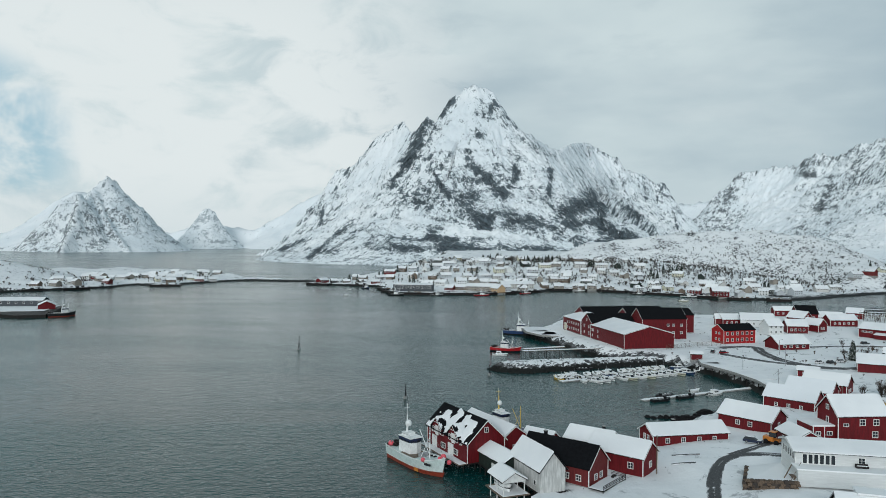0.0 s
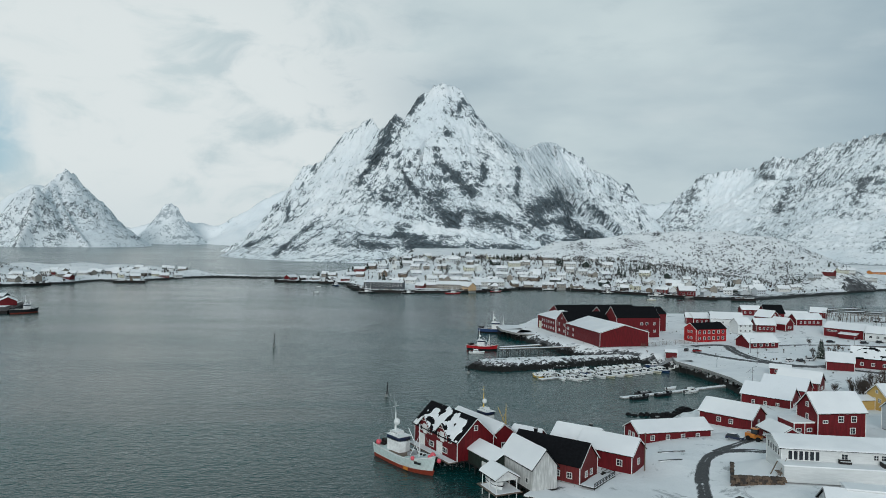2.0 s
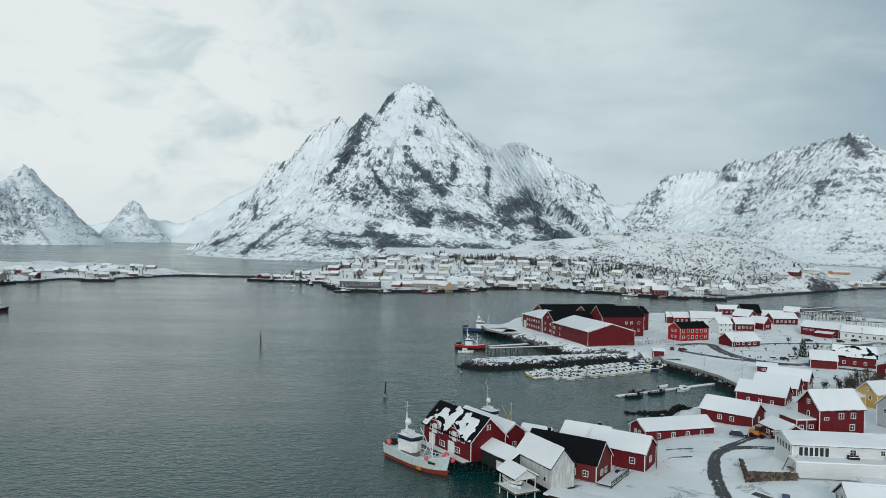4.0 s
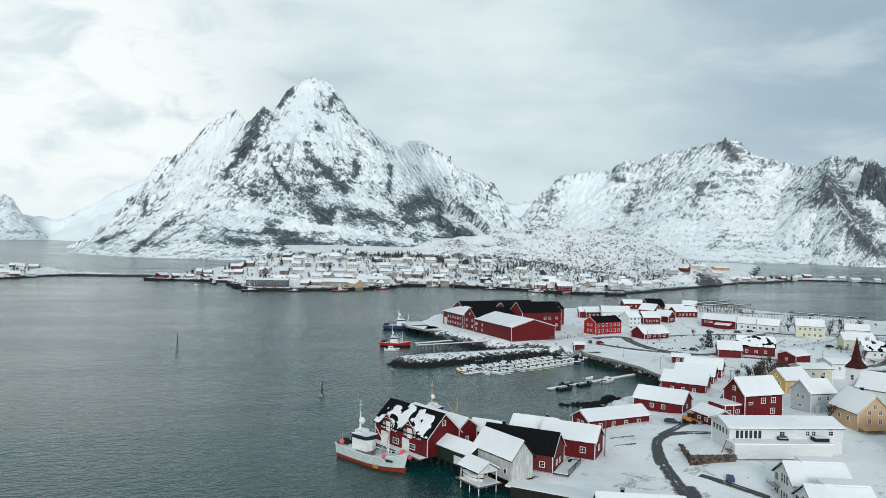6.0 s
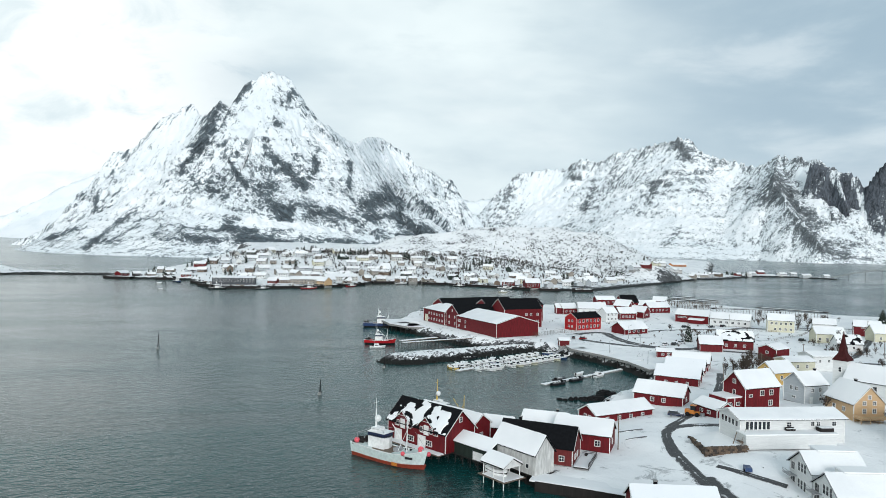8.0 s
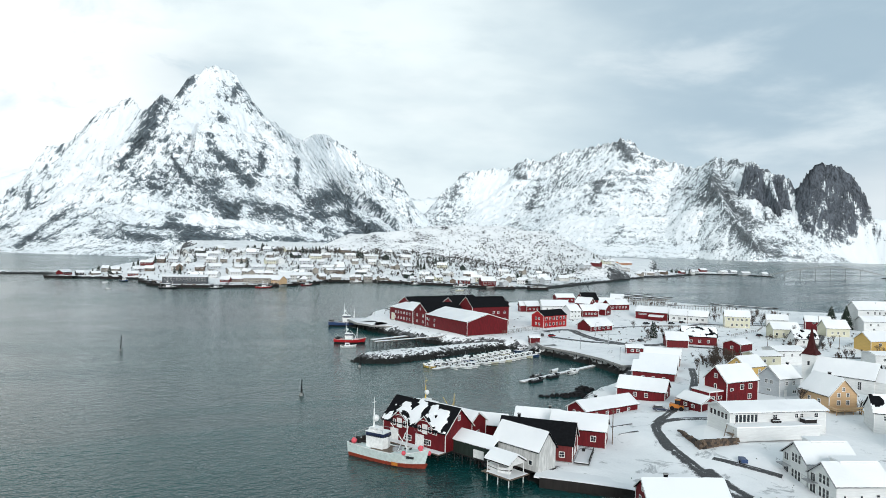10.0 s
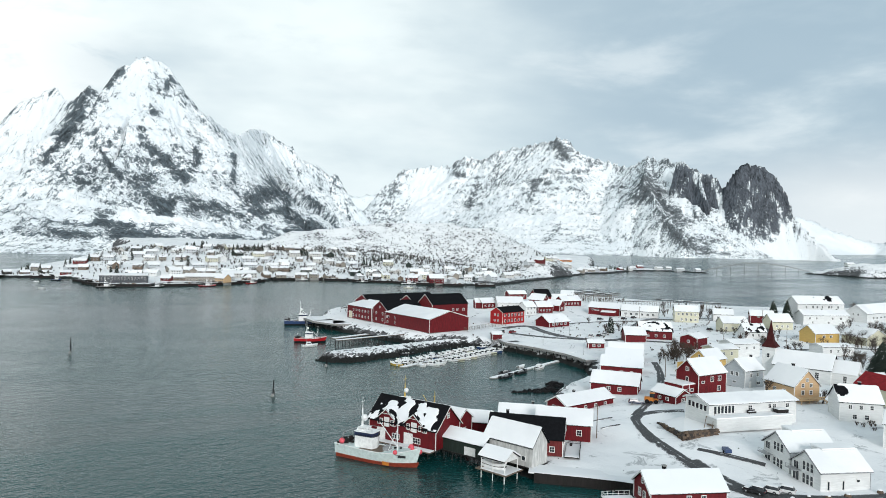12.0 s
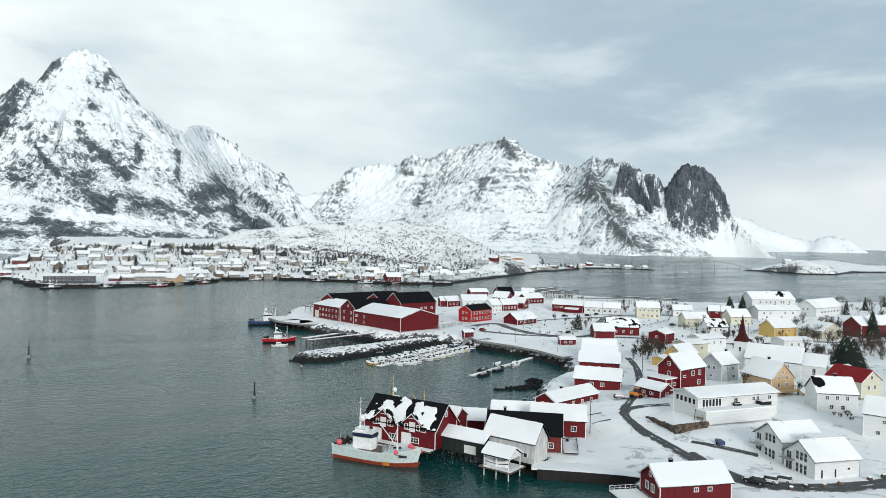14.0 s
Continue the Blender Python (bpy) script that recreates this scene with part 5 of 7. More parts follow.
def village_row(a, b, n, shore=False, spread=10.0):
    for i in range(n):
        t = (i + 0.5 + rng.uniform(-0.3, 0.3)) / n
        x, y = a[0] + (b[0] - a[0]) * t, a[1] + (b[1] - a[1]) * t + rng.uniform(-spread, spread)
        mat, colour = (rng.choice([(RED, "red"), (RED_DULL, "faded red"), (WOOD, "brown"), (DARKWOOD, "tarred"), (TAUPE_SHADED, "taupe"), (TAUPE_SHADED, "taupe"), (GREY, "grey"), (WHITE, "white")]) if shore else rng.choice(FAR_MATS))
        L, W = rng.uniform(8, 18), rng.uniform(6.5, 9)
        eave = rng.uniform(3.2, 4.8) if shore else rng.uniform(3.2, 5.8)
        far_house(x, y, rng.uniform(-35, 25) + (90 if rng.random() < 0.2 else 0), L, W, eave, eave + rng.uniform(2.0, 3.4), mat, colour, 2.6 if shore else None, rng.choice([1.0, 1.0, 0.95, 0.8, 0.5, 0.3]))


village_row((-160, 948), (-60, 905), 5, True, 4)
village_row((-45, 800), (110, 812), 9, True, 6)
village_row((120, 850), (220, 838), 5, True, 4)
village_row((235, 815), (330, 735), 6, True, 5)
village_row((-120, 960), (-20, 900), 5)
village_row((-20, 850), (200, 880), 11)
village_row((-40, 900), (260, 900), 13)
village_row((-20, 950), (280, 930), 13)
village_row((10, 1000), (300, 970), 11)
village_row((30, 1060), (260, 1040), 7)
village_row((230, 850), (420, 780), 9)
village_row((280, 880), (470, 820), 8)
village_row((300, 930), (500, 860), 7)
village_row((-70, 975), (20, 985), 5)
village_row((-20, 1010), (110, 1035), 6)
village_row((120, 1085), (300, 1065), 6)
village_row((20, 870), (120, 850), 5)
village_row((300, 800), (420, 765), 6)
village_row((520, 870), (800, 1010), 11)
far_house(-22, 790, -8, 44, 16, 7, 8.6, SLATEBOARD, "slate grey", 3.0)
far_house(55, 800, -12, 34, 14, 5, 8.0, TAUPE_SHADED, "taupe", 3.0)
far_house(100, 838, 8, 40, 14, 5, 8.0, PALE_SHADED, "pale grey", 4.0)
far_house(72, 778, -60, 14, 10, 5, 9.0, OCHRE, "ochre", 2.4)
far_house(305, 742, -10, 17, 12, 6, 10.5, RED, "dark red", 2.4)
far_house(880, 1240, 10, 40, 12, 5, 8, ORANGE, "orange-red")


def spit_row(a, b, n):
    for i in range(n):
        t = (i + 0.5 + rng.uniform(-0.3, 0.3)) / n
        mat, colour = rng.choice(FAR_MATS)
        eave = rng.uniform(3.0, 5.0)
        x, y = a[0] + (b[0] - a[0]) * t, a[1] + (b[1] - a[1]) * t + rng.uniform(-16, 16)
        z = islet_z(x, y)
        if z > 1.5:
            far_house(x, y, rng.uniform(-40, 50), rng.uniform(8, 13), 7.5, eave, eave + 2.6, mat, colour, z)


spit_row((-450, 790), (-330, 925), 11)
spit_row((-470, 850), (-340, 1000), 13)
spit_row((-460, 900), (-330, 960), 9)
spit_row((-420, 960), (-320, 1080), 9)
spit_row((-370, 930), (-300, 960), 6)


# ---- boats ----
HULL_NAVY = paint("navy_paint", (0.010, 0.018, 0.060), 0.4)

def hull_shell(L, B, low, freeboard, rise, stern=0.78, full=0.55, n=14):
    """A hull between the heights low and the sheer line; the bow points along +x. low: a height, or None for the sheer less a strake."""
    g = Geo()
    rings = []
    for i in range(n + 1):
        u = -1 + 2 * i / n
        b = (1 - max(0, (u - full * 0.3) / (1 - full * 0.3)) ** 2.2) if u > full * 0.3 else stern + (1 - stern) * math.sin((u + 1) / (1 + full * 0.3) * math.pi / 2)
        top = freeboard + rise * max(0, u) ** 2 + 0.25 * rise * max(0, -u) ** 2
        bt, bl = max(0.03, B / 2 * b), max(0.02, B / 2 * b * (0.86 - 0.25 * max(0, u)))
        x = u * L / 2
        xl = x - 0.05 * L * max(0, u) ** 3
        rings.append([(xl, -bl, low), (x, -bt, top), (x, bt, top), (xl, bl, low)])
    return g.loft(rings)


def deck_rail(L, B, freeboard, rise, h, stern=0.78, full=0.55, n=14):
    """Bulwark cap that follows the sheer."""
    g = Geo()
    for s in (-1, 1):
        pts = []
        for i in range(n + 1):
            u = -1 + 2 * i / n
            b = (1 - max(0, (u - full * 0.3) / (1 - full * 0.3)) ** 2.2) if u > full * 0.3 else stern + (1 - stern) * math.sin((u + 1) / (1 + full * 0.3) * math.pi / 2)
            pts.append((u * L / 2, s * max(0.03, B / 2 * b), freeboard + rise * max(0, u) ** 2 + 0.25 * rise * max(0, -u) ** 2 + h))
        for a, b2 in zip(pts[:-1], pts[1:]):
            g.beam(a, b2, 0.09, 4)
    return g


def fishing_vessel(x, y, yaw, L, B, hull_mat, band_mat, label, house_at=-0.25, freeboard=2.7, rise=1.5, masts=True, mast_mat=None, cabin_mat=None, buoys=()):
    v = empty("fishing_vessel", pose(x, y, 0, 0, 0, yaw), label, "fishing boat", "fishing vessels")
    mast_mat, cabin_mat = mast_mat or HULL_WHITE, cabin_mat or HULL_WHITE
    k = L / 23.5
    part("keel", hull_shell(L * 0.97, B * 0.93, -1.0, 0.80 * k, 0.45 * k), band_mat, v, "red-brown bottom paint")
    hull = part("hull", hull_shell(L, B, 0.78 * k, freeboard * k, rise * k), hull_mat, v)
    part("rail", deck_rail(L, B, freeboard * k, rise * k, 0.05), HULL_WHITE, hull)
    part("deck", Geo().box(-0.08 * L, 0, freeboard * k + 0.03, 0.78 * L, B * 0.8, 0.08), WOOD, v, "worn grey-brown working deck")
    part("deck_snow", Geo().box(0.18 * L, 0.05 * B, freeboard * k + 0.1, 0.12 * L, B * 0.4, 0.1), SNOW_ROOF, v)
    wx = house_at * L
    wz = freeboard * k
    wh = Geo().loft([[(wx - 2.6 * k, -1.9 * k, z), (wx + 2.4 * k + d, -1.7 * k, z), (wx + 2.9 * k + d, 0, z), (wx + 2.4 * k + d, 1.7 * k, z), (wx - 2.6 * k, 1.9 * k, z)] for z, d in ((wz, 0), (wz + 2.4 * k, 0.1), (wz + 4.0 * k, -0.3 * k))])
    w = part("wheelhouse", wh, cabin_mat, v, "white wheelhouse")
    band = Geo().loft([[(wx - 2.66 * k, -1.98 * k, z), (wx + 2.5 * k, -1.8 * k, z), (wx + 3.02 * k, 0, z), (wx + 2.5 * k, 1.8 * k, z), (wx - 2.66 * k, 1.98 * k, z)] for z in (wz + 3.0 * k, wz + 3.9 * k)])
    part("window_band", band, HULL_NAVY, w, "dark blue bridge window band")
    for i in range(7):
        yy = -1.5 * k + i * 0.5 * k
        xx = wx + 2.56 * k + 0.5 * k * (1 - abs(yy) / (1.8 * k))
        part("pane", Geo().box(xx + 0.03, yy, wz + 3.2 * k, 0.06, 0.3 * k, 0.5 * k), GLASS, w)
        part("pane", Geo().box(wx - 2.1 * k + i * 0.68 * k, -1.94 * k, wz + 3.2 * k, 0.34 * k, 0.08, 0.5 * k), GLASS, w)
    part("bridge_roof", Geo().box(wx, 0, wz + 4.06 * k, 5.6 * k, 4.0 * k, 0.16).box(wx - 1.0 * k, 0, wz + 4.5 * k, 2.6 * k, 2.6 * k, 0.9 * k), cabin_mat, w)
    part("roof_rail", Geo().beam((wx + 2.4 * k, -1.8 * k, wz + 4.9 * k), (wx - 2.6 * k, -1.8 * k, wz + 4.9 * k), 0.04).beam((wx + 2.4 * k, 1.8 * k, wz + 4.9 * k), (wx - 2.6 * k, 1.8 * k, wz + 4.9 * k), 0.04).beam((wx + 2.4 * k, -1.8 * k, wz + 4.1 * k), (wx + 2.4 * k, -1.8 * k, wz + 4.9 * k), 0.04), STEEL, w)
    if masts:
        m = part("mast", Geo().beam((wx - 1.6 * k, 0, wz + 4.0 * k), (wx - 1.6 * k, 0, wz + 9.6 * k), 0.34 * k, 8, 0.14 * k).beam((wx - 1.6 * k, 0, wz + 9.6 * k), (wx - 1.6 * k, 0, wz + 12.4 * k), 0.07, 5).beam((wx - 1.6 * k, -0.9 * k, wz + 11.2 * k), (wx - 1.6 * k, 0.9 * k, wz + 11.2 * k), 0.06), mast_mat, v, "signal mast with radar")
        part("radar_dome", Geo().ball(wx - 1.0 * k, 0, wz + 7.2 * k, 0.9 * k, 10), HULL_WHITE, m, smooth=True)
        part("aerial", Geo().beam((wx - 2.2 * k, 0.4, wz + 8 * k), (wx - 3.6 * k, 0.8, wz + 13.5 * k), 0.03, 3).beam((wx - 2.2 * k, -0.4, wz + 8 * k), (wx - 3.0 * k, -1.2, wz + 12.5 * k), 0.03, 3), STEEL, m)
        fx = 0.22 * L
        d = part("derrick", Geo().beam((fx, 0, wz), (fx, 0, wz + 8.6 * k), 0.16 * k, 6, 0.1 * k).beam((fx, 0, wz + 1.2 * k), (fx - 5.4 * k, 0.6, wz + 6.4 * k), 0.1 * k, 5).beam((fx, 0, wz + 5.8 * k), (fx - 1.6 * k, -1.6 * k, wz + 0.6 * k), 0.07).beam((fx, 0, wz + 5.8 * k), (fx - 1.6 * k, 1.6 * k, wz + 0.6 * k), 0.07).beam((fx - 0.5 * k, 0, wz + 6.6 * k), (fx + 0.5 * k, 0, wz + 6.6 * k), 0.08), mast_mat, v, "derrick mast and boom")
        part("rigging", Geo().beam((fx, 0, wz + 8.5 * k), (0.49 * L, 0, wz + 1.8 * k), 0.025, 3).beam((fx, 0, wz + 8.5 * k), (wx - 1.6 * k, 0, wz + 9.4 * k), 0.025, 3), STEEL, d)
    part("gantry", Geo().beam((-0.40 * L, -0.34 * B, wz), (-0.40 * L, -0.34 * B, wz + 3.2 * k), 0.09).beam((-0.40 * L, 0.34 * B, wz), (-0.40 * L, 0.34 * B, wz + 3.2 * k), 0.09).beam((-0.40 * L, -0.34 * B, wz + 3.2 * k), (-0.40 * L, 0.34 * B, wz + 3.2 * k), 0.09), STEEL, v, "steel stern gantry")
    part("winch", Geo().box(0.10 * L, 0, wz + 0.5 * k, 1.4 * k, 2.2 * k, 0.9 * k).beam((0.10 * L, -1.3 * k, wz + 0.7 * k), (0.10 * L, 1.3 * k, wz + 0.7 * k), 0.45 * k, 8), STEEL, v, "deck winch")
    gear = Geo()
    rr = random.Random(int(abs(x * 3)))
    for i in range(26):
        gear.box(rr.uniform(-0.47, -0.34) * L, rr.uniform(-0.36, 0.36) * B, wz + rr.uniform(0.2, 1.2) * k, rr.uniform(0.3, 1.0), rr.uniform(0.3, 1.0), rr.uniform(0.3, 0.9), rr.uniform(0, 3))
    part("fishing_gear", gear, DARKWOOD, v, "heaped nets and crates")
    for i in range(8 if L > 22 else 3):
        crate = Geo().box(rr.uniform(-0.08, 0.36) * L, rr.choice((-1, 1)) * rr.uniform(0.2, 0.34) * B, wz + 0.35 * k, rr.uniform(0.4, 0.9), rr.uniform(0.4, 0.8), rr.uniform(0.3, 0.7), rr.uniform(0, 3))
        part("crate", crate, HULL_WHITE if i % 3 else BLACK, v)
    for bx, by, bz, br in buoys:
        part("buoy", Geo().ball(bx * L, by * B, wz + bz, br, 10), BUOY, v, "round pink fender", smooth=True)
    return v


fv = fishing_vessel(-5.9, 176.3, -54.4, 22.8, 6.4, HULL_PALE, HULL_RED, "pale green-white fishing vessel with red-brown bottom moored at the warehouse", house_at=-0.15, freeboard=2.95, rise=1.9, buoys=((-0.42, -0.3, 1.0, 0.75), (0.26, -0.42, 0.7, 0.55), (0.33, 0.36, 0.9, 0.75), (0.40, 0.0, 1.3, 0.5), (0.44, 0.34, 0.2, 0.6)))
part("name_bar", Geo().box(7.7, -2.62, 2.75, 1.9, 0.1, 0.5, 0.27), HULL_BLACK, fv, "dark unreadable registration plate")
part("rust_patch", Geo().box(3.6, -3.04, 0.66, 1.8, 0.08, 0.8), ORANGE, fv, "orange patch at the waterline")
fishing_vessel(21, 207, -60, 20, 5.6, HULL_BLUE, HULL_RED, "blue-hulled fishing boat with yellow masts behind the warehouse", mast_mat=MASTARD, freeboard=2.0)
fishing_vessel(36.5, 365, -22, 16.5, 5.2, BRIGHT_RED, BLACK, "red and white fishing boat by the plant quay", house_at=-0.05, masts=True)
fishing_vessel(53, 433, -12, 22, 6.6, HULL_BLUE, BLACK, "blue and white fishing boat at the plant quay", house_at=0.0)
fishing_vessel(70, 400, 170, 14, 4.4, HULL_BLACK, BLACK, "dark-hulled boat at the plant quay", house_at=-0.1, masts=False)
fishing_vessel(-273, 519, 40, 19, 7.5, HULL_BLACK, HULL_RED, "grey and dark red trawler at the western quay", house_at=0.1, cabin_mat=HULL_WHITE, freeboard=3.4)


def small_boat(name, L, B, cabin, hull_mat, label, snowy=True):
    b = empty(name, pose(0, 0, 0), label, "boat", "moored small boats")
    part("hull", hull_shell(L, B, -0.25, 0.75, 0.45, 0.85, 0.6, 8), hull_mat, b)
    part("rail", deck_rail(L, B, 0.75, 0.45, 0.02, 0.85, 0.6, 8), HULL_WHITE if snowy else BLACK, b)
    if snowy:
        part("snow", Geo().loft([[(-0.46 * L, -0.36 * B, z), (0.1 * L, -0.42 * B, z), (0.36 * L, -0.2 * B, z + 0.2), (0.36 * L, 0.2 * B, z + 0.2), (0.1 * L, 0.42 * B, z), (-0.46 * L, 0.36 * B, z)] for z in (0.6, 0.84)]), SNOW_ROOF, b, "snow filling the boat")
    else:
        part("floor", Geo().box(-0.06 * L, 0, 0.55, 0.78 * L, 0.62 * B, 0.08), BLACK, b)
        for sx in (-0.3, -0.12, 0.06):
            part("seat", Geo().box(sx * L, 0, 0.85, 0.5, 0.7, 0.6), STEEL, b)
            part("seat_snow", Geo().box(sx * L, 0, 1.18, 0.45, 0.6, 0.07), SNOW_ROOF, b)
        part("console", Geo().box(0.2 * L, 0, 1.05, 0.7, 0.9, 1.0), BLACK, b)
    if cabin:
        c = part("cabin", Geo().loft([[(-0.22 * L, -0.34 * B, 0.7), (0.16 * L, -0.30 * B, 0.7), (0.16 * L, 0.30 * B, 0.7), (-0.22 * L, 0.34 * B, 0.7)], [(-0.2 * L, -0.3 * B, 1.9), (0.05 * L, -0.26 * B, 1.9), (0.05 * L, 0.26 * B, 1.9), (-0.2 * L, 0.3 * B, 1.9)]]), HULL_WHITE, b)
        part("windscreen", Geo().loft([[(0.14 * L, -0.27 * B, 1.05), (0.145 * L, 0.27 * B, 1.05), (0.075 * L, 0.24 * B, 1.7), (0.07 * L, -0.24 * B, 1.7)], [(0.16 * L, -0.27 * B, 1.08), (0.165 * L, 0.27 * B, 1.08), (0.095 * L, 0.24 * B, 1.73), (0.09 * L, -0.24 * B, 1.73)]]), GLASS, c)
        part("cabin_snow", Geo().box(-0.08 * L, 0, 1.98, 0.28 * L, 0.62 * B, 0.16), SNOW_ROOF, c)
        part("mast", Geo().beam((-0.2 * L, 0, 1.9), (-0.2 * L, 0, 3.6), 0.05), STEEL, c)
        for e in (-1, 1):
            part("side_window", Geo().box(-0.06 * L, e * 0.315 * B, 1.38, 0.2 * L, 0.05, 0.42), GLASS, c)
        part("cockpit", Geo().box(-0.36 * L, 0, 0.87, 0.2 * L, 0.6 * B, 0.1), BLACK, b, "dark wet cockpit floor")
    part("fender_strip", hull_shell(L * 1.012, B * 1.03, 0.22, 0.36, 0.3, 0.85, 0.6, 8), BLACK, b, "dark rubbing strake")
    part("outboard_motor", Geo().box(-0.53 * L, 0, 0.75, 0.4, 0.35, 0.7).box(-0.53 * L, 0, 0.1, 0.16, 0.14, 0.9), BLACK, b, "black outboard motor")
    return b


KINDS = [small_boat("motor_boat", 8.0, 2.7, True, HULL_WHITE, "white motor boat with cabin, covered in snow"), small_boat("open_boat", 8.4, 2.6, False, HULL_BLACK, "dark open tour boat with rows of seats", False),
         small_boat("motor_boat", 9.5, 3.0, True, CREAM, "cream cabin boat dusted with snow"), small_boat("open_boat", 5.2, 2.0, False, HULL_WHITE, "small white open boat with snow")]
KINDS += [small_boat("motor_boat", 8.6, 2.9, True, HULL_BLUE, "blue-hulled cabin boat dusted with snow"), small_boat("motor_boat", 7.0, 2.5, True, MASTARD, "yellow-hulled motor boat with white cabin")]
KIND_POSES = [pose(74.5, 302.5, 0, 0, 0, -62), pose(83, 257.2, 0, 0, 0, -150), pose(53.5, 290.5, 0, 0, 0, 208), pose(-93, 750, 0, 0, 0, 10), pose(109.5, 317.5, 0, 0, 0, 200), pose(50.5, 290.2, 0, 0, 0, 120)]
for b, m in zip(KINDS, KIND_POSES):
    b.matrix_basis = m
rng2 = random.Random(11)


def dock(a, b, width, label):
    dx, dy = b[0] - a[0], b[1] - a[1]
    ln, yaw = math.hypot(dx, dy), math.degrees(math.atan2(dy, dx))
    d = empty("floating_dock", pose((a[0] + b[0]) / 2, (a[1] + b[1]) / 2, 0, 0, 0, yaw), label, "dock", "floating docks")
    n = int(ln / 6)
    for i in range(n):
        part("pontoon", Geo().box(-ln / 2 + ln * (i + 0.5) / n, 0, 0.15, ln / n - 0.12, width, 0.55), CONCRETE, d, "grey concrete pontoon")
        part("pontoon_snow", Geo().box(-ln / 2 + ln * (i + 0.5) / n, rng2.uniform(-0.08, 0.08), 0.47, ln / n - 0.2, width - rng2.uniform(0.15, 0.5), 0.12), SNOW_ROOF, d)
    return d


dock((50, 284), (113, 313), 2.6, "long floating dock under snow in the marina")
dock((73, 250.5), (134, 278), 2.4, "floating dock under snow with a few boats")
for i in range(14):
    t = (i + 1.0) / 15.5
    cx, cy = 50 + 63 * t, 284 + 29 * t
    for s in (-1, 1):
        if (i, s) in ((0, -1), (13, 1)):
            continue
        k = rng2.choice((0, 0, 2, 0, 0, 0, 3, 0, 4))
        off = 4.2 if k == 3 else 5.6
        copy_thing(KINDS[k], pose(cx - s * 0.42 * off + rng2.uniform(-.4, .4), cy + s * 0.91 * off, 0, 0, 0, 114.7 + (0 if s > 0 else 180) + rng2.uniform(-12, 12)))
for x, y, k, yw in ((80, 250.5, 1, 24), (91, 256, 1, 26), (104, 261.5, 0, 25), (98, 266.5, 3, 26), (127, 270.5, 3, 30), (118, 309, 0, -20), (57, 296, 2, 120), (66, 312, 1, 10), (32, 352, 0, -10)):
    copy_thing(KINDS[k], pose(x, y, 0, 0, 0, yw))
for x, y, k, yw in ((45, 772, 2, 0), (79, 780, 2, 8), (-28, 780, 0, 0), (252, 702, 2, -20), (162, 852, 0, 10), (-100, 840, 3, 0), (-320, 505, 3, 30)):
    copy_thing(KINDS[k], pose(x, y, 0, 0, 0, yw) @ Matrix.Diagonal((1.0, 1.0, 1.0, 1)))


def gangway(a, b):
    g = Geo()
    v = (Vector(b) - Vector(a)).normalized()
    s = Vector((-v.y, v.x, 0)).normalized() * 0.7
    for k in (-1, 1):
        g.beam(Vector(a) + s * k, Vector(b) + s * k, 0.1).beam(Vector(a) + s * k + Vector((0, 0, 1)), Vector(b) + s * k + Vector((0, 0, 1)), 0.06)
        for i in range(7):
            p = Vector(a).lerp(Vector(b), i / 6) + s * k
            g.beam(p, p + Vector((0, 0, 1)), 0.04)
    g.box(0, 0, 0, 0.01, 0.01, 0.01)
    c = (Vector(a) + Vector(b)) / 2
    g.add([Vector(a) + s, Vector(a) - s, Vector(b) - s, Vector(b) + s, Vector(a) + s - Vector((0, 0, .1)), Vector(a) - s - Vector((0, 0, .1)), Vector(b) - s - Vector((0, 0, .1)), Vector(b) + s - Vector((0, 0, .1))], [(0, 1, 2, 3), (7, 6, 5, 4), (0, 4, 5, 1), (2, 6, 7, 3), (1, 5, 6, 2), (3, 7, 4, 0)])
    return tagged(part("gangway", g, STEEL), "grey steel gangway down to the dock", "gangway")


gangway((119.5, 316, 4.0), (108, 311, 0.5))
gangway((139, 283, 4.0), (130, 276.5, 0.5))


# ---- quays, jetties, breakwater ----
def quay(points, width, top, label, mat=CONCRETE):
    """A quay of deck slabs on piles along a line; the deck lies to its right hand."""
    q = empty("quay", pose(0, 0, 0), label, "quay", kind="structure")
    for (ax, ay), (bx, by) in zip(points[:-1], points[1:]):
        ln, yaw = math.hypot(bx - ax, by - ay), math.atan2(by - ay, bx - ax)
        ox, oy = math.sin(yaw) * width / 2, -math.cos(yaw) * width / 2
        cx, cy = (ax + bx) / 2 + ox, (ay + by) / 2 + oy
        part("deck_slab", Geo().box(cx, cy, top - 0.45, ln + 0.3, width, 0.9, yaw), mat, q)
        part("deck_snow", Geo().box(cx + ox * 0.04, cy + oy * 0.04, top + 0.1, ln + 0.3, width * 0.92, 0.22, yaw), SNOW_ROOF, q)
        n = max(2, int(ln / 4))
        for i in range(n):
            t = (i + 0.5) / n
            px, py = ax + (bx - ax) * t + ox * 0.1, ay + (by - ay) * t + oy * 0.1
            part("post", Geo().beam((px, py, top - 0.8), (px, py, -2.5), 0.22, 6), DARKWOOD, q)
        part("back_wall", Geo().box(cx + ox * 0.5, cy + oy * 0.5, top / 2 - 1.6, ln + 0.3, width * 0.45, top + 1.0, yaw), DARKWOOD, q, "dark timber quay face")
    return q


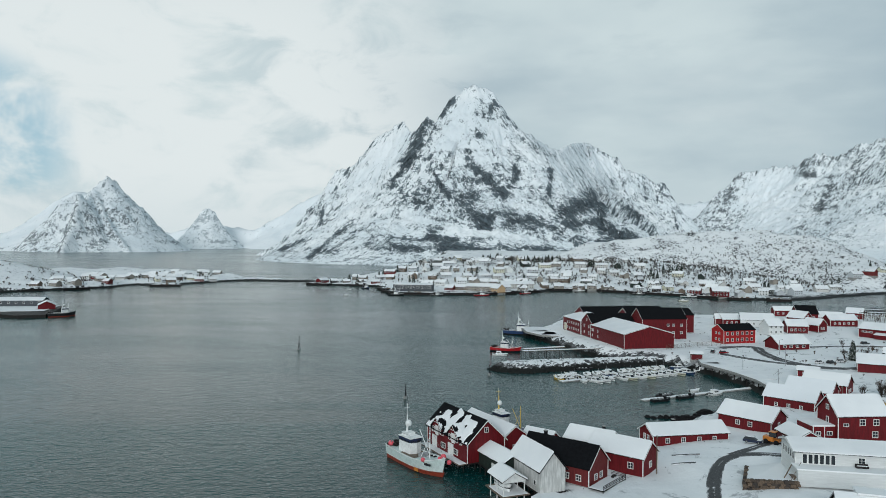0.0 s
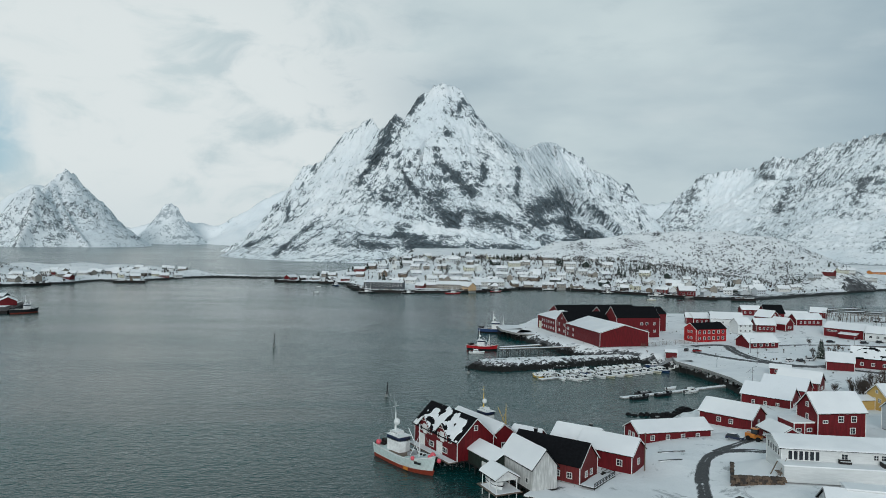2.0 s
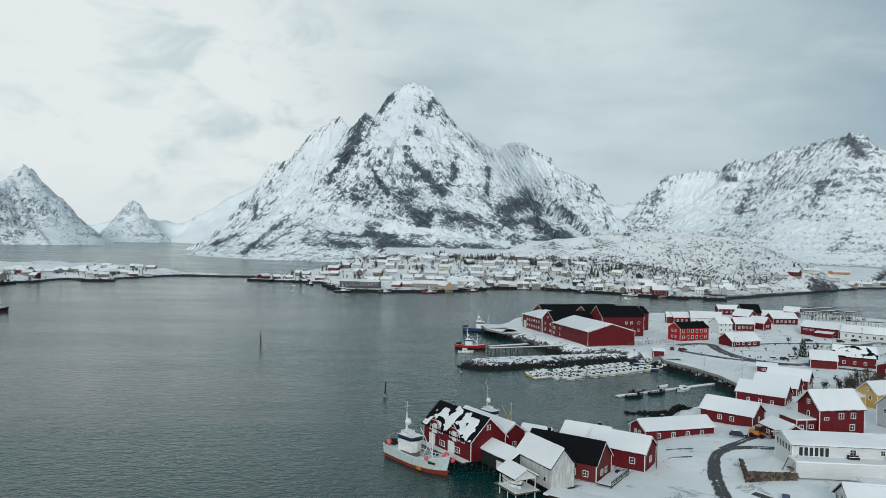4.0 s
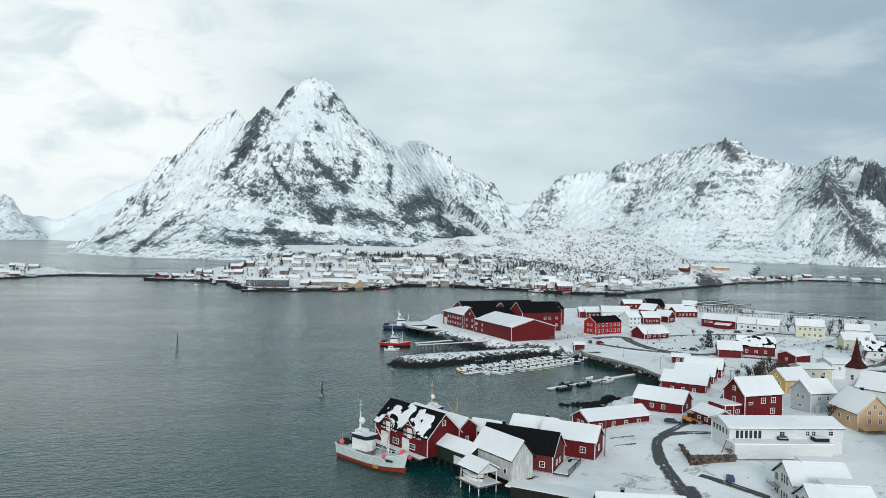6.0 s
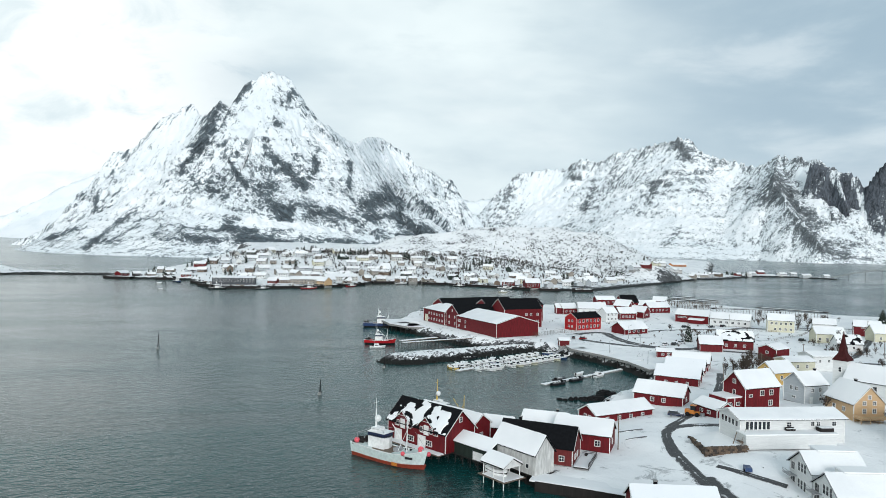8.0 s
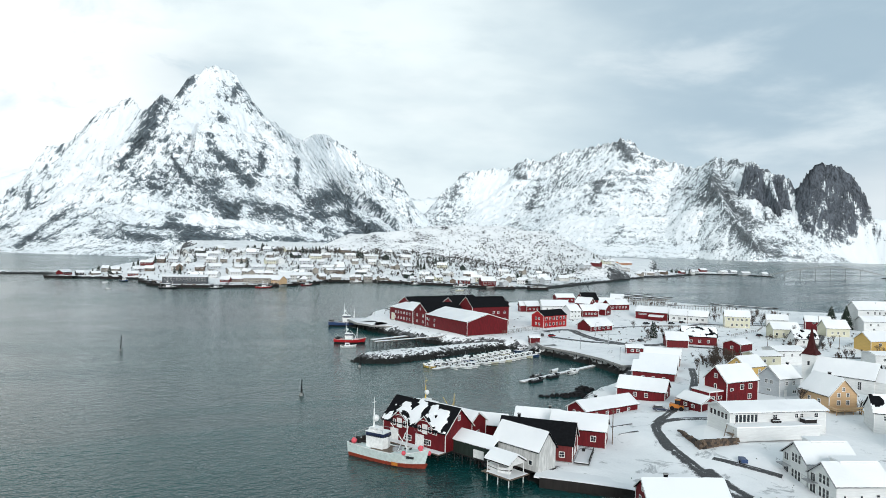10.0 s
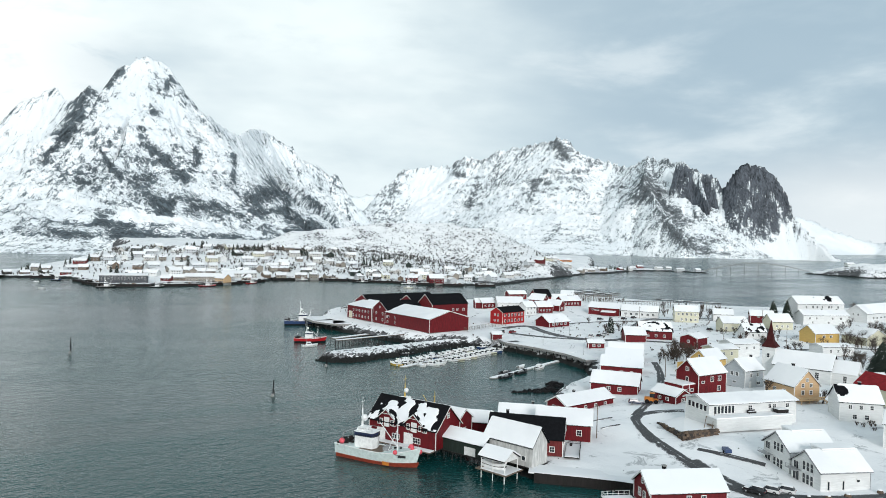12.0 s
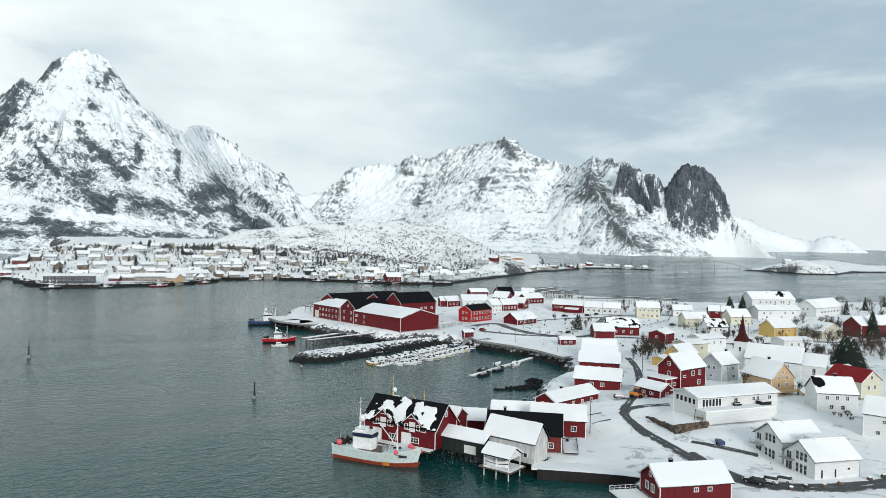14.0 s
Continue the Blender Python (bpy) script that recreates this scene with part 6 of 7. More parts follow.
quay([(116, 307), (121, 288), (123, 270), (121, 252)][::-1], 9.0, 4.1, "timber-piled harbour quay with a snowy deck")
def sea_wall(points, top, label):
    w = empty("sea_wall", pose(0, 0, 0), label, "wall", kind="structure")
    for i, ((ax, ay), (bx, by)) in enumerate(zip(points[:-1], points[1:])):
        ln, yaw = math.hypot(bx - ax, by - ay), math.atan2(by - ay, bx - ax)
        cx, cy, nx, ny = (ax + bx) / 2, (ay + by) / 2, -math.sin(yaw), math.cos(yaw)
        part("wall_face", Geo().box(cx + nx * 0.6, cy + ny * 0.6, top / 2 - 1.0, ln + 0.4, 1.2, top + 2.0, yaw), DARKWOOD, w, "tarred timber facing")
        part("snow", Geo().box(cx + nx * 3.0, cy + ny * 3.0, top - 0.04 - 0.035 * i, ln + 3.0, 5.8, 0.36, yaw), SNOW_ROOF, w)
    return w


sea_wall([(19.6, 147.6), (27.5, 140.8), (33.4, 135.2), (37.0, 130.6)], 2.25, "dark timber sea wall along the snowy yard")
quay([(120, 325), (116, 307)][::-1], 8.0, 4.1, "corner of the harbour quay")
quay([(53, 436), (53, 414), (60, 398), (76, 392)][::-1], 16.0, 4.3, "dark timber plant quay with snow and gear")


def jetty(a, b, width, top, label, step=4.0):
    j = empty("jetty", pose(0, 0, 0), label, "jetty", "wooden jetties")
    a, b = Vector((*a, top)), Vector((*b, top))
    v = (b - a).normalized()
    s = Vector((-v.y, v.x, 0)) * width / 2
    n = int((b - a).length / step)
    yaw = math.atan2(v.y, v.x)
    for i in range(n):
        c = a.lerp(b, (i + 0.5) / n)
        part("plank_deck", Geo().box(c.x, c.y, top, (b - a).length / n - 0.05, width, 0.18, yaw), WOOD, j)
        part("deck_snow", Geo().box(c.x + s.x * 0.1, c.y + s.y * 0.1, top + 0.14, (b - a).length / n - 0.1, width * 0.7, 0.1, yaw), SNOW_ROOF, j)
        for k in (-1, 1):
            p = a.lerp(b, i / n) + s * k * 0.9
            part("post", Geo().beam(p, (p.x, p.y, -2.0), 0.13, 5), DARKWOOD, j)
        p, q = a.lerp(b, i / n) - s * 0.9, a.lerp(b, (i + 1) / n) - s * 0.9
        part("brace", Geo().beam(p, (q.x, q.y, 0.6), 0.07), DARKWOOD, j)
    return j


jetty((42, 341), (112, 359), 3.0, 3.9, "long wooden jetty on crossed stilts")
jetty((44, 352), (66, 361), 4.0, 3.2, "short wooden landing stage")

BREAK = [(24, 314), (25, 309), (31, 304), (41, 303.5), (60, 310), (85, 320.5), (109, 327), (131, 327), (131, 338), (110, 338), (92, 337), (70, 332), (50, 328), (34, 324), (26, 319)]


def breakwater():
    xs, ys = np.arange(16, 138, 0.9), np.arange(296, 345, 0.9)
    gx, gy = np.meshgrid(xs, ys)
    d = inside_depth(gx, gy, BREAK) + fbm(gx / 4, gy / 4, 3, 61) * 1.2
    z = np.where(d > 0, 3.6 * (1 - np.exp(-np.maximum(d, 0) / 3.2)), d * 0.8) + 0.5 * fbm(gx / 2.2, gy / 2.2, 3, 63)
    ob = sheet("breakwater", xs, ys, z, RUBBLE, d > -3)
    tagged(ob, "rubble breakwater of dark boulders capped with snow", "breakwater", kind="structure")
    rr = random.Random(3)
    g = Geo()
    for i in range(900):
        k = rr.randrange(0, 8)
        (ax, ay), (bx, by) = BREAK[k], BREAK[k + 1]
        t = rr.random()
        off = rr.uniform(-1.5, 4.5)
        x, y = ax + (bx - ax) * t, ay + (by - ay) * t
        nx, ny = -(by - ay), bx - ax
        l = math.hypot(nx, ny) + 1e-6
        x, y = x + nx / l * off, y + ny / l * off
        zz = 3.3 * (1 - math.exp(-max(off, 0) / 3.2)) + 0.15
        r = rr.uniform(0.4, 1.1)
        g.add([(x + r * math.cos(a) * rr.uniform(0.7, 1.2), y + r * math.sin(a) * rr.uniform(0.7, 1.2), zz - 0.5) for a in (0, 1.3, 2.5, 3.8, 5.0)] + [(x + rr.uniform(-.3, .3), y + rr.uniform(-.3, .3), zz + r * rr.uniform(0.4, 0.8))] , [(0, 1, 5), (1, 2, 5), (2, 3, 5), (3, 4, 5), (4, 0, 5)])
    tagged(part("boulders", g, RUBBLE), "piled dark boulders with snow between", "boulders", kind="stuff")


breakwater()


def skerry(x, y, L, W, yaw, h):
    g = Geo()
    rr = random.Random(9)
    for i in range(46):
        a, r = rr.uniform(0, 6.28), math.sqrt(rr.random())
        px, py = r * math.cos(a) * L / 2, r * math.sin(a) * W / 2
        s = rr.uniform(0.6, 1.6)
        hh = h * (1 - 0.6 * r) * rr.uniform(0.6, 1.2)
        g.add([(px + s * math.cos(b) * rr.uniform(.8, 1.5), py + s * math.sin(b), -0.4) for b in (0, 1.2, 2.5, 3.7, 5)] + [(px + s * 0.5 * math.cos(b), py + s * 0.5 * math.sin(b), hh) for b in (0.3, 1.5, 2.8, 4.0, 5.3)], [(0, 1, 6, 5), (1, 2, 7, 6), (2, 3, 8, 7), (3, 4, 9, 8), (4, 0, 5, 9), (5, 6, 7, 8, 9)])
    ob = part("skerry", g, BLACK, None, "", pose(x, y, 0, 0, 0, yaw))
    return tagged(ob, "low black weed-covered skerry", "rock", kind="structure")


skerry(78, 224.5, 22, 5, -12, 1.4)
skerry(88, 231, 9, 6, 30, 1.6)
skerry(30, 128, 14, 8, 70, 1.0)


def sea_mark(x, y, h, label):
    s = empty("sea_mark", pose(x, y, 0), label, "sea mark", "sea marks")
    part("post", Geo().beam((0, 0, -2), (0.3, 0, h), 0.3, 7, 0.14), BLACK, s)
    part("base", Geo().beam((0, 0, -1), (0, 0, 0.9), 0.9, 8, 0.5), CONCRETE, s)
    part("brace", Geo().beam((1.1, 0.3, -0.5), (0.25, 0, h * 0.6), 0.1), BLACK, s)
    part("topmark", Geo().box(0.3, 0, h + 0.2, 0.35, 0.35, 0.7), BLACK, s)


sea_mark(-71.5, 366.5, 6.5, "dark iron sea mark standing in the bay")
sea_mark(-12, 252.8, 4.8, "black leaning sea mark with a brace")
sea_mark(22, 298, 4.0, "thin sea mark off the breakwater")
sea_mark(333, 720, 5.0, "small sea mark off the far shore")

# ---- warehouse details ----
for cx in (-4.4, 4.2):
    d = part("dormer", Geo().prism([(-2.5, 0), (2.5, 0), (2.5, 1.7), (0, 3.9), (-2.5, 1.7)], 0, 4.4), RED, warehouse, "gabled hoist dormer", pose(cx, -5.75, 4.0, 0, 0, 90))
    rf = Geo()
    for s in (-1, 1):
        rf.prism([(0, 4.1), (s * 2.95, 1.5), (s * 2.95, 1.34), (0, 3.92)], -0.5, 5.0)
    part("dormer_roof", rf, SLATE, d)
    part("dormer_trim", Geo().prism([(0, 4.12), (2.95, 1.52), (2.95, 1.3), (0, 3.86)], -0.56, -0.5).prism([(0, 4.12), (-2.95, 1.52), (-2.95, 1.3), (0, 3.86)], -0.56, -0.5).box(-0.53, 0, 2.9, 0.06, 2.2, 0.12), TRIM, d, "white fretwork trim")
    part("hatch", Geo().box(-0.06, 0, 0.7, 0.1, 1.7, 2.4), TRIM, d, "white loading hatch")
    for s in (-1, 1):
        f, g2 = window_meshes(0.8, 1.3, 1, 3, TRIM)
        w = part("window", f, None, d, "", pose(-0.06, s * 1.75, 0.7, 0, 0, -90))
        part("pane", g2, None, w)
    sn = snow_sheet(5.2, 5.4, 1.6, 3.95, 0.15, 0.12, cx, 0.26, 0.3, (), (-1,))
    part("dormer_snow", sn, SNOW_ROOF, d, "slumped snow on the dormer", pose(2.3, 0, 0), smooth=True)
part("roof_snow", snow_sheet(20.5, 10.6, 5.0, 9.9, 0.55, -0.5, 3.3, 0.28, 0.25, ((-1.2, 2.6, 2.0, 1.3), (-0.6, 4.6, 1.6, 1.0), (7.0, 2.9, 1.7, 1.4), (7.2, 4.6, 1.4, 0.9), (3.2, 2.0, 1.3, 0.9), (-6.2, 2.3, 1.4, 0.9), (-9.0, 4.0, 2.0, 0.55), (8.6, 5.4, 1.2, 0.6)), (-1,)), SNOW_ROOF, warehouse, "ragged patches of melting snow", smooth=True)
part("walkway", Geo().box(0, -6.6, -0.12, 21, 2.4, 0.2), WOOD, warehouse, "snowy quay walkway")
part("walkway_snow", Geo().box(0, -6.5, 0.04, 20.6, 2.0, 0.12), SNOW_ROOF, warehouse)

# ---- open boat shelter ----
can = empty("boat_shelter", pose(14.0, 153.6, 2.2, 0, 0, -69.5) @ Matrix.Diagonal((1.12, 1.12, 1.08, 1)), "open white boat shelter on stilts with snow roof", "shelter")
part("platform", Geo().box(0, 0, -0.1, 7.6, 6.0, 0.22), WOOD, can)
part("platform_snow", Geo().box(0.4, 0, 0.06, 6.4, 5.4, 0.12), SNOW_ROOF, can)
for px in (-2.9, 0, 2.9):
    for py in (-2.2, 2.2):
        part("post", Geo().beam((px, py, -3.5), (px, py, 2.6), 0.11, 5), TRIM, can)
for px in (-2.9, 2.9):
    part("gable_board", Geo().prism([(-2.4, 2.3), (2.4, 2.3), (2.4, 2.7), (0, 4.2), (-2.4, 2.7)], px - 0.06, px + 0.06), TRIM, can)
for s in (-1, 1):
    part("side_board", Geo().box(0, s * 2.35, 2.5, 5.9, 0.1, 0.5), TRIM, can)
part("roof", Geo().prism([(0, 4.35), (2.8, 2.62), (2.8, 2.5), (0, 4.2), (-2.8, 2.5), (-2.8, 2.62)], -3.3, 3.3), SLATE, can)
part("roof_snow", snow_slab(6.2, 4.9, 2.75, 4.2, 0.3), SNOW_ROOF, can)
copy_thing(KINDS[3], pose(13.4, 154.4, 2.5, 0, 0, -72) @ Matrix.Diagonal((1.25, 1.3, 1.25, 1)))

# ---- cabin decks and fences ----
dk = empty("wooden_deck", pose(36.5, 155.4, 3.0, 0, 0, 49), "snowy wooden deck with a dark railing", "deck")
part("floor", Geo().box(0, 0, -0.1, 11, 3.6, 0.22), DARKWOOD, dk)
part("snow", Geo().box(0, 0, 0.08, 10.8, 3.4, 0.14), SNOW_ROOF, dk)
for px in np.linspace(-5.4, 5.4, 8):
    part("rail_post", Geo().beam((px, -1.7, -1.2), (px, -1.7, 1.0), 0.06), DARKWOOD, dk)
for zz in (0.35, 0.7, 1.0):
    part("rail", Geo().beam((-5.4, -1.7, zz), (5.4, -1.7, zz), 0.06), DARKWOOD, dk)
    part("rail", Geo().beam((5.4, -1.7, zz), (5.4, 1.8, zz), 0.06), DARKWOOD, dk)
part("bench", Geo().box(4.2, 0.6, 0.45, 1.6, 0.7, 0.1).box(3.6, 0.6, 0.2, 0.1, 0.6, 0.5).box(4.8, 0.6, 0.2, 0.1, 0.6, 0.5), DARKWOOD, dk)


# ---- roads ----
def road_mat():
    """Wet asphalt in two wheel tracks, packed snow between them and along the edges."""
    m = Mat("slushy_asphalt", 0.7)
    n = m.noise(0.16, 6, 0.62, 0.8, world=True)
    f = m.noise(2.6, 5, 0.65, world=True)
    at = m.t.nodes.new("ShaderNodeAttribute")
    at.attribute_name = "across"
    off = m.math("ABSOLUTE", m.math("SUBTRACT", m.math("ABSOLUTE", at.outputs["Fac"]), 0.40))
    ragged = m.math("ADD", m.math("MULTIPLY", m.math("SUBTRACT", n, 0.5), 1.5), m.math("MULTIPLY", m.math("SUBTRACT", f, 0.5), 0.75))
    base = m.mix((0.026, 0.027, 0.029), (0.078, 0.078, 0.080), m.ramp(f, 0.3, 0.7))
    base = m.mix(base, (0.34, 0.34, 0.345), m.ramp(m.math("ADD", off, ragged), 0.34, 0.44))
    base = m.mix(base, (0.82, 0.825, 0.83), m.ramp(m.math("ADD", off, ragged), 0.46, 0.60))
    return m.color(base).bump(f, 0.05, 0.5).m


SLUSH = road_mat()


def road(points, width, label, lift=0.12):
    """A strip that lies on the ground along a smoothed line."""
    pts = [Vector((x, y, 0)) for x, y in points]
    for _ in range(3):
        pts = [pts[0]] + [q for a, b in zip(pts[:-1], pts[1:]) for q in (a.lerp(b, 0.25), a.lerp(b, 0.75))] + [pts[-1]]
    g = Geo()
    vs, fs = [], []
    m = 6
    for i, p in enumerate(pts):
        t = (pts[min(i + 1, len(pts) - 1)] - pts[max(i - 1, 0)]).normalized()
        s = Vector((-t.y, t.x, 0))
        for k in range(m + 1):
            q = p + s * width * (k / m - 0.5)
            vs.append((q.x, q.y, ground_z(q.x, q.y) + lift + (0.06 if 0 < k < m else -0.12)))
    for i in range(len(pts) - 1):
        for k in range(m):
            a = i * (m + 1) + k
            fs.append((a, a + 1, a + m + 2, a + m + 1))
    g.add(vs, fs)
    ob = part("road", g, SLUSH, smooth=True)
    ob.data.attributes.new("across", "FLOAT", "POINT").data.foreach_set("value", [2.0 * k / m - 1.0 for _ in pts for k in range(m + 1)])
    return tagged(ob, label, "road", kind="structure")


road([(83.5, 163.9), (77, 169.5), (70, 169.5), (64.5, 163), (59.4, 153.5), (56, 145), (52.8, 136), (51.4, 129)], 3.1, "narrow slushy lane between snow banks")
road([(140, 345), (160.8, 349.9), (154, 332), (154, 311), (160, 294), (171, 286.5), (184, 292), (198, 304), (218, 326)], 6.0, "cleared asphalt road curving across the harbour front")
road([(52.8, 134), (50.0, 123), (49.6, 114.5), (56, 108.5), (68, 102.8), (88, 97)], 5.6, "slushy dark parking strip and lower road")
road([(56.5, 172.1), (63.2, 171.4)], 0.8, "short dark slit in the snow", 0.16)
road([(54.2, 165.5), (59.5, 164.1)], 0.8, "short dark slit in the snow", 0.16)
road([(70, 169.5), (84, 178), (100, 190), (118, 206), (140, 232)], 3.0, "trodden track through the snow between cabins")
road([(59.6, 137.6), (62.8, 130.6), (66.7, 124.5)], 2.2, "dark cleared strip beside the lane")
road([(218, 326), (250, 352), (262, 345), (300, 330)], 4.5, "snowy village street")
road([(171, 286.5), (196, 262), (215, 240), (250, 262), (300, 300)], 4.0, "narrow village street in snow")


road([(286, 346), (318, 334), (345, 318), (372, 318), (420, 312)], 4.0, "snowy street past the white houses")
road([(262, 345), (254, 372), (262, 382)], 5.0, "trodden yard before the hall")
road([(205, 240), (228, 226), (250, 222), (268, 210), (300, 200)], 3.6, "slushy lane behind the church")
road([(160, 294), (146, 312), (134, 330)], 4.0, "worn wheel tracks across the harbour front")
road([(186, 350), (206, 356), (232, 350), (246, 342)], 4.0, "cleared yard before the shop")


# ---- cars ----
def car(name, paint_mat, label, L=4.4, snow=True, tall=1.5):
    c = empty(name, pose(0, 0, 0), label, "car", "parked cars")
    body = Geo().loft([[(-L / 2, -0.86, z), (L / 2 - 0.1, -0.84, z), (L / 2, -0.6, z), (L / 2, 0.6, z), (L / 2 - 0.1, 0.84, z), (-L / 2, 0.86, z)] for z in (0.28, 0.62)] + [[(-L / 2 + 0.08, -0.82, 0.9), (L / 2 - 0.35, -0.78, 0.86), (L / 2 - 0.2, -0.5, 0.82), (L / 2 - 0.2, 0.5, 0.82), (L / 2 - 0.35, 0.78, 0.86), (-L / 2 + 0.08, 0.82, 0.9)]])
    part("body", body, paint_mat, c)
    part("cabin", Geo().loft([[(-L / 2 + 0.15, -0.76, 0.88), (L * 0.2, -0.74, 0.86), (L * 0.2, 0.74, 0.86), (-L / 2 + 0.15, 0.76, 0.88)], [(-L / 2 + 0.5, -0.6, tall - 0.06), (L * 0.06, -0.58, tall - 0.04), (L * 0.06, 0.58, tall - 0.04), (-L / 2 + 0.5, 0.6, tall - 0.06)]]), GLASS, c, "dark window glass")
    part("roof", Geo().box(-L * 0.16, 0, tall, L * 0.5, 1.2, 0.08), paint_mat, c)
    if snow:
        part("roof_snow", Geo().box(-L * 0.16, 0, tall + 0.09, L * 0.46, 1.1, 0.1).box(L * 0.33, 0, 0.9, L * 0.2, 1.2, 0.07), SNOW_ROOF, c)
    for sx in (-0.3, 0.31):
        for sy in (-0.8, 0.8):
            w = part("wheel", Geo().beam((sx * L, sy - 0.1, 0.32), (sx * L, sy + 0.1, 0.32), 0.32, 10), BLACK, c)
            part("rim", Geo().beam((sx * L, sy - 0.12, 0.32), (sx * L, sy + 0.12, 0.32), 0.18, 8), STEEL, w)
    for sy in (-0.6, 0.6):
        part("headlight", Geo().box(L / 2 - 0.05, sy, 0.66, 0.12, 0.3, 0.14), TRIM, c)
        part("tail_light", Geo().box(-L / 2 + 0.02, sy, 0.75, 0.1, 0.25, 0.14), RED_ROOF, c)
    return c


DARKBLUE = paint("dark_blue_car_paint", (0.012, 0.02, 0.05), 0.25)
CARWHITE = paint("white_car_paint", (0.7, 0.7, 0.7), 0.25)
CARBLACK = paint("black_car_paint", (0.012, 0.012, 0.014), 0.25)
CARS = [car("car", DARKBLUE, "dark blue estate car parked on snow", 4.7), car("car", CARBLACK, "black car with snow on its roof"), car("car", CARWHITE, "white car parked in slush"), car("car", RED_ROOF, "red car parked on snow")]


def on_ground(x, y, yaw, dz=0.05):
    return pose(x, y, ground_z(x, y) + dz, 0, 0, yaw)


CAR_SPOTS = [(0, 80.2, 179.6, -35), (1, 50.2, 114.6, 110), (2, 53.2, 113.6, 112), (3, 136, 330, 20)]
for k, x, y, yw in CAR_SPOTS:
    CARS[k].matrix_basis = on_ground(x, y, yw, 0.25 if k in (1, 2) else 0.05)
for k, x, y, yw in ((2, 56.6, 112.6, 115), (1, 223, 361, 5), (1, 239, 357, 10), (1, 249, 359, 15), (2, 166, 302, 30), (1, 170.5, 301, 25), (2, 176, 303, 20), (1, 132, 333, 60), (2, 180, 346, 0), (1, 243.6, 293.6, 10), (2, 262, 366, 0), (1, 104, 190, -40)):
    copy_thing(CARS[k], on_ground(x, y, yw))
tk = empty("wheel_loader", on_ground(84, 177, -50), "orange and brown wheel loader parked in the snow", "vehicle")
part("body", Geo().box(-0.8, 0, 1.3, 2.6, 1.9, 1.1).box(1.0, 0, 1.0, 1.8, 1.5, 0.7), ORANGE, tk)
part("cab", Geo().box(0.1, 0, 2.4, 1.4, 1.5, 1.3), GLASS, tk)
part("cab_roof", Geo().box(0.1, 0, 3.1, 1.6, 1.7, 0.14), ORANGE, tk)
part("bucket", Geo().prism([(-1.1, 0.2), (1.1, 0.2), (1.1, 1.1), (-1.1, 1.1)], 2.6, 3.3).beam((1.4, 0.5, 1.2), (2.7, 0.5, 0.7), 0.13).beam((1.4, -0.5, 1.2), (2.7, -0.5, 0.7), 0.13), STEEL, tk)
for sx in (-1.3, 1.3):
    for sy in (-0.9, 0.9):
        part("wheel", Geo().beam((sx, sy - 0.22, 0.6), (sx, sy + 0.22, 0.6), 0.62, 12), BLACK, tk)
tr = empty("trailer", on_ground(63.4, 132.4, 60), "blue tarpaulin-covered trailer by the lane", "trailer")
part("box", Geo().box(0, 0, 0.75, 2.6, 1.4, 0.8), HULL_BLUE, tr)
part("drawbar", Geo().beam((1.3, 0, 0.5), (2.4, 0, 0.45), 0.05), STEEL, tr)
for sy in (-0.75, 0.75):
    part("wheel", Geo().beam((0, sy - 0.1, 0.3), (0, sy + 0.1, 0.3), 0.3, 10), BLACK, tr)


# ---- stone retaining wall ----
def stone_wall(points, label):
    w = empty("retaining_wall", pose(0, 0, 0), label, "stone wall", kind="structure")
    rr = random.Random(21)
    shapes = []
    for i in range(6):
        g = Geo()
        pr = [(rr.uniform(0.38, 0.55), rr.uniform(0.2, 0.3)) for _ in range(2)]
        j = lambda v: v + rr.uniform(-0.09, 0.09)
        g.add([(j(-0.48), j(-0.4), j(-0.3)), (j(0.48), j(-0.4), j(-0.3)), (j(0.48), j(0.4), j(-0.3)), (j(-0.48), j(0.4), j(-0.3)), (j(-0.42), j(-0.36), j(0.28)), (j(0.42), j(-0.36), j(0.28)), (j(0.42), j(0.36), j(0.28)), (j(-0.42), j(0.36), j(0.28))],
              [(3, 2, 1, 0), (4, 5, 6, 7), (0, 1, 5, 4), (1, 2, 6, 5), (2, 3, 7, 6), (3, 0, 4, 7)])
        shapes.append(g.mesh("stone", STONE))
    for (ax, ay, h0), (bx, by, h1) in zip(points[:-1], points[1:]):
        ln, yaw = math.hypot(bx - ax, by - ay), math.degrees(math.atan2(by - ay, bx - ax))
        for r in range(5):
            n = int(ln / 0.95)
            for i in range(n):
                t = (i + 0.5 + 0.4 * (r % 2)) / n
                h = h0 + (h1 - h0) * t
                if 0.55 * r > h or t > 1:
                    continue
                x, y = ax + (bx - ax) * t, ay + (by - ay) * t
                part("stone", rr.choice(shapes), None, w, "", pose(x + rr.uniform(-.1, .1), y + rr.uniform(-.1, .1), ground_z(ax, ay) - 0.3 + 0.55 * r + rr.uniform(-.05, .05), rr.uniform(-8, 8), rr.uniform(-8, 8), yaw + rr.uniform(-10, 10)))
    return w


def fieldstone():
    k = Mat("brown_fieldstone", 0.85, spec=0.2)
    grain = k.noise(5.0, 6, 0.65)
    tone = k.mix((0.045, 0.040, 0.038), (0.19, 0.135, 0.095), k.info.outputs["Random"])
    return k.color(k.mix(scaled((0.06, 0.05, 0.045), 0.6), tone, k.ramp(grain, 0.28, 0.55))).bump(grain, 0.12, 0.8).m


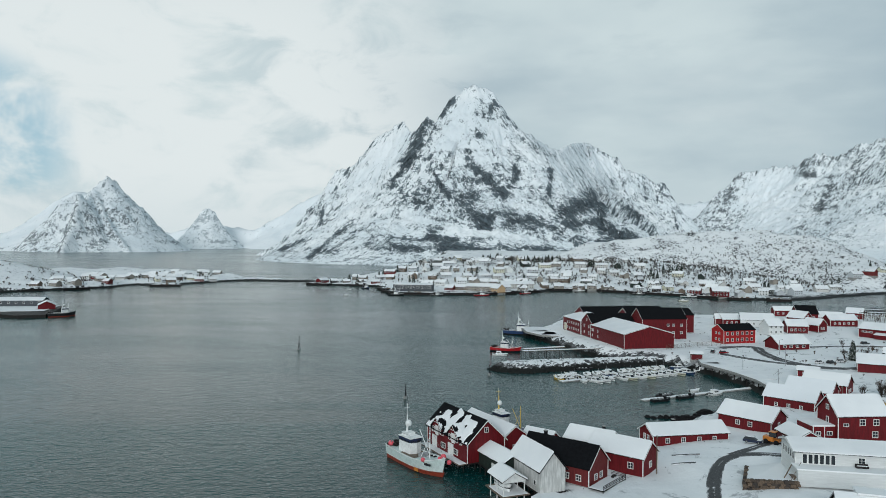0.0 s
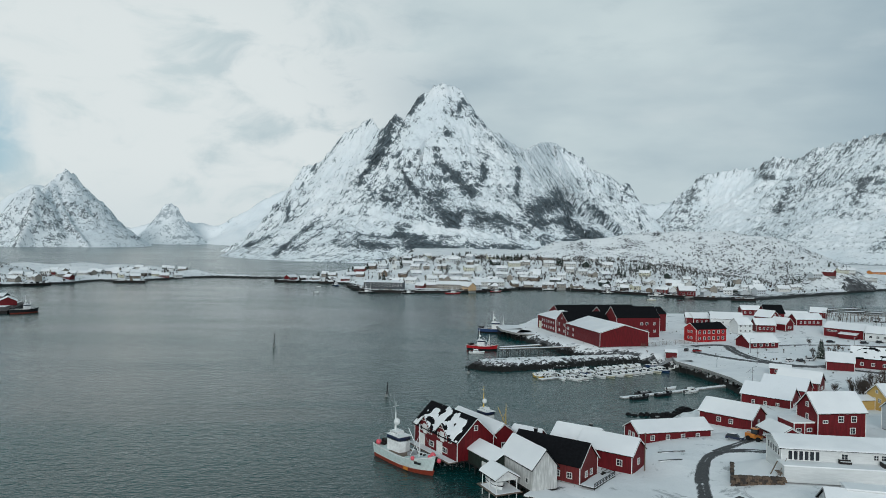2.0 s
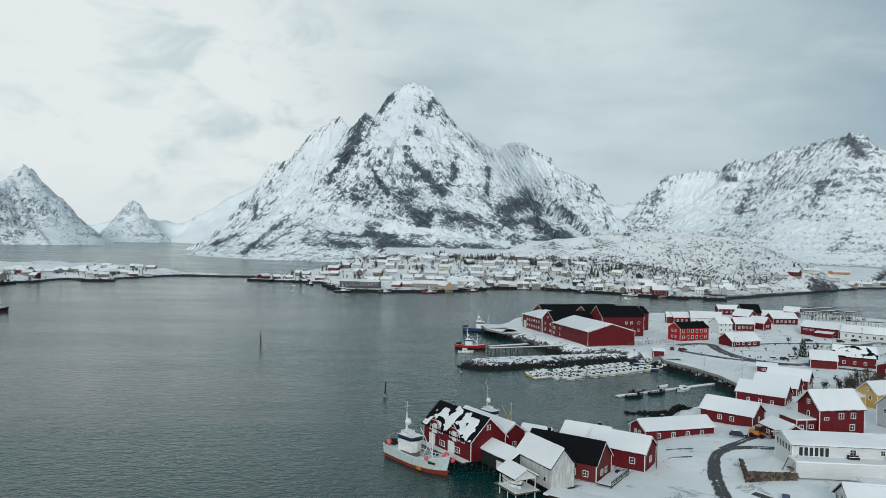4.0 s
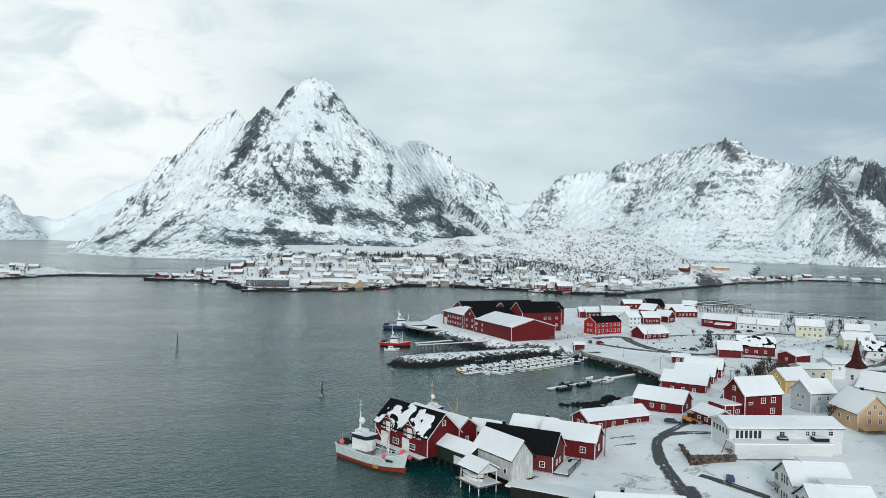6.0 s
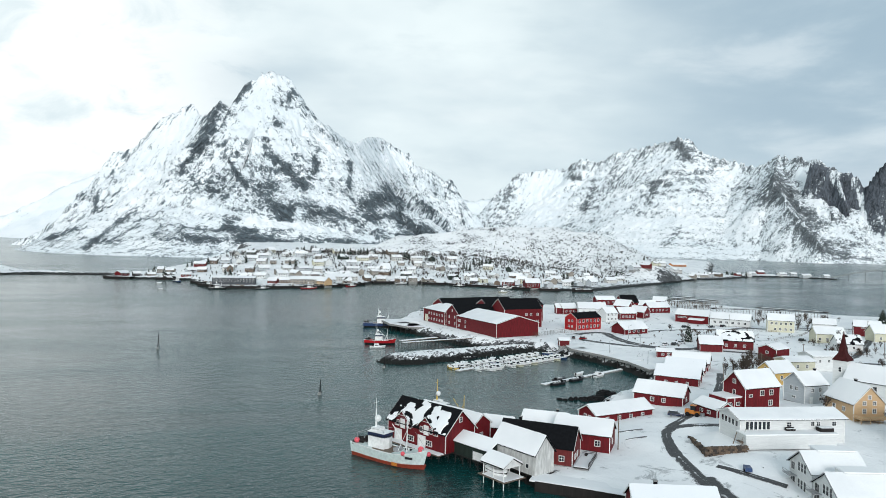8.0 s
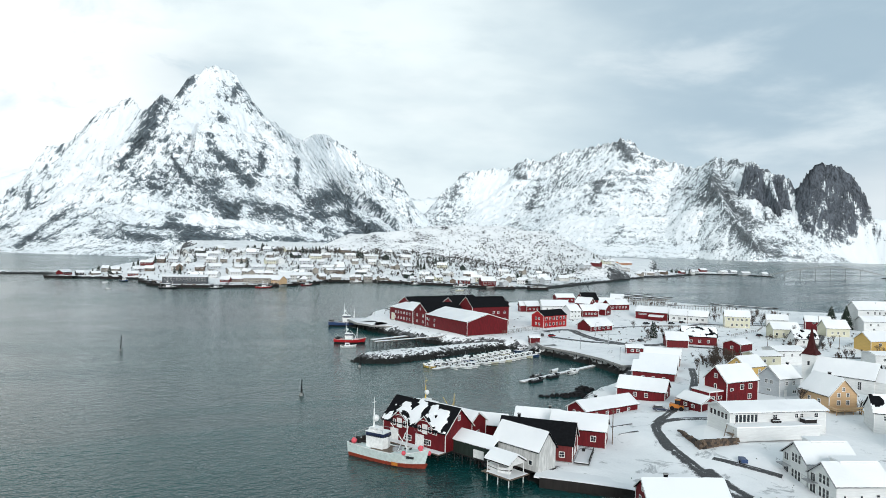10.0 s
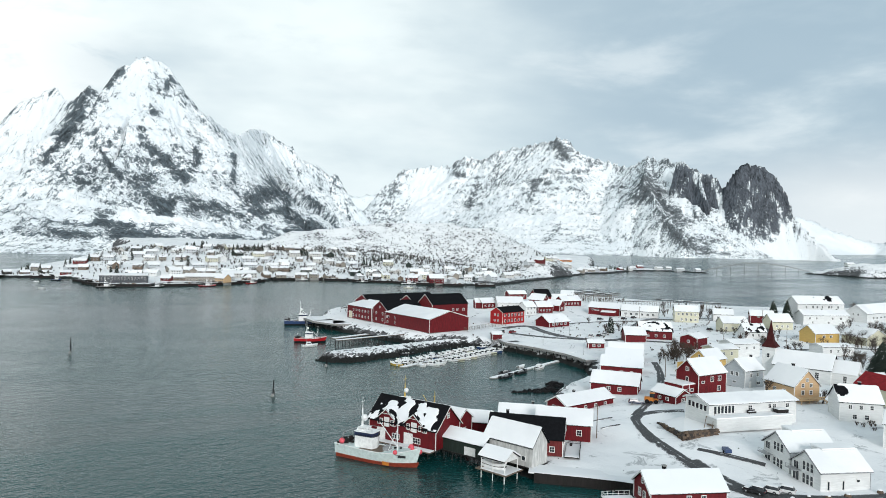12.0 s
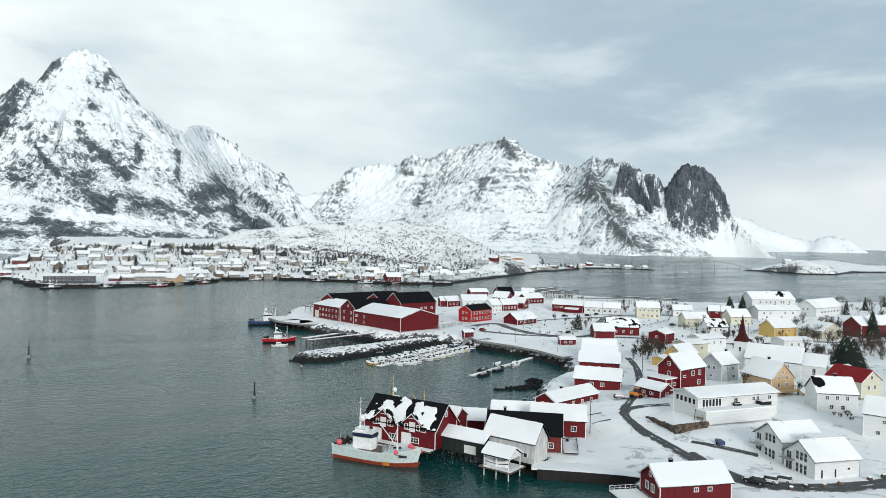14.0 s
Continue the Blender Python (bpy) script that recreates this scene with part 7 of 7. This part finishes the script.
STONE = fieldstone()
stone_wall([(70.0, 160.5, 0.8), (62.0, 144.0, 2.4), (72.4, 142.6, 2.4)], "brown fieldstone retaining wall below the villa garden")
tg = Geo().add([(70.2, 160.5, 5.3), (62.5, 144.4, 7.35), (72.6, 143.2, 7.6), (76, 150, 7.5), (77, 158, 7.0)], [(0, 1, 2, 3, 4)])
tagged(part("terrace_ground", tg, SNOW), "snow-covered raised garden behind the stone wall", "ground", kind="structure")


# ---- poles, racks, fences ----
def pole(x, y, h, lamp=False):
    z = ground_z(x, y)
    p = empty("street_lamp" if lamp else "utility_pole", pose(x, y, z), "grey street lamp beside the road" if lamp else "wooden utility pole standing in snow", "pole", "poles")
    part("post", Geo().beam((0, 0, -0.5), (0, 0, h), 0.14, 6, 0.09), WOOD if not lamp else STEEL, p)
    if lamp:
        part("arm", Geo().beam((0, 0, h - 0.1), (1.1, 0, h + 0.2), 0.05), STEEL, p)
        part("lamp_head", Geo().box(1.3, 0, h + 0.2, 0.6, 0.25, 0.14), STEEL, p)
    else:
        part("crossarm", Geo().box(0, 0, h - 0.4, 0.12, 1.4, 0.12), WOOD, p)


for x, y, h, lamp in ((49.5, 161.8, 9, False), (118.4, 205, 9, False), (143.7, 214.8, 10, False), (181, 232, 10, False), (150, 300, 7, True), (160, 325, 7, True), (190, 296, 7, True), (215, 330, 7, True), (250, 355, 8, False), (128, 292, 6, True), (128, 262, 6, True), (296, 300, 9, False), (235, 240, 8, False)):
    pole(x, y, h, lamp)


def fish_rack(x, y, yaw, L, W, h):
    z = ground_z(x, y) if y < 560 else village_z(x, y)
    f = empty("fish_rack", pose(x, y, z, 0, 0, yaw), "bare grey timber rack for drying cod", "fish rack", "fish racks")
    for px in np.arange(-L / 2, L / 2 + 0.1, 4.0):
        part("trestle", Geo().beam((px, -W / 2, -0.5), (px, -W / 2 + 0.8, h), 0.12, 4).beam((px, W / 2, -0.5), (px, W / 2 - 0.8, h), 0.12, 4).beam((px, -W / 2 + 0.5, h * 0.7), (px, W / 2 - 0.5, h * 0.7), 0.1, 4), WOOD, f)
    for py in np.linspace(-W / 2 + 0.6, W / 2 - 0.6, 7):
        part("pole", Geo().beam((-L / 2 - 1, py, h + 0.1), (L / 2 + 1, py, h + 0.1), 0.12, 4), DARKWOOD, f)
    part("snow", Geo().box(0, 0, h + 0.22, L * 0.9, W * 0.25, 0.1), SNOW_ROOF, f)


fish_rack(312, 486, 24, 46, 12, 7)
fish_rack(300, 462, 20, 34, 12, 6.5)
fish_rack(322, 466, 24, 30, 10, 6)
fish_rack(302, 400, -25, 44, 8, 5)
fish_rack(334, 392, -60, 44, 10, 5.5)
fish_rack(95, 450, 20, 24, 6, 3)


def fence(points, h, mat, label, gap=2.6, slats=2):
    f = empty("fence", pose(0, 0, 0), label, "fence", "fences")
    for (ax, ay), (bx, by) in zip(points[:-1], points[1:]):
        n = max(1, int(math.hypot(bx - ax, by - ay) / gap))
        tops = []
        for i in range(n + 1):
            x, y = ax + (bx - ax) * i / n, ay + (by - ay) * i / n
            z = ground_z(x, y)
            part("post", Geo().beam((x, y, z - 0.3), (x, y, z + h), 0.06), mat, f)
            tops.append(Vector((x, y, z)))
        for a, b in zip(tops[:-1], tops[1:]):
            for k in range(slats):
                e = Vector((0, 0, h * (k + 0.8) / slats))
                part("slat", Geo().beam(a + e, b + e, 0.06), mat, f)


fence([(112, 340), (128, 348), (146, 352)], 2.2, WOOD, "weathered board fence beside the plant", 2.4, 4)
fence([(212, 352), (240, 340), (262, 330)], 1.1, WOOD, "low garden fence in the snow")
fence([(120, 166), (132, 168)], 1.0, TRIM, "white wooden picket fence in snow", 1.2)
for run in ([(230, 300), (262, 312), (280, 325)], [(290, 318), (312, 322), (330, 312)], [(206, 298), (222, 306), (240, 320)], [(176, 300), (190, 318), (204, 336)], [(212, 246), (226, 252), (236, 248)], [(246, 246), (262, 252), (276, 250)], [(300, 262), (330, 272), (352, 280)], [(152, 240), (166, 244), (182, 250)], [(268, 300), (292, 288), (300, 276)]):
    fence(run, 1.2, WOOD, "dark garden fence in the snow")


# ---- western quay ----
def flat_land(points, top, mat, label):
    n = len(points)
    g = Geo().add([(x, y, top) for x, y in points] + [(x, y, -2.0) for x, y in points], [tuple(range(n))] + [(i, n + i, n + (i + 1) % n, (i + 1) % n) for i in range(n)])
    return tagged(part("quay", g, mat), label, "quay", kind="structure")


flat_land([(-420, 500), (-330, 517), (-296, 503), (-280, 510), (-300, 575), (-420, 600)], 2.2, DARKWOOD, "dark timber quay on the western shore")
tagged(part("quay_snow", Geo().box(-345, 548, 2.3, 90, 46, 0.2, 0.25), SNOW), "snow lying on the western quay", "snow", kind="structure")
house("quay_warehouse", -338, 578, 8, 40, 13, 4.6, 6.6, SLATEBOARD, "long grey quay warehouse with snow roof", "warehouse", z=2.3, far=True, windows=(win("s", 7, 40, 3.0, 1.6, 1.4, 1, 1),))
house("red_boathouse", -304, 556, -62, 14, 12, 3.0, 6.0, RED, "red boathouse with snow roof on the western quay", "boathouse", z=2.3, far=True)

# ---- bridge and far islets ----
br = empty("road_bridge", pose(0, 0, 0), "slender grey arched road bridge across the sound", "bridge", kind="structure")
prev = None
for i in range(25):
    t = i / 24
    p = Vector((1020 + 250 * t, 985 - 60 * t, 3 + 17 * math.sin(math.pi * t)))
    if prev is not None:
        part("span", Geo().beam(prev, p, 0.9), CONCRETE, br)
    if i % 3 == 0:
        part("pier", Geo().beam(p, (p.x, p.y, -2), 0.6, 6), CONCRETE, br)
    prev = p
for x, y, L in ((1275, 850, 18), (1330, 880, 14), (1480, 870, 16), (1420, 850, 12), (900, 1050, 14), (960, 1040, 18), (985, 1010, 20), (850, 1030, 12), (930, 1062, 14), (1006, 985, 12), (880, 1036, 10), (1008, 1062, 12)):
    far_house(x, y, rng.uniform(-20, 20), L, 8, 4, 6.5, *rng.choice([(WHITE, "white"), (GREY, "grey"), (RED_DULL, "faded red")]), max(1.5, islet_z(x, y)))


# ---- trees and shrubs ----
BARK = paint("bare_bark", (0.055, 0.042, 0.034), 0.9)
NEEDLE = paint("spruce_needles", (0.018, 0.030, 0.020), 0.8)


def bare_tree_geo(h, seed, spread=0.55, deep=4, thick=0.11):
    rr = random.Random(seed)
    trunk, twigs = Geo(), Geo()

    def grow(p, d, ln, r, depth):
        q = p + d * ln
        (trunk if depth < 2 else twigs).beam(p, q, r, 4 if depth < 2 else 3, r * 0.65)
        if depth >= deep:
            return
        for _ in range(4 if depth < 3 else 3):
            nd = (d + Vector((rr.uniform(-1, 1), rr.uniform(-1, 1), rr.uniform(-0.15, 0.6))) * spread).normalized()
            grow(p.lerp(q, rr.uniform(0.55, 1.0)), nd, ln * rr.uniform(0.55, 0.8), r * 0.55, depth + 1)

    for k in range(3):
        grow(Vector((rr.uniform(-.3, .3), rr.uniform(-.3, .3), -0.3)), Vector((rr.uniform(-.35, .35), rr.uniform(-.35, .35), 1)).normalized(), h * 0.36, thick, 0)
    return trunk, twigs


def bare_tree(h, seed):
    t = empty("bare_tree", pose(0, 0, 0), "leafless brown birch standing in snow", "tree", "bare trees")
    a, b = bare_tree_geo(h, seed)
    part("trunk", a, BARK, t)
    part("crown", b, BARK, t, "fine bare twigs")
    return t


def spruce(h, seed, r0=0.28, dusted=0.3, around=9, dense=3.2):
    rr = random.Random(seed)
    t = empty("spruce", pose(0, 0, 0), "dark green spruce dusted with snow", "tree", "spruces")
    part("trunk", Geo().beam((0, 0, -0.5), (0, 0, h * 0.95), 0.16, 6, 0.03), BARK, t)
    g, sn = Geo(), Geo()
    n = int(h * dense)
    for i in range(n):
        z = h * (0.06 + 0.92 * i / n)
        r = h * r0 * (1 - i / n) ** 0.85 + 0.15
        k = around
        for j in range(k):
            a = 2 * math.pi * (j + rr.random() * 0.8) / k + i
            rr_ = r * rr.uniform(0.65, 1.12)
            c, s = math.cos(a), math.sin(a)
            w = (0.22 * rr_ + 0.12) * (9 / k) ** 0.7
            tip = (c * rr_, s * rr_, z - 0.35 * rr_ * rr.uniform(0.6, 1.3))
            mid = Vector((c * rr_ * 0.55, s * rr_ * 0.55, z - 0.1 * rr_))
            g.add([(0, 0, z + 0.1), (mid.x - s * w, mid.y + c * w, mid.z - 0.12), tip, (mid.x + s * w, mid.y - c * w, mid.z - 0.12), (mid.x, mid.y, mid.z + 0.16)], [(0, 1, 4), (1, 2, 4), (2, 3, 4), (3, 0, 4)])
            if rr.random() < dusted:
                sn.add([(mid.x - s * w * .5, mid.y + c * w * .5, mid.z + 0.12), (tip[0], tip[1], tip[2] + 0.08), (mid.x + s * w * .5, mid.y - c * w * .5, mid.z + 0.12), (mid.x, mid.y, mid.z + 0.24)], [(0, 1, 3), (1, 2, 3)])
    part("crown", g, NEEDLE, t)
    part("snow", sn, SNOW_ROOF, t)
    return t


SPRUCES = [spruce(11, 1), spruce(9, 2, 0.24), spruce(14.5, 3, 0.36, 0.08, 14, 4.6), spruce(13, 8, 0.54, 0.05, 20, 5.2)]
BARE = [bare_tree(6.5, 4), bare_tree(8.5, 5), bare_tree(5.0, 6)]
for t, (x, y) in zip(SPRUCES, ((312, 303), (185, 309.7), (301, 213), (189, 168))):
    t.matrix_basis = on_ground(x, y, 0)
for t, (x, y) in zip(BARE, ((139, 228), (286, 338), (148, 232))):
    t.matrix_basis = on_ground(x, y, 0)
for x, y, k in ((318, 309, 2), (327, 306, 2), (195, 172, 3), (184, 163, 3), (184, 307, 1), (420, 288, 0), (470, 300, 0), (520, 310, 1), (350, 205, 0)):
    copy_thing(SPRUCES[k], on_ground(x, y, rng2.uniform(0, 360)))
GROVE = [(143, 224, 1), (152, 231, 0), (158, 236, 1), (164, 236, 2), (261, 226, 1), (268, 222, 1), (276, 218, 0), (299, 229, 1), (226, 226, 2), (217, 222, 0), (296, 378, 1), (289, 334, 1), (242, 262, 2), (228, 258, 0), (118, 164, 0)]
GROVE += [(126, 150, 2), (183, 172, 1), (196, 182, 1), (210, 190, 0), (216, 200, 1), (240, 200, 1), (270, 200, 0), (205, 350, 2), (194, 312, 2), (180, 306, 0), (247, 276, 1), (232, 246, 2), (136, 148, 2), (322, 262, 1), (310, 240, 1), (257, 212, 1)]
for x, y, k in GROVE:
    copy_thing(BARE[k], on_ground(x, y, rng2.uniform(0, 360)))
rng3 = random.Random(17)


def on_village(x, y):
    return pose(x, y, village_z(x, y) - 0.2, 0, 0, rng3.uniform(0, 360))


for cx, cy, n in ((300, 925, 6), (470, 905, 4), (-62, 980, 3), (230, 1000, 5), (520, 880, 3), (150, 1040, 8), (760, 1000, 6), (60, 930, 3), (90, 1075, 12), (180, 1060, 10), (0, 960, 4), (-110, 935, 4), (400, 850, 4), (330, 960, 6), (610, 940, 4), (-30, 880, 3), (120, 900, 4)):
    for _ in range(n):
        copy_thing(SPRUCES[rng3.randrange(2)], on_village(cx + rng3.uniform(-14, 14), cy + rng3.uniform(-10, 10)))


for _ in range(9):
    x, y = rng3.uniform(840, 880), rng3.uniform(1035, 1060)
    copy_thing(SPRUCES[rng3.randrange(2)], pose(x, y, max(1.0, islet_z(x, y)) - 0.2, 0, 0, rng3.uniform(0, 360)))


def thicket(name, count, boxes, h, thick, label, mat, seed, level=None):
    """Leafless scrub over the far slopes, uncountable."""
    g = Geo()
    tri = []
    for i in range(3):
        tr, tw = bare_tree_geo(h, seed + i, 0.85, 2, thick)
        tri.append((tr.v + tw.v, [f for f in tr.f if len(f) == 4] + [tuple(j + len(tr.v) for j in f) for f in tw.f if len(f) == 4]))
    spots = []
    for i in range(count):
        x0, x1, y0, y1 = boxes[i % len(boxes)]
        spots.append((rng3.uniform(x0, x1), rng3.uniform(y0, y1), rng3.uniform(0.5, 1.4), rng3.uniform(0, 6.28)))
    xy = np.array(spots)
    heights = village_field(xy[:, 0], xy[:, 1])[0] if level is None else np.array([level(x, y) for x, y in xy[:, :2].tolist()])
    for i, ((x, y, k, a), z) in enumerate(zip(spots, heights.tolist())):
        if z < 2.5:
            continue
        vs, fs = tri[i % 3]
        c, s = math.cos(a) * k, math.sin(a) * k
        n = len(g.v)
        g.v += [(x + p[0] * c - p[1] * s, y + p[0] * s + p[1] * c, z + p[2] * k) for p in vs]
        g.f += [tuple(n + j for j in f) for f in fs]
    me = g.mesh(name, mat, recalc=False)
    tagged(part(name, me, None), label, "shrubs", kind="stuff")


SCRUB = paint("grey_brown_scrub", (0.085, 0.078, 0.070), 0.9)
thicket("scrub", 1500, [(-60, 560, 880, 1130), (250, 640, 900, 1220), (300, 560, 900, 1100)], 5.0, 0.14, "leafless grey birch scrub on the far slopes", SCRUB, 30)
thicket("bare_wood", 420, [(-20, 340, 1045, 1085), (-40, 120, 960, 1060), (250, 420, 930, 1010), (110, 300, 1000, 1080)], 8.0, 0.20, "leafless birch wood above the far village", SCRUB, 90)
thicket("spit_bushes", 520, [(-455, -330, 820, 960), (-400, -310, 930, 1040), (-560, -420, 780, 980)], 4.0, 0.22, "dark leafless bushes between the houses of the spit", BARK, 120, islet_z)
thicket("garden_bushes", 1100, [(-150, 250, 850, 960), (100, 300, 860, 1000), (250, 520, 800, 900), (20, 250, 1030, 1080)], 5.0, 0.20, "dark leafless garden bushes between the far houses", BARK, 60)


def near_thicket(n, box, label, h=5.0, seed=40):
    """Dense leafless bushes that no one could count."""
    g = Geo()
    forms = []
    for i in range(4):
        tr, tw = bare_tree_geo(h, seed + i, 0.7, 3, 0.09)
        forms.append((tr.v + tw.v, [f for f in tr.f if len(f) == 4] + [tuple(j + len(tr.v) for j in f) for f in tw.f if len(f) == 4]))
    for i in range(n):
        x, y = rng3.uniform(box[0], box[1]), rng3.uniform(box[2], box[3])
        vs, fs = forms[i % 4]
        k, a, z = rng3.uniform(0.5, 1.25), rng3.uniform(0, 6.28), ground_z(x, y)
        c, s, m = math.cos(a) * k, math.sin(a) * k, len(g.v)
        g.v += [(x + p[0] * c - p[1] * s, y + p[0] * s + p[1] * c, z + p[2] * k) for p in vs]
        g.f += [tuple(m + j for j in f) for f in fs]
    tagged(part("bushes", g.mesh("bushes", TWIG, recalc=False), None), label, "shrubs", kind="stuff")


TWIG = paint("brown_twigs", (0.075, 0.052, 0.038), 0.9)
near_thicket(46, (205, 262, 168, 205), "dense brown leafless bushes behind the church", 6.0)
near_thicket(26, (262, 330, 178, 214), "brown leafless bushes beside the long building", 6.0, 50)
near_thicket(16, (248, 282, 216, 232), "brown leafless bushes in a garden", 5.0, 60)
near_thicket(24, (150, 166, 226, 240), "brown leafless bushes beside the yellow house", 6.0, 70)
near_thicket(12, (222, 250, 246, 262), "leafless garden bushes", 4.0, 80)
near_thicket(8, (112, 122, 126, 134), "small leafless garden bushes", 2.0, 90)
near_thicket(10, (275, 300, 336, 346), "leafless bushes beside the cream house", 5.0, 95)
near_thicket(8, (200, 232, 222, 232), "leafless bushes between houses", 4.0, 97)
near_thicket(16, (170, 182, 243, 256), "brown leafless bushes beside the boxy red house", 6.0, 101)
near_thicket(14, (326, 352, 366, 384), "leafless bushes by the northern shore", 6.0, 105)
near_thicket(30, (258, 292, 214, 238), "tall brown bushes beside the yellow house", 7.0, 109)
near_thicket(26, (216, 262, 180, 200), "brown bushes along the churchyard", 6.0, 113)
near_thicket(24, (296, 345, 232, 262), "brown leafless bushes round the barn", 6.0, 151)
near_thicket(24, (262, 300, 188, 214), "brown bushes below the long red building", 7.0, 155)
near_thicket(60, (430, 620, 270, 350), "brown leafless wood on the shore", 8.0, 117)
near_thicket(40, (340, 420, 225, 268), "brown bushes behind the long red building", 7.0, 121)
near_thicket(18, (232, 262, 258, 284), "garden bushes among small houses", 4.0, 125)
near_thicket(12, (204, 226, 332, 342), "dark bushes beside parked cars", 3.0, 129)
near_thicket(14, (300, 330, 450, 476), "leafless bushes below the fish racks", 4.0, 133)
near_thicket(10, (262, 330, 358, 372), "leafless bushes in front of the white longhouse", 5.0, 137)
near_thicket(80, (150, 330, 225, 345), "low twigs poking through the garden snow", 1.6, 141)
near_thicket(50, (110, 250, 300, 420), "low twigs poking through the snow", 1.3, 145)



def boulder_row():
    for i, (x, y) in enumerate(((53.7, 108.6), (57.8, 107.9), (61.7, 106.3), (66.4, 105.3), (74.6, 103.6), (78.9, 102.8))):
        g = Geo().loft([[(r * math.cos(a + i) * 1.2, r * math.sin(a + i), z) for a in (0, 1.1, 2.2, 3.2, 4.3, 5.3)] for r, z in ((0.55, -0.2), (0.62, 0.3), (0.35, 0.75))])
        b = part("boulder", g, STONE, None, "", on_ground(x, y, i * 40))
        tagged(b, "dark roadside boulder with a cap of snow", "boulder", "roadside boulders")
        part("snow", Geo().loft([[(r * math.cos(a + i) * 1.2, r * math.sin(a + i), z) for a in (0, 1.1, 2.2, 3.2, 4.3, 5.3)] for r, z in ((0.42, 0.66), (0.30, 0.86))]), SNOW_ROOF, b)


boulder_row()


def far_quay(x, y, yaw, L, W):
    q = empty("timber_quay", pose(x, y, 0, 0, 0, yaw), "dark timber quay on posts along the far shore", "quay", "far quays")
    part("deck", Geo().box(0, 0, 2.3, L, W, 0.6), DARKWOOD, q)
    # dark box below the deck, added for the deep shade among the posts
    part("face", Geo().box(0, -W / 2 + 1.6, 0.6, L - 1.0, 1.6, 2.9), DARKWOOD, q, "dark timber face in place of the shade under the deck")
    part("snow", Geo().box(0, 0.16 * W, 2.68, L * 0.9, W * 0.5, 0.2), SNOW_ROOF, q)
    for i in range(max(3, int(L / 4))):
        part("post", Geo().beam((-L / 2 + 1 + i * (L - 2) / max(2, int(L / 4) - 1), -W / 2 + 0.4, 1.7), (-L / 2 + 1 + i * (L - 2) / max(2, int(L / 4) - 1), -W / 2 + 0.4, -2), 0.25, 5), DARKWOOD, q)
    for k in range(5):
        part("crate", Geo().box(L * rng3.uniform(-0.45, 0.45), W * rng3.uniform(-0.3, 0.3), 2.9, rng3.uniform(1.5, 3.5), 2, rng3.uniform(1.0, 2.4)), rng3.choice([WOOD, BLACK, STEEL, DARKWOOD]), q)


for x, y, yw, L, W in ((-150, 925, -25, 34, 12), (-95, 906, -15, 26, 10), (-55, 830, -70, 40, 14), (-48, 792, -60, 30, 12), (-20, 766, -12, 44, 14), (30, 764, 5, 40, 12), (75, 778, 25, 36, 12), (110, 806, 35, 30, 10), (160, 846, 5, 40, 10), (195, 846, -5, 26, 10),
                       (215, 826, -35, 30, 12), (240, 802, -40, 28, 10), (262, 782, -40, 36, 14), (290, 748, -45, 36, 14), (318, 722, -35, 24, 10), (350, 706, -5, 26, 8), (-405, 800, 50, 30, 12), (-330, 872, 10, 36, 12), (-440, 772, 40, 26, 10)):
    far_quay(x, y, yw, L, W)


def rubble():
    """Stones and tufts that break through the snow."""
    g = Geo()
    for i in range(700):
        x, y = rng3.uniform(20, 330), rng3.uniform(105, 470)
        if float(inside_depth(np.array([x]), np.array([y]), HEADLAND)[0]) < 3:
            continue
        z, r = ground_z(x, y), rng3.uniform(0.08, 0.26)
        g.add([(x + r * math.cos(a) * rng3.uniform(.7, 1.4), y + r * math.sin(a) * rng3.uniform(.7, 1.4), z - 0.1) for a in (0, 1.5, 3, 4.5)] + [(x, y, z + r * rng3.uniform(0.3, 0.7) + 0.08)], [(0, 1, 4), (1, 2, 4), (2, 3, 4), (3, 0, 4)])
    tagged(part("stones", g, BLACK), "dark stones and tufts poking through the snow", "stones", kind="stuff")


rubble()


# ---- boats along the far quays ----
for x, y, yw, L, hm in ((52, 752, 4, 17, BRIGHT_RED), (104, 786, 30, 15, BRIGHT_RED), (-40, 752, -8, 18, HULL_BLACK), (-82, 862, -60, 16, HULL_BLUE), (4, 748, 8, 14, HULL_BLACK), (276, 752, -42, 18, HULL_WHITE), (232, 786, -38, 14, HULL_BLACK), (174, 832, 4, 15, HULL_WHITE)):
    fishing_vessel(x, y, yw, L, L * 0.3, hm, BLACK, "small fishing boat moored at the far quay", house_at=0.0, freeboard=1.8)
